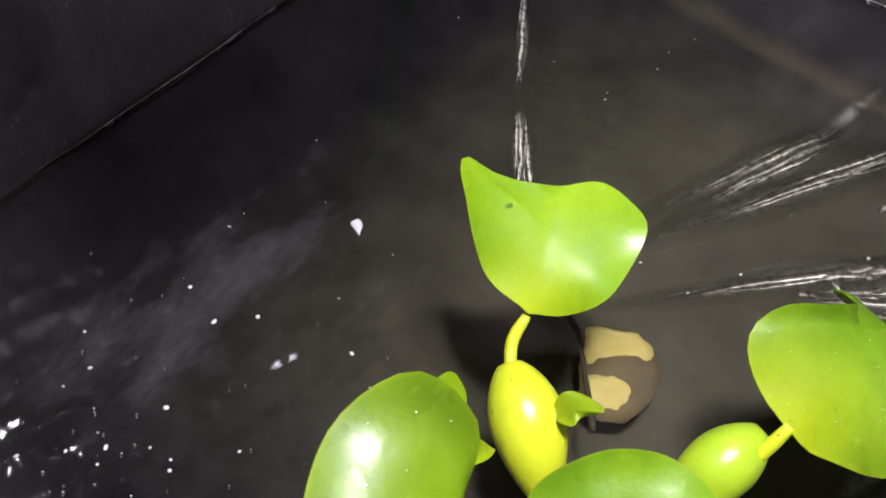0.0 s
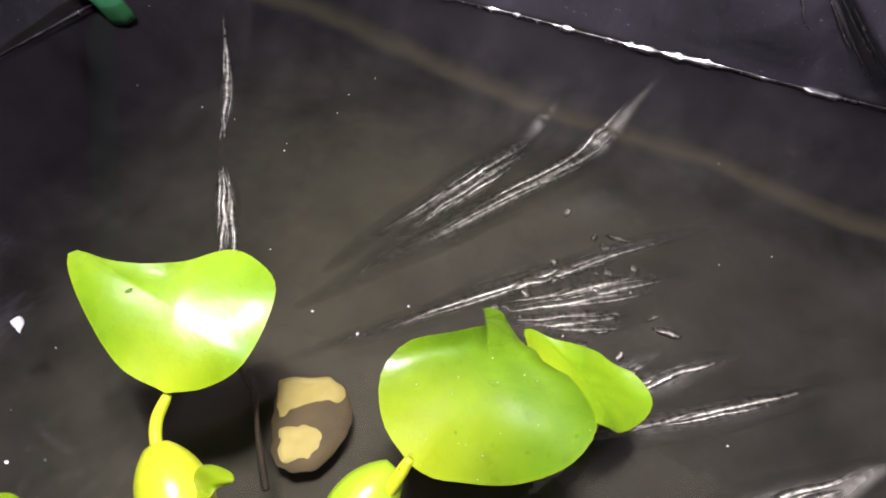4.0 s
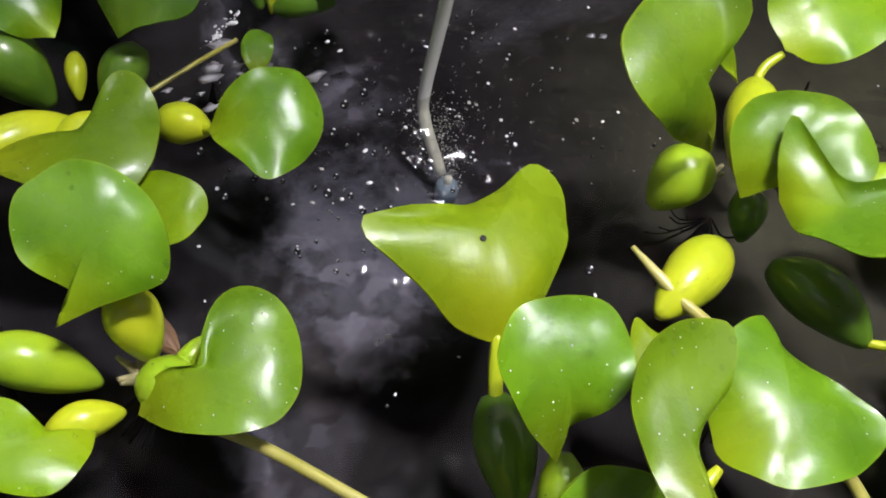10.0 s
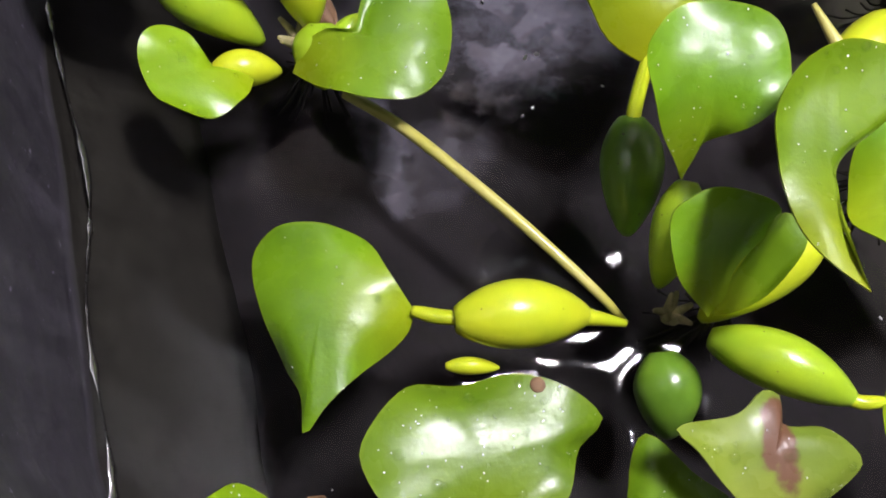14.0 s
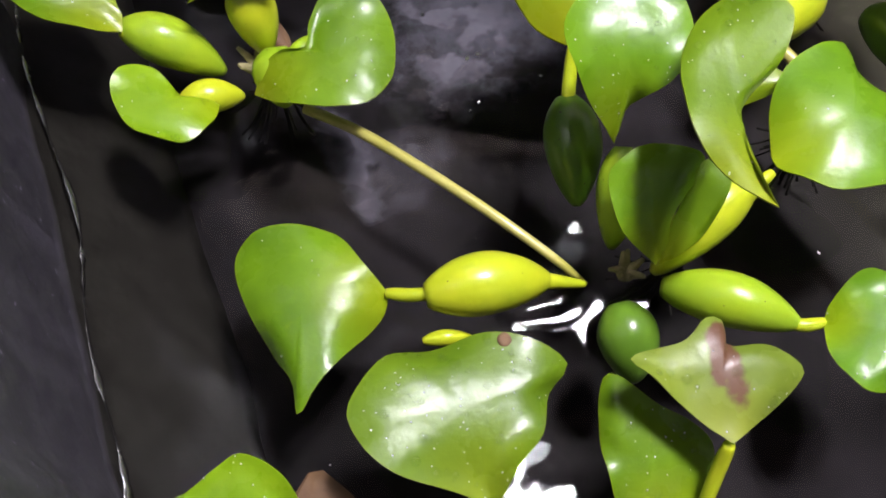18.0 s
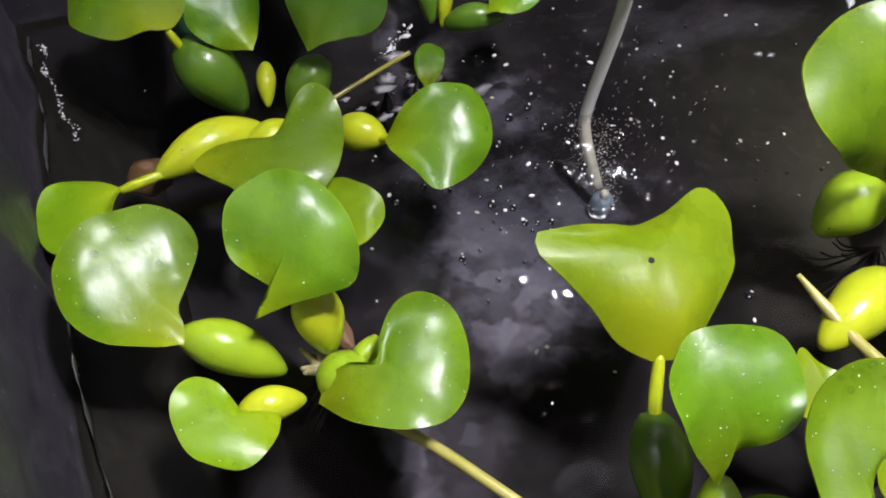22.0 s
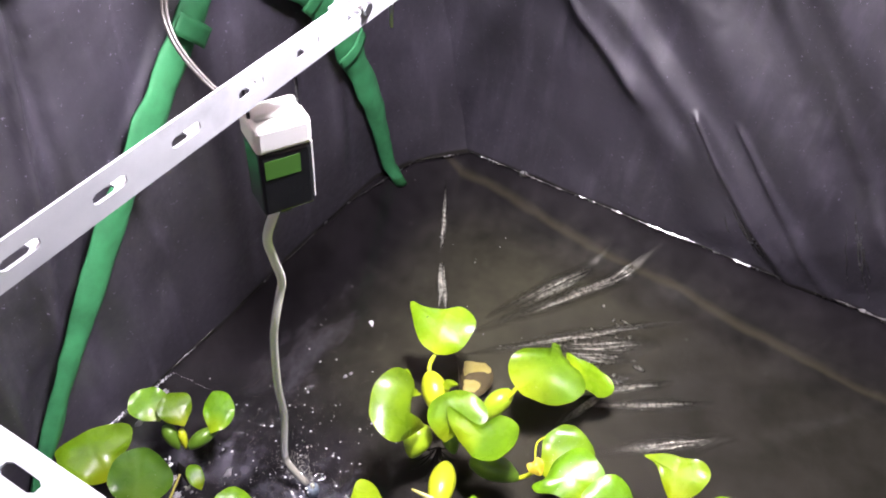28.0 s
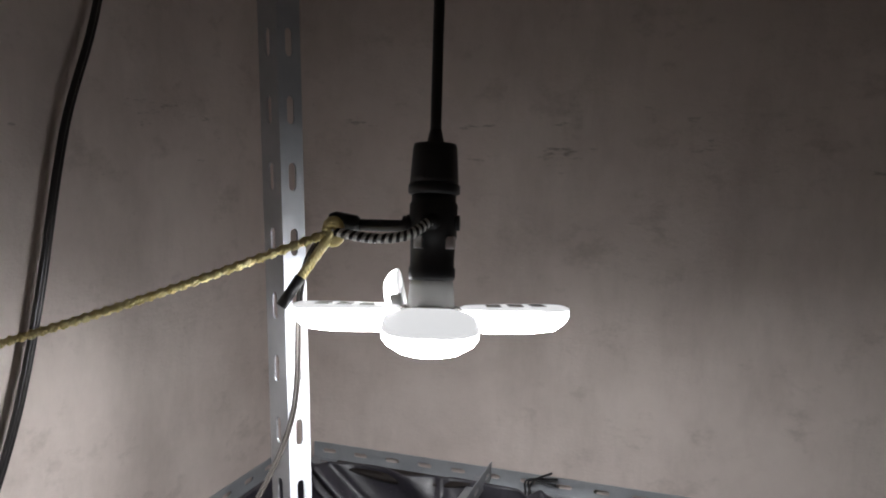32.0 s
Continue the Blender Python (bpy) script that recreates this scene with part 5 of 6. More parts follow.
def hyacinth_p3():
    plant = thing("water_hyacinth", (0.52, -0.60, 0.0), "water hyacinth with overlapping round leaves and a yellow bud", "water plant", GROUP)
    roots(plant, (0.52, -0.60, 0.0), 0.06, 67)
    bulb(plant, (0.586, -0.544, 0.012), (0.596, -0.626, 0.02), 0.0222, 0)
    stem(plant, 0.0035, [(0.592, -0.62, 0.02), (0.603, -0.633, 0.026), (0.612, -0.642, 0.035)])
    blade = leaf(plant, 0, 0.12, (0.619, -0.649, 0.03), (0.646, -0.639, 0.039), (0.672, -0.633, 0.045), (0.701, -0.65, 0.05), (0.707, -0.681, 0.054), (0.691, -0.707, 0.055), (0.663, -0.72, 0.054), (0.636, -0.703, 0.048), (0.614, -0.676, 0.039))
    dew(blade, 12, 21)
    blade = leaf(plant, 0, 0.15, (0.593, -0.743, 0.055), (0.578, -0.723, 0.066), (0.576, -0.687, 0.066), (0.567, -0.663, 0.064), (0.577, -0.651, 0.064), (0.597, -0.664, 0.068), (0.626, -0.665, 0.073), (0.651, -0.68, 0.082), (0.656, -0.704, 0.09), (0.639, -0.739, 0.093), (0.62, -0.743, 0.085), (0.607, -0.737, 0.069))
    dew(blade, 10, 20)
    leaf(plant, 0, 0.12, (0.572, -0.818, 0.085), (0.569, -0.798, 0.092), (0.557, -0.762, 0.099), (0.556, -0.742, 0.105), (0.566, -0.729, 0.114), (0.588, -0.734, 0.122), (0.605, -0.743, 0.128), (0.617, -0.759, 0.13), (0.615, -0.781, 0.124), (0.605, -0.796, 0.112), (0.588, -0.801, 0.098), (0.574, -0.802, 0.092))
    leaf(plant, 4, 0.35, (0.6, -0.652, 0.05), (0.594, -0.639, 0.059), (0.601, -0.631, 0.064), (0.61, -0.637, 0.063), (0.62, -0.639, 0.065), (0.619, -0.651, 0.063), (0.609, -0.657, 0.058), (0.601, -0.657, 0.054))
    stem(plant, 0.0015, [(0.618, -0.637, 0.06), (0.648, -0.627, 0.055), (0.67, -0.632, 0.05)])


def hyacinth_p4():
    plant = thing("water_hyacinth", (0.60, -0.86, 0.0), "small young water hyacinth with two bright leaves", "water plant", GROUP)
    roots(plant, (0.60, -0.86, 0.0), 0.03, 80)
    leaf(plant, 1, 0.14, (0.667, -0.845, 0.055), (0.682, -0.828, 0.058), (0.711, -0.807, 0.062), (0.719, -0.782, 0.06), (0.731, -0.812, 0.073), (0.731, -0.84, 0.084), (0.732, -0.864, 0.098), (0.714, -0.881, 0.099), (0.693, -0.88, 0.086), (0.678, -0.865, 0.066))
    stem(plant, 0.0035, [(0.668, -0.845, 0.055), (0.66, -0.845, 0.04), (0.654, -0.851, 0.03)])
    bulb(plant, (0.658, -0.85, 0.03), (0.619, -0.867, 0.0), 0.0144, 1)
    leaf(plant, 0, 0.14, (0.645, -0.983, 0.03), (0.646, -0.925, 0.037), (0.682, -0.895, 0.042), (0.713, -0.904, 0.057), (0.715, -0.934, 0.068), (0.696, -0.964, 0.072), (0.666, -0.984, 0.061))
    leaf(plant, 1, 0.1, (0.627, -0.849, 0.03), (0.628, -0.833, 0.041), (0.641, -0.827, 0.048), (0.649, -0.832, 0.05), (0.649, -0.843, 0.047), (0.637, -0.851, 0.04))
    bulb(plant, (0.617, -0.846, 0.0), (0.662, -0.853, 0.02), 0.0133, 2)


def hyacinth_q():
    plant = thing("water_hyacinth", (0.17, -0.42, 0.0), "water hyacinth with curled glossy leaves close to the liner", "water plant", GROUP)
    crown(plant, (0.159, -0.429, 0.008), 8, 0.014, 3)
    roots(plant, (0.17, -0.42, 0.0), 0.06, 91)
    blade = leaf(plant, 0, 0.07, (0.081, -0.403, 0.045), (0.064, -0.405, 0.056), (0.04, -0.402, 0.072), (0.026, -0.387, 0.084), (0.024, -0.368, 0.091), (0.029, -0.351, 0.095), (0.045, -0.331, 0.096), (0.066, -0.323, 0.091), (0.087, -0.321, 0.088), (0.103, -0.335, 0.08), (0.106, -0.354, 0.071), (0.094, -0.372, 0.062), (0.085, -0.384, 0.057), (0.085, -0.396, 0.051))
    dew(blade, 30, 3)
    stem(plant, 0.004, [(0.081, -0.4, 0.045), (0.087, -0.401, 0.04)])
    bulb(plant, (0.082, -0.394, 0.043), (0.136, -0.422, 0.004), 0.0171, 1)
    blade = leaf(plant, 0, 0.16, (0.128, -0.416, 0.07), (0.143, -0.414, 0.078), (0.143, -0.405, 0.081), (0.128, -0.387, 0.091), (0.126, -0.374, 0.102), (0.134, -0.359, 0.115), (0.151, -0.353, 0.12), (0.167, -0.353, 0.123), (0.185, -0.364, 0.12), (0.197, -0.386, 0.111), (0.199, -0.409, 0.102), (0.19, -0.425, 0.092), (0.174, -0.424, 0.086), (0.151, -0.419, 0.079))
    dew(blade, 16, 4)
    blade = leaf(plant, 0, 0.15, (0.118, -0.258, 0.04), (0.144, -0.247, 0.047), (0.178, -0.258, 0.052), (0.199, -0.243, 0.056), (0.22, -0.236, 0.059), (0.231, -0.259, 0.06), (0.217, -0.302, 0.059), (0.191, -0.323, 0.057), (0.161, -0.324, 0.054), (0.134, -0.298, 0.048), (0.121, -0.273, 0.043))
    dew(blade, 14, 5)
    bulb(plant, (0.176, -0.21, 0.008), (0.089, -0.239, 0.02), 0.0181, 2)
    stem(plant, 0.004, [(0.1, -0.238, 0.02), (0.078, -0.243, 0.022), (0.062, -0.244, 0.02)])
    leaf(plant, 1, 0.1, (0.063, -0.243, 0.02), (0.044, -0.224, 0.018), (0.021, -0.218, 0.016), (0.003, -0.236, 0.016), (0.001, -0.268, 0.015), (0.015, -0.29, 0.015), (0.037, -0.295, 0.016), (0.051, -0.271, 0.018))
    bulb(plant, (0.162, -0.238, 0.02), (0.206, -0.227, 0.01), 0.0152, 2)
    bulb(plant, (0.232, -0.237, 0.012), (0.264, -0.266, 0.02), 0.0159, 2)
    stem(plant, 0.004, [(0.256, -0.261, 0.02), (0.267, -0.275, 0.03)])
    blade = leaf(plant, 0, 0.14, (0.26, -0.274, 0.03), (0.282, -0.268, 0.057), (0.306, -0.265, 0.067), (0.331, -0.276, 0.065), (0.336, -0.303, 0.05), (0.321, -0.324, 0.038), (0.283, -0.336, 0.031), (0.269, -0.316, 0.035), (0.259, -0.296, 0.038))
    dew(blade, 8, 6)
    leaf(plant, 1, 0.1, (0.179, -0.335, 0.02), (0.18, -0.314, 0.035), (0.203, -0.305, 0.044), (0.226, -0.324, 0.048), (0.234, -0.341, 0.05), (0.221, -0.363, 0.046), (0.205, -0.369, 0.041), (0.188, -0.357, 0.032))
    blade = leaf(plant, 0, 0.16, (0.149, -0.458, 0.02), (0.159, -0.45, 0.034), (0.173, -0.451, 0.043), (0.19, -0.458, 0.044), (0.198, -0.444, 0.05), (0.211, -0.431, 0.054), (0.23, -0.429, 0.055), (0.246, -0.443, 0.053), (0.247, -0.466, 0.049), (0.236, -0.493, 0.046), (0.218, -0.507, 0.044), (0.194, -0.505, 0.042), (0.174, -0.494, 0.04), (0.161, -0.481, 0.035))
    dew(blade, 28, 7)
    blade = leaf(plant, 1, 0.16, (0.127, -0.456, 0.02), (0.113, -0.451, 0.026), (0.104, -0.449, 0.029), (0.094, -0.431, 0.034), (0.083, -0.423, 0.037), (0.069, -0.431, 0.04), (0.064, -0.444, 0.04), (0.068, -0.47, 0.039), (0.08, -0.484, 0.036), (0.093, -0.489, 0.034), (0.109, -0.484, 0.03), (0.121, -0.471, 0.025))
    dew(blade, 12, 8)
    bulb(plant, (0.101, -0.446, 0.015), (0.143, -0.446, 0.004), 0.0120, 2)
    bulb(plant, (0.165, -0.399, 0.06), (0.168, -0.424, 0.012), 0.0167, 2)
    bulb(plant, (0.173, -0.435, 0.03), (0.167, -0.462, 0.0), 0.0183, 1)
    bulb(plant, (0.2, -0.428, 0.02), (0.17, -0.447, 0.004), 0.0080, 1)


def hyacinth_r():
    plant = thing("water_hyacinth", (0.17, -0.20, 0.0), "darker water hyacinth in the corner by the green band", "water plant", GROUP)
    roots(plant, (0.17, -0.20, 0.0), 0.06, 120)
    blade = leaf(plant, 0, 0.14, (0.128, -0.145, 0.07), (0.086, -0.133, 0.073), (0.06, -0.109, 0.074), (0.068, -0.067, 0.075), (0.097, -0.066, 0.074), (0.123, -0.039, 0.075), (0.151, -0.051, 0.074), (0.155, -0.097, 0.073), (0.142, -0.13, 0.071))
    dew(blade, 8, 23)
    stem(plant, 0.0035, [(0.129, -0.143, 0.07), (0.137, -0.149, 0.05)])
    bulb(plant, (0.134, -0.137, 0.05), (0.169, -0.177, 0.0), 0.0249, 0)
    leaf(plant, 0, 0.12, (0.187, -0.175, 0.06), (0.156, -0.159, 0.061), (0.144, -0.145, 0.078), (0.156, -0.126, 0.093), (0.18, -0.118, 0.094), (0.2, -0.122, 0.086), (0.204, -0.136, 0.071), (0.197, -0.152, 0.06))
    leaf(plant, 0, 0.12, (0.239, -0.11, 0.06), (0.215, -0.097, 0.073), (0.206, -0.067, 0.083), (0.218, -0.037, 0.088), (0.23, -0.026, 0.09), (0.281, -0.045, 0.088), (0.314, -0.085, 0.09), (0.301, -0.104, 0.085), (0.272, -0.105, 0.075), (0.256, -0.112, 0.069))
    blade = leaf(plant, 2, 0.1, (0.226, -0.19, 0.06), (0.221, -0.155, 0.081), (0.232, -0.128, 0.091), (0.256, -0.118, 0.097), (0.28, -0.124, 0.1), (0.298, -0.146, 0.1), (0.296, -0.186, 0.095), (0.281, -0.207, 0.088), (0.252, -0.203, 0.076))
    dew(blade, 8, 24)
    bulb(plant, (0.197, -0.149, 0.02), (0.188, -0.183, 0.004), 0.0083, 2)
    bulb(plant, (0.243, -0.172, 0.03), (0.205, -0.193, 0.0), 0.0177, 0)


def hyacinth_s():
    plant = thing("water_hyacinth", (0.34, -0.14, 0.0), "little water hyacinth with small round leaves by the back liner", "water plant", GROUP)
    roots(plant, (0.34, -0.14, 0.0), 0.03, 134)
    leaf(plant, 0, 0.12, (0.362, -0.09, 0.04), (0.344, -0.069, 0.052), (0.342, -0.047, 0.058), (0.363, -0.031, 0.06), (0.389, -0.038, 0.06), (0.402, -0.061, 0.058), (0.395, -0.083, 0.054), (0.374, -0.092, 0.046))
    leaf(plant, 0, 0.12, (0.375, -0.131, 0.045), (0.363, -0.109, 0.056), (0.363, -0.09, 0.061), (0.38, -0.078, 0.064), (0.404, -0.08, 0.065), (0.417, -0.103, 0.063), (0.406, -0.121, 0.058), (0.387, -0.129, 0.051))
    leaf(plant, 0, 0.12, (0.393, -0.168, 0.03), (0.404, -0.148, 0.041), (0.422, -0.131, 0.048), (0.445, -0.129, 0.054), (0.456, -0.149, 0.055), (0.445, -0.175, 0.051), (0.426, -0.185, 0.046), (0.406, -0.182, 0.039))
    bulb(plant, (0.363, -0.145, 0.01), (0.411, -0.166, 0.02), 0.0127, 0)
    bulb(plant, (0.366, -0.094, 0.03), (0.356, -0.128, 0.0), 0.0122, 0)
    bulb(plant, (0.375, -0.12, 0.03), (0.363, -0.137, 0.0), 0.0067, 2)


def hyacinth_s2():
    plant = thing("water_hyacinth", (0.29, -0.19, 0.0), "tiny water hyacinth sprout with a single leaf", "water plant", GROUP)
    roots(plant, (0.29, -0.19, 0.0), 0.03, 144)
    leaf(plant, 0, 0.1, (0.32, -0.21, 0.005), (0.315, -0.194, 0.013), (0.324, -0.176, 0.018), (0.338, -0.172, 0.02), (0.344, -0.188, 0.017), (0.334, -0.205, 0.012))


hyacinth_p1()
hyacinth_p2()
hyacinth_p3()
hyacinth_p4()
hyacinth_q()
hyacinth_r()
hyacinth_s()
hyacinth_s2()
water()


def stolon(points, radius, label):
    ob = part("stolon", tube(points, radius, 12, 10), STOLON)
    return tagged(ob, label, "plant runner", "runners between the water hyacinths")


# ---- lamp, cords and pump ----
TILT = Matrix.Translation(LAMP) @ Matrix.Rotation(radians(-7.0), 4, Vector((0.32, -0.95, 0))) @ Matrix.Diagonal((0.908, 0.908, 0.908, 1)) @ Matrix.Translation(-LAMP)


def lamp_part(name, bm, mat, lamp, label="", smooth=True):
    bm.transform(TILT)
    return part(name, bm, mat, lamp, label, smooth)


def petal(lamp, turn, tilt, shift=(0.036, 0.0, 0.006), roll=0.0, size=1.0):
    """One folding light panel: a thin white back with an added glow and a glowing, rounded diffuser."""
    m = Matrix.Translation(LAMP) @ pose(0, 0, 0, 0, 0, turn) @ pose(*shift, roll, -tilt, 0) @ Matrix.Diagonal((size, size, size, 1))

    def outline(grow):
        w, e, r = 0.048 + grow, 0.118 + grow, 0.036
        pts = [(0.0 - grow, -0.026 - grow), (0.022, -w + 0.006), (0.04, -w)]
        for k in range(9):
            a = -math.pi / 2 + k / 8 * math.pi / 2
            pts.append((e - r + r * math.cos(a), -w + r + r * math.sin(a)))
        return pts + [(x, -y) for x, y in reversed(pts)]

    rows_of = {"diffuser": ((-0.020, -0.021), (-0.013, -0.0195), (-0.004, -0.0115), (0.0, -0.005)), "panel_rim": ((0.0004, -0.005), (0.0010, 0.003)), "panel_back": ((0.0008, 0.003), (0.0012, 0.0055), (-0.003, 0.0075))}
    for name, mat in (("diffuser", GLOW if abs(roll) < 40 else GLOW_EDGE), ("panel_rim", GLOW_RIM), ("panel_back", GLOW_BACK)):
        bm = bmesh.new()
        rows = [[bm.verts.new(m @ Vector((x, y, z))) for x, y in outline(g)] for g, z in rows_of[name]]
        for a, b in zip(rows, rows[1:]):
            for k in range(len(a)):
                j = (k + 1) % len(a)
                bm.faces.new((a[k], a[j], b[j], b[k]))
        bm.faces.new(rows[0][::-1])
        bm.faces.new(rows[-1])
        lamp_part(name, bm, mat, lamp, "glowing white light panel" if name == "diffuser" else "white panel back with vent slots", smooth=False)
    for x in (0.035, 0.06, 0.085) if tilt > -5 else ():
        bm = bmesh.new()
        add_box(bm, (x - 0.008, -0.022, 0.007), (x + 0.008, 0.022, 0.0085))
        bm.transform(m)
        lamp_part("vent", bm, WHITE_PLASTIC, lamp, smooth=False)
    bm = bmesh.new()
    add_tube(bm, [m @ Vector((-0.006, y, 0.0)) for y in (-0.022, 0.0, 0.022)], 0.007, 10)
    lamp_part("hinge", bm, WHITE_PLASTIC, lamp)


def hanging_lamp():
    lamp = thing("hanging_lamp", LAMP, "lit white folding LED bulb with four panels in a black socket", "lamp")
    away = 18.9
    for turn, tilt in ((away + 90, 0), (away - 90, 2), (away + 180, -9)):
        petal(lamp, turn, tilt)
    petal(lamp, away, 8, (0.022, 0.038, 0.010), 78, 0.72)
    at = LAMP
    lamp_part("hub", lathe([(0.016, -0.014), (0.026, -0.010), (0.030, 0.0), (0.0285, 0.006), (0.026, 0.010)], at), WHITE_PLASTIC, lamp)
    lamp_part("bulb_neck", lathe([(0.0272, 0.008), (0.0268, 0.018), (0.0252, 0.034), (0.0235, 0.047)], at), WHITE_PLASTIC, lamp, "pale grey bulb neck")
    lamp_part("socket", lathe([(0.0235, 0.042), (0.0255, 0.043), (0.0265, 0.046), (0.0265, 0.056), (0.0250, 0.058), (0.0255, 0.088), (0.0270, 0.090), (0.0275, 0.128), (0.0255, 0.131), (0.0255, 0.140)], at), BLACK_PLASTIC, lamp, "black lamp socket")
    lamp_part("socket_collar", lathe([(0.026, 0.139), (0.0295, 0.141), (0.0295, 0.150), (0.0275, 0.152)], at), BLACK_PLASTIC, lamp)
    lamp_part("socket_cap", lathe([(0.0275, 0.151), (0.0275, 0.158), (0.0252, 0.193), (0.024, 0.197), (0.010, 0.199), (0.0065, 0.214)], at), BLACK_PLASTIC, lamp, "tapered black plug cap")
    for a in (10, 100, 198, 280):
        q = Vector((math.cos(radians(a)), math.sin(radians(a)), 0))
        bm = bmesh.new()
        c = at + Vector((0, 0, 0.108)) + q * 0.027
        add_tube(bm, [c - q * 0.002, c + q * 0.003], 0.009, 12)
        lamp_part("socket_boss", bm, BLACK_PLASTIC, lamp)
    for a in (165, 245):
        q = Vector((math.cos(radians(a)), math.sin(radians(a)), 0))
        c = at + q * 0.0275
        lamp_part("socket_clip", box(c + Vector((-0.004, -0.005, 0.078)), c + Vector((0.004, 0.005, 0.092)), 0.001), ZINC, lamp, "small metal clip")
    way = Vector((-0.32, 0.95, 0)).normalized()
    a = at + Vector((0, 0, 0.103))
    arm = bmesh.new()
    add_tube(arm, [a + way * 0.02, a + way * 0.034, a + way * 0.036, a + way * 0.085], lambda s: 0.012 if s < 0.5 else 0.007, 12)
    lamp_part("side_outlet", arm, BLACK_PLASTIC, lamp, "black side outlet with a plug")
    plug = bmesh.new()
    add_tube(plug, [a + way * 0.083, a + way * 0.088, a + way * 0.112 + Vector((0, 0, 0.004)), a + way * 0.118 + Vector((0, 0, 0.004))], lambda s: 0.011 if 0.1 < s < 0.9 else 0.008, 8)
    lamp_part("plug", plug, BLACK_PLASTIC, lamp, "black mains plug")
    top = TILT @ (at + Vector((0, 0, 0.212)))
    part("cord", tube([top, top + Vector((0.011, 0.004, 0.10)), top + Vector((0.018, 0.006, 0.4)), Vector((top.x + 0.018, top.y + 0.008, 2.6))], 0.0058, 10), CABLE_BLACK, lamp, "black lamp cord up to the ceiling")
    return TILT @ a, way


def twisted(points, radius, strands, turns, name, mat, thick=0.62):
    """A laid rope: strands wound round a line."""
    path = spline(points, 40)
    bm = bmesh.new()
    for s in range(strands):
        line = []
        for i, p in enumerate(path):
            way = (path[min(i + 1, len(path) - 1)] - path[max(i - 1, 0)]).normalized()
            u = way.cross(Vector((0, 0, 1))).normalized()
            v = u.cross(way)
            a = 2 * math.pi * (s / strands + turns * i / len(path))
            line.append(p + radius * (math.cos(a) * u + math.sin(a) * v) * 0.55)
        add_tube(bm, line, radius * thick, 6)
    return bm


def cords():
    arm, way = hanging_lamp()
    knot = arm + way * 0.091 + Vector((-0.018, 0.004, -0.006))
    far = Vector((0.42, 0.075, 1.185))
    rope = thing("rope", knot, "taut yellow braided rope pulling the lamp aside", "rope")
    line = [knot + (far - knot) * k / 4 + Vector((0, 0, -0.008 * math.sin(math.pi * k / 4))) for k in range(5)]
    part("line", twisted(line, 0.0046, 2, 58, "rope", ROPE, 0.72), ROPE, rope)
    bm = bmesh.new()
    for k, (r, z) in enumerate(((0.0075, 0.0), (0.006, 0.005), (0.0065, -0.005))):
        ring = [knot + Vector((0, 0, z)) + r * Vector((math.cos(a) * way.x, math.cos(a) * way.y, math.sin(a))) for a in [2 * math.pi * i / 12 for i in range(13)]]
        add_tube(bm, ring, 0.005, 8)
    part("knot", bm, ROPE, rope, "yellow rope knot")
    part("loose_end", twisted([knot, knot + Vector((-0.01, 0.012, -0.022)), knot + Vector((-0.022, 0.026, -0.048))], 0.0045, 3, 5, "end", ROPE), ROPE, rope)
    bm = bmesh.new()
    add_tube(bm, [knot + Vector((-0.021, 0.025, -0.046)), knot + Vector((-0.034, 0.040, -0.075))], 0.006, 8)
    part("end_sleeve", bm, BLACK_PLASTIC, rope, "black sleeve on the rope end")
    tie = thing("twisted_cord", arm, "black and white twisted cord tied between rope and socket", "cord")
    end = TILT @ (LAMP + Vector((-0.029, -0.006, 0.108)))
    sag = [knot, knot * 0.6 + end * 0.4 + Vector((-0.012, -0.006, -0.010)), knot * 0.25 + end * 0.75 + Vector((-0.014, -0.008, -0.010)), end]
    for mat, phase in ((ROPE_WHITE, 0.0), (CABLE_BLACK, 0.5)):
        path = spline(sag, 40)
        bm = bmesh.new()
        strand = []
        for i, p in enumerate(path):
            d = (path[min(i + 1, len(path) - 1)] - path[max(i - 1, 0)]).normalized()
            u = d.cross(Vector((0, 0, 1))).normalized()
            v = u.cross(d)
            a = 2 * math.pi * (phase + 15 * i / len(path))
            strand.append(p + 0.003 * (math.cos(a) * u + math.sin(a) * v))
        add_tube(bm, strand, 0.0026, 6)
        part("strand", bm, mat, tie, "white strand" if phase == 0 else "black strand")
    cable = thing("pump_cable", arm + way * 0.12, "thin grey-brown two-core cable from the lamp plug to the pump", "cable")
    start = arm + way * 0.105 + Vector((0, 0, 0.002))
    route = [start, start + Vector((-0.015, 0.025, -0.06)), Vector((0.628, -0.338, 1.141)), Vector((0.612, -0.29, 1.02)), Vector((0.585, -0.242, 0.93)), Vector((0.53, -0.22, 0.885)), Vector((0.455, -0.235, 0.855)), Vector((0.415, -0.238, 0.785)), Vector((0.395, -0.30, 0.745)), Vector((0.40, -0.385, 0.715))]
    for shift in (-0.0018, 0.0018):
        part("core", tube([p + Vector((shift * 0.6, -shift * 0.8, 0)) for p in route], 0.0018, 8), CABLE_GREY, cable)
    wire = thing("power_cable", (0.767, 0.06, 1.652), "black two-core cable hanging in front of the back wall", "cable")
    route = [(0.93, 0.055, 2.6), (0.83, 0.055, 1.95), (0.767, 0.052, 1.652), (0.70, 0.052, 1.467), (0.645, 0.052, 1.221), (0.595, 0.052, 1.059), (0.52, 0.056, 0.9), (0.46, 0.05, 0.842)]
    for shift in (-0.004, 0.004):
        part("core", tube([(x + shift, y + shift * 0.3, z) for x, y, z in route], 0.0045, 10), CABLE_BLACK, wire)


cords()


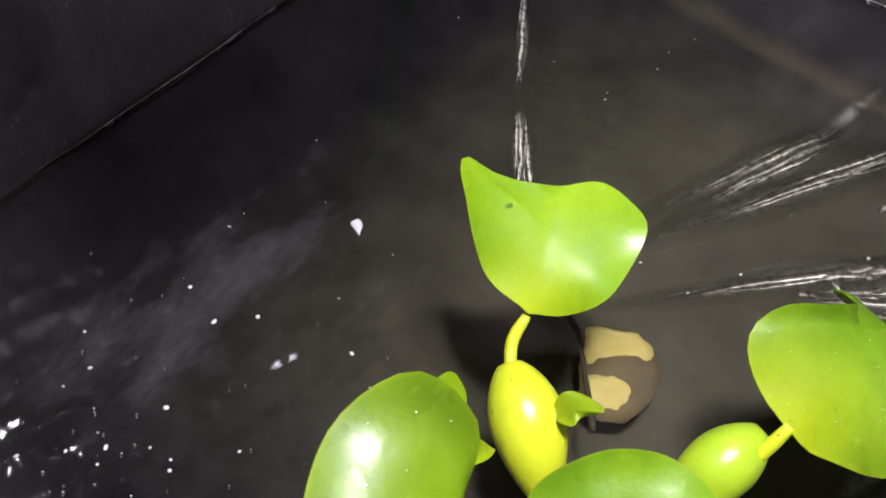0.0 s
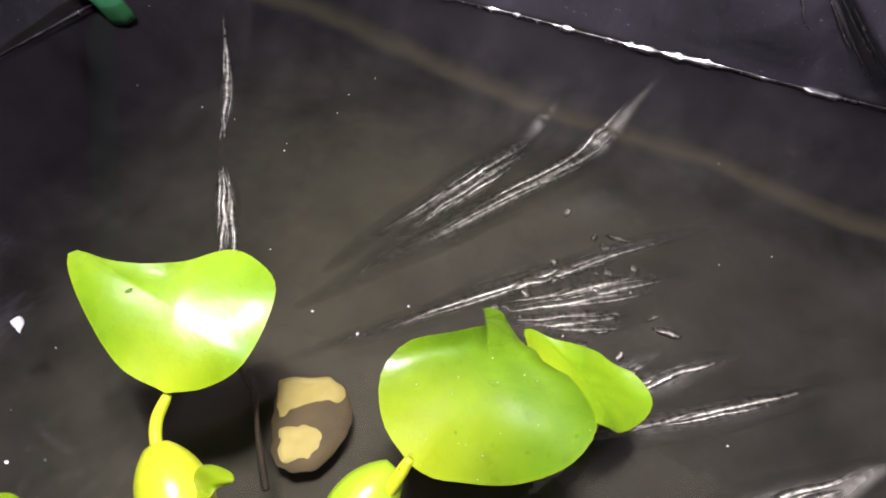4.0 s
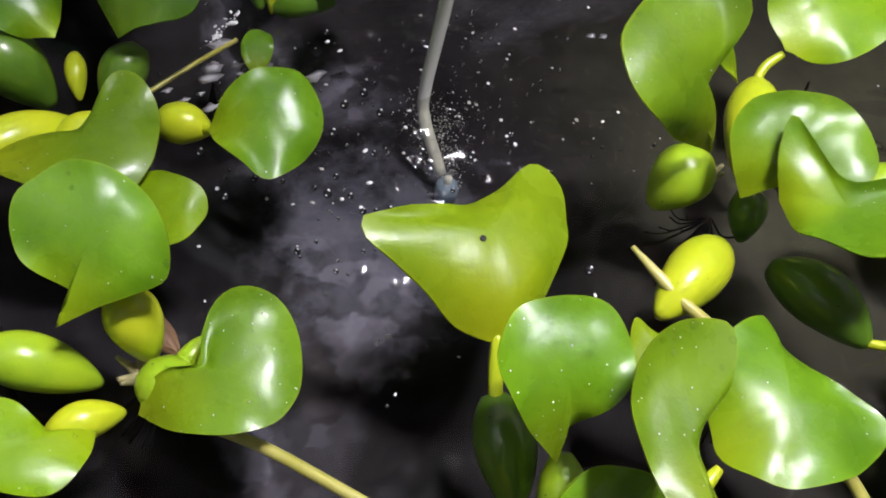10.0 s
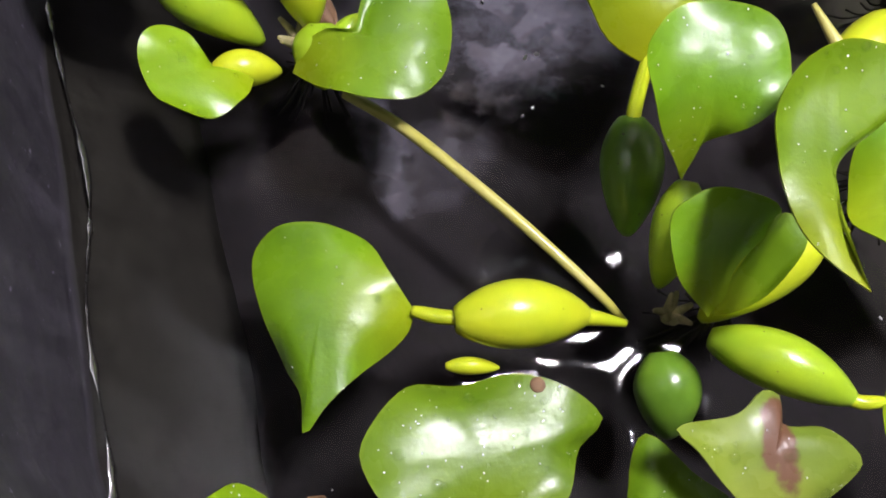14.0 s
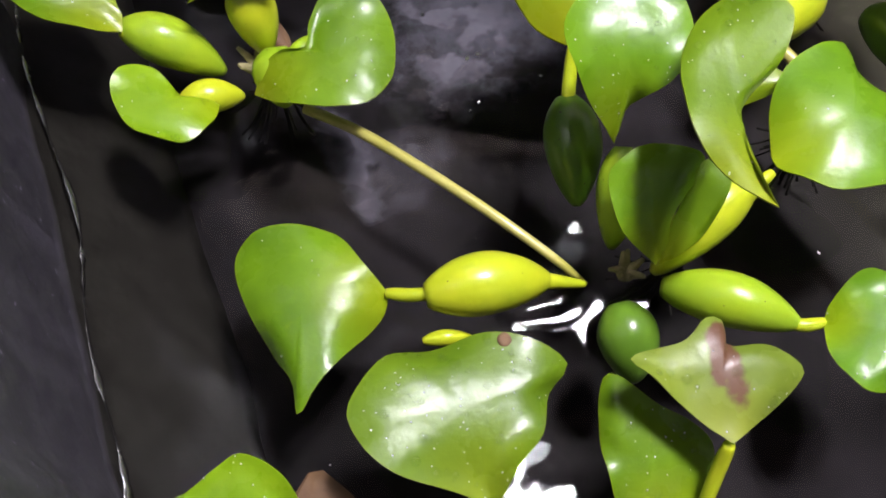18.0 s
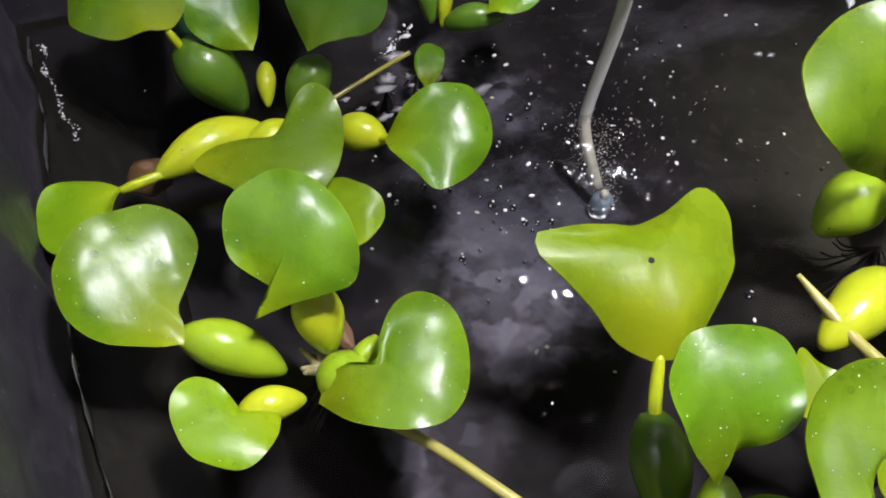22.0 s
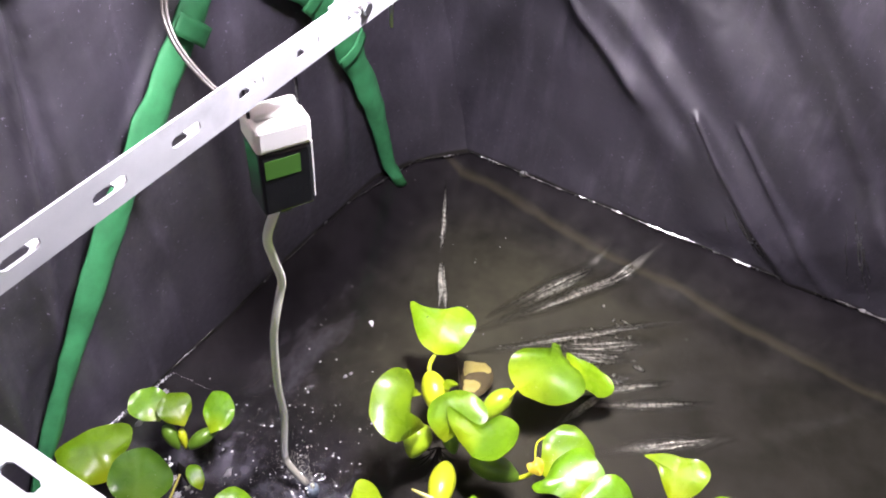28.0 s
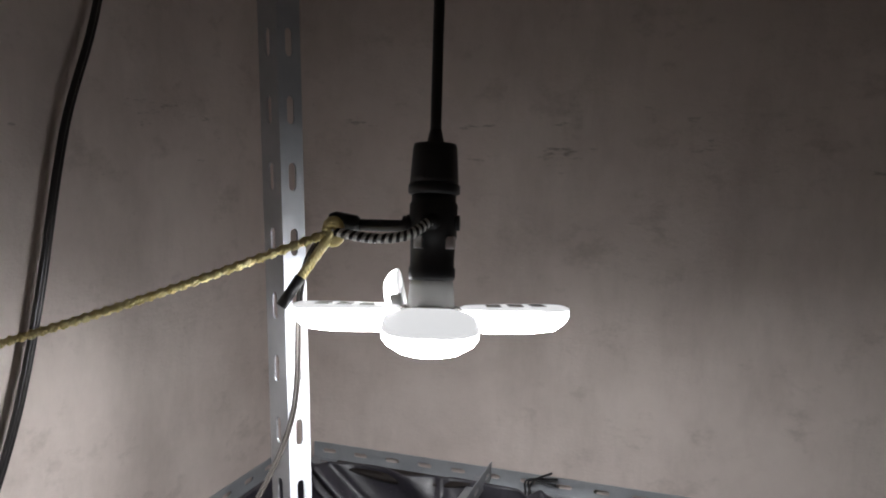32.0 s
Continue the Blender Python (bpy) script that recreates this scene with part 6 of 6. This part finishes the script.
def air_pump():
    cx, cy = 0.402, -0.366
    pump = thing("air_pump", (cx, cy, 0.60), "small dark air pump with a white cap under the bar", "air pump")
    m = Matrix.Translation((cx + 0.006, cy, 0.735)) @ pose(0, 0, 0, 0, 0, -30) @ Matrix.Diagonal((0.88, 0.88, 0.88, 1)) @ Matrix.Translation((-cx, -cy, -0.735))

    def block(name, lo, hi, bevel, mat, label=""):
        bm = box(lo, hi, bevel)
        bm.transform(m)
        part(name, bm, mat, pump, label, smooth=False)

    block("body", (cx - 0.030, cy - 0.024, 0.612), (cx + 0.030, cy + 0.024, 0.698), 0.004, SMOKED, "dark smoked plastic body")
    block("cap", (cx - 0.032, cy - 0.026, 0.698), (cx + 0.032, cy + 0.026, 0.732), 0.006, WHITE_PLASTIC, "white plastic cap")
    block("ridge", (cx - 0.026, cy - 0.012, 0.731), (cx + 0.026, cy + 0.012, 0.738), 0.003, WHITE_PLASTIC)
    block("label", (cx - 0.024, cy - 0.0246, 0.664), (cx + 0.016, cy - 0.0235, 0.688), 0.0, LABEL_GREEN, "green paper label")
    block("side_strip", (cx + 0.0302, cy - 0.022, 0.62), (cx + 0.0322, cy - 0.014, 0.698), 0.0, WHITE_PLASTIC, "pale edge strip")
    block("outlet", (cx - 0.008, cy - 0.008, 0.594), (cx + 0.008, cy + 0.008, 0.613), 0.003, BLACK_PLASTIC)
    for x in (-0.03, 0.03):
        p = m @ Vector((cx + x * 0.9, cy, 0.72))
        part("hanger", tube([p, p + Vector((0, 0, 0.05)), Vector((p.x, -0.380, 0.772)), Vector((p.x, -0.384, 0.776))], 0.0018, 8), BLACK_PLASTIC, pump, "black wire tie round the bar")
    line = thing("air_tube", (0.404, -0.33, 0.58), "milky white air tube running from the pump into the water", "tube")
    route = [(cx - 0.008, cy, 0.62), (0.392, -0.352, 0.575), (0.408, -0.341, 0.525), (0.425, -0.333, 0.468), (0.424, -0.328, 0.44), (0.417, -0.322, 0.395), (0.417, -0.314, 0.345), (0.424, -0.302, 0.23), (0.437, -0.292, 0.15), (0.444, -0.284, 0.10), (0.439, -0.279, 0.008), (0.438, -0.286, -0.02), (0.442, -0.316, -0.060)]
    part("tube", tube(route, 0.0052, 14), TUBE, line)
    stone = thing("air_stone", (0.442, -0.328, -0.07), "pale blue air stone on the pond bottom giving off fine bubbles", "air stone")
    part("stone_body", lathe([(0.006, 0.0), (0.0095, 0.002), (0.0105, 0.010), (0.0095, 0.020), (0.006, 0.023)], (0.442, -0.328, -0.082), 18), AIR_STONE, stone)
    part("nipple", lathe([(0.004, 0.0), (0.0032, 0.008)], (0.442, -0.328, -0.060), 12), TUBE, stone, "milky hose nipple")


air_pump()


def green_band(points, wide, seed, label):
    """A crumpled ribbon lying on the back liner; points are x and z on the wall."""
    ob = thing("green_band", (points[0][0], -0.02, points[0][1]), label, "band", "green bands on the back liner")
    path = spline([(x, 0, z) for x, z in points], 14)
    n = len(path) - 1

    def place(u, v):
        i = min(n, int(round(u * n)))
        p = path[i]
        d = (path[min(i + 1, n)] - path[max(i - 1, 0)]).normalized()
        s = Vector((-d.z, 0, d.x))
        w = wide * (1 + 0.25 * noise.noise(Vector((i * 0.13, 0, seed)))) * (1 - 0.6 * max(0.0, u - 0.65) / 0.35)
        q = p + s * (v - 0.5) * w
        y = -0.024 - 0.010 * math.sin(math.pi * v) - 0.006 * abs(noise.noise(Vector((u * 14, v * 2, seed))))
        cx = max(0.0, (q.x - 1.10) / 0.22) ** 1.5 * 0.13 * max(0.0, 1 - q.z / 0.5)
        return Vector((q.x, y - cx - max(0.0, 0.03 - q.z) * 0.4, q.z))

    part("strip", sheet(n, 8, place, Vector((0, 0.003, 0))), GREEN_CLOTH, ob)
    i = 0
    for u in (0.28, 0.5):
        k = int(u * n)
        p, d = path[k], (path[k + 1] - path[k - 1]).normalized()
        s = Vector((-d.z, 0, d.x))
        bm = sheet(4, 10, lambda a, b: p + d * (a - 0.5) * 0.03 + s * (b - 0.5) * wide * 1.25 + Vector((0, -0.037 - 0.008 * math.sin(math.pi * b), 0)), Vector((0, 0.002, 0)))
        part("wrap", bm, GREEN_CLOTH, ob)


green_band([(0.775, 0.80), (0.70, 0.68), (0.62, 0.595), (0.53, 0.50), (0.44, 0.40), (0.34, 0.27), (0.265, 0.17), (0.14, -0.02)], 0.054, 1.0, "crumpled green band running down the back liner beside the pump")
green_band([(0.79, 0.80), (0.80, 0.64), (0.90, 0.54), (0.96, 0.45), (1.02, 0.34), (1.075, 0.22), (1.11, 0.10), (1.14, -0.02)], 0.062, 4.0, "crumpled green band running down towards the pond corner")


def rim_details():
    def flap(u, v):
        x = -0.02 + 0.77 * u
        y = 0.056 - 0.075 * min(1.0, v * 2.0) + 0.006 * noise.noise(Vector((x * 11, v * 3, 2)))
        low = 0.060 + 0.018 * noise.noise(Vector((x * 8, 1.3, 0)))
        z = 0.818 + 0.008 * noise.noise(Vector((x * 9, v * 2, 5))) - low * max(0.0, (v - 0.35) / 0.65)
        return Vector((x, y, z))

    edge = thing("liner_flap", (0.36, 0.056, 0.80), "dusty grey-brown liner edge folded over the back rim", "liner edge")
    part("flap", sheet(60, 16, flap, Vector((0, 0.003, 0.004))), LINER_FLAP, edge)
    hem = bmesh.new()
    add_tube(hem, [flap(k / 50, 1.0) + Vector((0, -0.001, 0.001)) for k in range(51)], lambda s: 0.0032 + 0.0014 * noise.noise(Vector((s * 20, 3, 0))), 8)
    part("hem", hem, LINER_FLAP, edge, "crumpled lower hem")
    for x in (0.10, 0.27, 0.46, 0.60):
        fold = [flap((x + 0.02 + 0.03 * q) / 0.77, 0.25 + 0.65 * q) + Vector((0, -0.003, 0.002)) for q in (0.0, 0.35, 0.7, 1.0)]
        part("crease", tube(fold, lambda s: 0.0035 * (1 - 0.5 * s), 8, 6), LINER_FLAP, edge, "raised crease")

    def bare(u, v):
        y = -0.06 - 0.30 * u
        return Vector((1.335 - 0.02 * math.sin(math.pi * v), y, 0.80 - 0.035 * v * math.sin(math.pi * u) ** 0.7 - 0.004))

    tagged(part("liner_fold", sheet(30, 8, bare, Vector((0.003, 0, 0))), LINER_FLAP), "pale edge of the liner sagging from the side rim", "liner edge")
    tie_at = [("wire_tie", (1.345, -0.478, 0.79)), ("wire_tie", (1.345, -1.02, 0.79)), ("wire_tie", (0.755, 0.03, 0.82)), ("wire_tie", (0.70, 0.025, 0.82))]
    rnd = random.Random(4)
    for name, p in tie_at:
        c = Vector(p)
        ob = thing(name, c, "black wire tie knotted round the rim angle", "wire tie", "wire ties on the rim")
        for k in range(3):
            bits = [c + Vector((rnd.uniform(-0.02, 0.02), rnd.uniform(-0.02, 0.02), -0.04)), c + Vector((-0.018, rnd.uniform(-0.008, 0.008), 0.0)), c + Vector((0.0, rnd.uniform(-0.01, 0.01), 0.024)), c + Vector((rnd.uniform(-0.01, 0.02), rnd.uniform(-0.06, -0.02), rnd.uniform(0.018, 0.05)))]
            part("wire", tube(bits, 0.0022, 6, 6), BLACK_PLASTIC, ob)


rim_details()


# ---- small things in the water ----
def blob(name, at, size, mat, label, category, seed, group="", flat=1.0, cut=0.3):
    bm = bmesh.new()
    bmesh.ops.create_icosphere(bm, subdivisions=3, radius=1.0)
    for v in bm.verts:
        k = 1 + cut * noise.noise(v.co * 1.3 + Vector((seed, 0, 0)))
        v.co = Vector((v.co.x * size[0] * k, v.co.y * size[1] * k, v.co.z * size[2] * k * flat)) + Vector(at)
    return tagged(part(name, bm, mat), label, category, group)


def pad(parent, name, outline, z, mat, label, arch=0.004):
    """A thin, softly arched piece inside a rounded outline."""
    edge = [e + Vector((0.0022 * noise.noise(e * 130), 0.0022 * noise.noise(e * 130 + Vector((5, 0, 0))), 0)) for e in spline([(*p, z) for p in (*outline, outline[0])], 6)[:-1]]
    mid = sum(edge, Vector()) / len(edge)
    bm = bmesh.new()
    faces = []
    for drop in (0.0, -0.0016):
        rows = []
        for f in (0.25, 0.5, 0.75, 1.0):
            rows.append([bm.verts.new(mid.lerp(e, f) + Vector((0, 0, drop + arch * (1 - f * f) + 0.002 * noise.noise(e * 60 * f)))) for e in edge])
        hub = bm.verts.new(mid + Vector((0, 0, drop + arch)))
        for k in range(len(edge)):
            j = (k + 1) % len(edge)
            bm.faces.new((hub, rows[0][k], rows[0][j]))
            for p, q in zip(rows, rows[1:]):
                bm.faces.new((p[k], q[k], q[j], p[j]))
        faces.append(rows[-1])
    for k in range(len(edge)):
        j = (k + 1) % len(edge)
        bm.faces.new((faces[0][k], faces[1][k], faces[1][j], faces[0][j]))
    return part(name, bm, mat, parent, label)


sunken = thing("sunken_leaf", (0.78, -0.455, -0.06), "rotting brown leaf with two yellow patches under the water", "dead leaf", "dead leaves in the pond")
pad(sunken, "blade", [(0.766, -0.428), (0.803, -0.416), (0.824, -0.442), (0.818, -0.468), (0.793, -0.482), (0.763, -0.479), (0.742, -0.464), (0.744, -0.442)], -0.060, ROT, "brown rotting blade")
pad(sunken, "patch", [(0.777, -0.429), (0.792, -0.419), (0.806, -0.415), (0.815, -0.430), (0.822, -0.450), (0.815, -0.468), (0.800, -0.462), (0.787, -0.447)], -0.0586, STONE, "pale yellow patch", 0.0045)
pad(sunken, "patch", [(0.768, -0.433), (0.779, -0.446), (0.782, -0.459), (0.773, -0.471), (0.755, -0.467), (0.745, -0.449), (0.755, -0.439)], -0.0586, STONE, "pale yellow patch", 0.0045)
twig = thing("twig", (0.745, -0.433, -0.02), "thin dark twig standing in the water by the rotting leaf", "twig")
part("twig_stem", tube([(0.792, -0.398, -0.035), (0.768, -0.418, -0.018), (0.735, -0.439, -0.012), (0.704, -0.461, -0.016)], lambda s: 0.0022 + 0.0006 * math.sin(9 * s), 8), TWIG, twig)
part("twig_side", tube([(0.768, -0.418, -0.02), (0.775, -0.404, -0.012), (0.79, -0.394, -0.01)], 0.0012, 6), TWIG, twig)
bit = thing("white_fleck", (0.744, -0.241, 0.0), "small white scrap floating on the dark water", "scrap")
pad(bit, "scrap", [(0.744 - 0.004, -0.241 - 0.006), (0.744 + 0.003, -0.241 - 0.003), (0.744 + 0.007, -0.241 + 0.005), (0.744, -0.241 + 0.006)], 0.002, FROTH_GLINT, "crumpled white scrap", 0.002)


def flake(at, long, wide, turn, mat, label, category, seed, group=""):
    m = Matrix.Translation(at) @ pose(0, 0, 0, 0, 0, turn)

    def place(u, v):
        w = math.sin(math.pi * min(0.98, max(0.02, u))) ** 0.7
        return m @ Vector(((u - 0.5) * long, (v - 0.5) * wide * w, 0.006 * math.sin(math.pi * v) * w + 0.003 * noise.noise(Vector((u * 4, v * 4, seed)))))

    return tagged(part("dead_leaf", sheet(14, 8, place, Vector((0, 0, -0.0012))), mat), label, category, group)


blob("stone", (0.081, -0.209, -0.012), (0.019, 0.017, 0.012), DEAD, "brown pebble showing just under the water", "stone", 4.0)
flake((0.102, -0.755, 0.002), 0.10, 0.06, 80, DEAD, "dark brown dead leaf under a hyacinth leaf", "dead leaf", 3.0, "dead leaves in the pond")
flake((0.175, -0.40, 0.006), 0.05, 0.02, 110, DEAD, "curled brown dead leaf in the plant crown", "dead leaf", 6.0, "dead leaves in the pond")


def bubbles():
    rnd = random.Random(11)
    bm = bmesh.new()
    for k in range(190):
        if k < 70:
            x, y = 0.34 + rnd.gauss(0, 0.07), -0.34 + rnd.gauss(0, 0.07)
        else:
            x, y = 0.47 + rnd.gauss(0, 0.10), -0.27 + rnd.gauss(0, 0.10)
        r = rnd.choice((0.0012, 0.0016, 0.002, 0.0026, 0.0036)) if k < 70 else rnd.uniform(0.0008, 0.0017)
        if not (0.06 < x < 1.2 and -0.7 < y < -0.04):
            continue
        bmesh.ops.create_uvsphere(bm, u_segments=8, v_segments=5, radius=r, matrix=Matrix.Translation((x, y, r * 0.45)))
        # Two white beads on each bubble stand in for its highlights.
        for dx, dy, dz, q in ((0.25, 0.1, 1.25, 0.34), (-0.55, -0.5, 0.8, 0.24)):
            made = bmesh.ops.create_uvsphere(bm, u_segments=6, v_segments=4, radius=r * q, matrix=Matrix.Translation((x + dx * r, y + dy * r, dz * r)))
            for face in {f for v in made["verts"] for f in v.link_faces}:
                face.material_index = 1
    tagged(part("bubbles", bm, [BUBBLE, FROTH_GLINT]), "small air bubbles with white beads as glints, floating round the air tube", "bubbles", kind="stuff")


bubbles()


def froth():
    """Tiny white flecks, shaped like froth, that stand in for the bubbles' glints."""
    rnd = random.Random(31)
    bm = bmesh.new()
    for k in range(150):
        if k < 50:
            x, y = 0.36 + rnd.gauss(0, 0.07), -0.33 + rnd.gauss(0, 0.07)
        elif k < 100:
            x, y = 0.50 + rnd.gauss(0, 0.09), -0.27 + rnd.gauss(0, 0.09)
        else:
            x, y = rnd.uniform(0.06, 1.2), rnd.uniform(-0.95, -0.05)
        r = rnd.choice((0.0008, 0.0010, 0.0013, 0.0017)) if k < 100 else rnd.choice((0.0005, 0.0006, 0.0009))
        if not (0.05 < x < 1.2 and -1.0 < y < -0.04):
            continue
        m = Matrix.Translation((x, y, 0.0004)) @ pose(0, 0, 0, 0, 0, rnd.uniform(0, 180)) @ Matrix.Diagonal((rnd.uniform(0.8, 2.0), 1, 0.5, 1))
        bmesh.ops.create_uvsphere(bm, u_segments=6, v_segments=4, radius=r, matrix=m)
    tagged(part("froth", bm, FROTH_GLINT), "tiny white flecks on the water in place of bubble glints", "froth", kind="stuff")


froth()


def plume():
    """The cloud of fine air bubbles under the end of the tube."""
    rnd = random.Random(41)
    bm = bmesh.new()
    foot, head = Vector((0.442, -0.328, -0.06)), Vector((0.444, -0.284, -0.003))
    for k in range(520):
        u = rnd.random() ** 0.8
        p = foot.lerp(head, u)
        wide = 0.006 + 0.010 * u
        m = Matrix.Translation((p.x + rnd.gauss(0, wide), p.y + rnd.gauss(0, wide), min(-0.003, p.z + rnd.gauss(0, 0.004))))
        bmesh.ops.create_icosphere(bm, subdivisions=1, radius=rnd.uniform(0.0003, 0.0007), matrix=m)
    tagged(part("bubble_plume", bm, FROTH_GLINT), "fine white air bubbles rising under the tube end", "bubbles", kind="stuff")


plume()


def scum():
    rnd = random.Random(23)
    bm = bmesh.new()
    spots = [(0.30 + rnd.gauss(0, 0.03), -0.19 + rnd.gauss(0, 0.03)) for _ in range(16)] + [(0.27 + 0.19 * rnd.random(), -0.035 + rnd.gauss(0, 0.006)) for _ in range(10)] + [(0.62, -0.27), (0.63, -0.275)]
    for x, y in spots:
        c = Vector((x, y, 0.0008))
        n = 11
        size, turn = rnd.uniform(0.003, 0.012), rnd.uniform(0, 6.28)
        ring = [bm.verts.new(c + Vector((math.cos(a + turn) * size * rnd.uniform(0.5, 1.3), math.sin(a + turn) * size * rnd.uniform(0.2, 0.8), rnd.uniform(0, 0.0006)))) for a in [2 * math.pi * k / n for k in range(n)]]
        top = bm.verts.new(c + Vector((0, 0, 0.0012)))
        low = bm.verts.new(c - Vector((0, 0, 0.0006)))
        for k in range(n):
            bm.faces.new((ring[k], ring[(k + 1) % n], top))
            bm.faces.new((ring[(k + 1) % n], ring[k], low))
    tagged(part("scum", bm, FOAM), "whitish scum flakes floating on the water", "scum", kind="stuff")


scum()


def foam_glint_line(a, b, thick, seed, label):
    """A crinkled line of small heaped white clots on the water, for foam and for painted glints."""
    rnd = random.Random(seed)
    a, b = Vector(a), Vector(b)
    bm = bmesh.new()
    for k in range(int((b - a).length / 0.0016)):
        u = k * 0.0016 / (b - a).length
        r = thick * max(0.15, 0.5 + 0.9 * noise.noise(Vector((u * 9, seed, 0)))) * rnd.uniform(0.5, 1.1)
        p = a.lerp(b, u) + Vector((rnd.gauss(0, thick * 0.7) + 0.006 * noise.noise(Vector((u * 5, seed, 4))), rnd.gauss(0, thick * 0.7), 0.0006))
        m = Matrix.Translation(p) @ pose(0, 0, 0, 0, 0, rnd.uniform(0, 180)) @ Matrix.Diagonal((1.7, 1, 0.45, 1))
        bmesh.ops.create_icosphere(bm, subdivisions=1, radius=r, matrix=m)
    tagged(part("foam_glint_line", bm, FROTH_GLINT), label, "foam", "foam lines on the water")


# The corner and back lines stand in for glints on the wet liner.
foam_glint_line((0.018, -0.036, 0.001), (0.034, -0.165, 0.001), 0.0016, 1, "thin crinkled white line painting a glint on the corner liner")
foam_glint_line((0.33, -0.004, 0.001), (0.462, -0.012, 0.001), 0.0022, 2, "white clots painting waterline glints along the back liner behind the small plant")
foam_glint_line((0.462, -0.012, 0.001), (0.47, -0.09, 0.001), 0.0008, 3, "faint trail of foam beside the small plant")
foam_glint_line((0.30, -0.155, 0.001), (0.34, -0.125, 0.001), 0.0030, 4, "white clots between the corner plants")


stolon([(0.179, -0.471, 0.004), (0.207, -0.505, 0.008), (0.235, -0.547, 0.01), (0.264, -0.591, 0.008), (0.292, -0.635, 0.002), (0.306, -0.656, -0.007)], lambda s: 0.0036 * (1.05 - 0.5 * s**4), "pale straight runner between two water hyacinths")
stolon([(0.48, -0.496, 0.04), (0.488, -0.542, 0.034), (0.498, -0.574, 0.03), (0.509, -0.631, 0.024), (0.515, -0.687, 0.018), (0.51, -0.731, 0.008)], lambda s: 0.0042 * min(1.0, 0.4 + 5 * s), "yellow-green runner passing under a leaf")
stolon([(0.237, -0.196, 0.006), (0.279, -0.183, 0.01), (0.321, -0.164, 0.006)], 0.002, "thin brown runner by the corner plants")


def waterline():
    """The wet, crinkled bend of the liner just at the water's edge."""
    for a, b, inward, wide in (((1.312, -0.14), (1.316, -1.30), (-1, 0), 0.0075), ((1.21, -0.045), (1.308, -0.14), (-0.7, -0.7), 0.003), ((1.0, -0.002), (1.21, -0.045), (-0.2, -0.98), 0.0024), ((0.05, 0.002), (1.0, -0.002), (0, -1), 0.0022), ((0.008, -0.02), (0.004, -1.20), (1, 0), 0.0032)):
        a, b, inward = Vector((*a, 0.0)), Vector((*b, 0.0)), Vector((*inward, 0))
        n = int((b - a).length / 0.002)
        seed = a.x * 9 + a.y * 7

        def place(u, v):
            q = Vector((u * n * 0.05, seed, 0))
            w = wide * max(0.08, 0.35 + 1.5 * noise.noise(q) + 0.7 * noise.noise(q * 4))
            lean = 0.9 + 0.45 * noise.noise(q * 1.7 + Vector((0, 3, 0))) + 0.35 * noise.noise(q * 6 + Vector((0, 7, 0)))
            wave = (0.014 if inward.x > 0 else 0.004) * noise.noise(q * 0.3 + Vector((0, 11, 0)))
            return a.lerp(b, u) + inward * (0.004 + wave + w * (v - 0.5)) + Vector((0, 0, 0.001 + w * lean * (0.5 - v) + 0.0006 * math.sin(math.pi * v)))

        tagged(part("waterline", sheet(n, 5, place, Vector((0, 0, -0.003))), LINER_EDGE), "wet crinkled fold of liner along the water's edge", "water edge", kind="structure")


waterline()
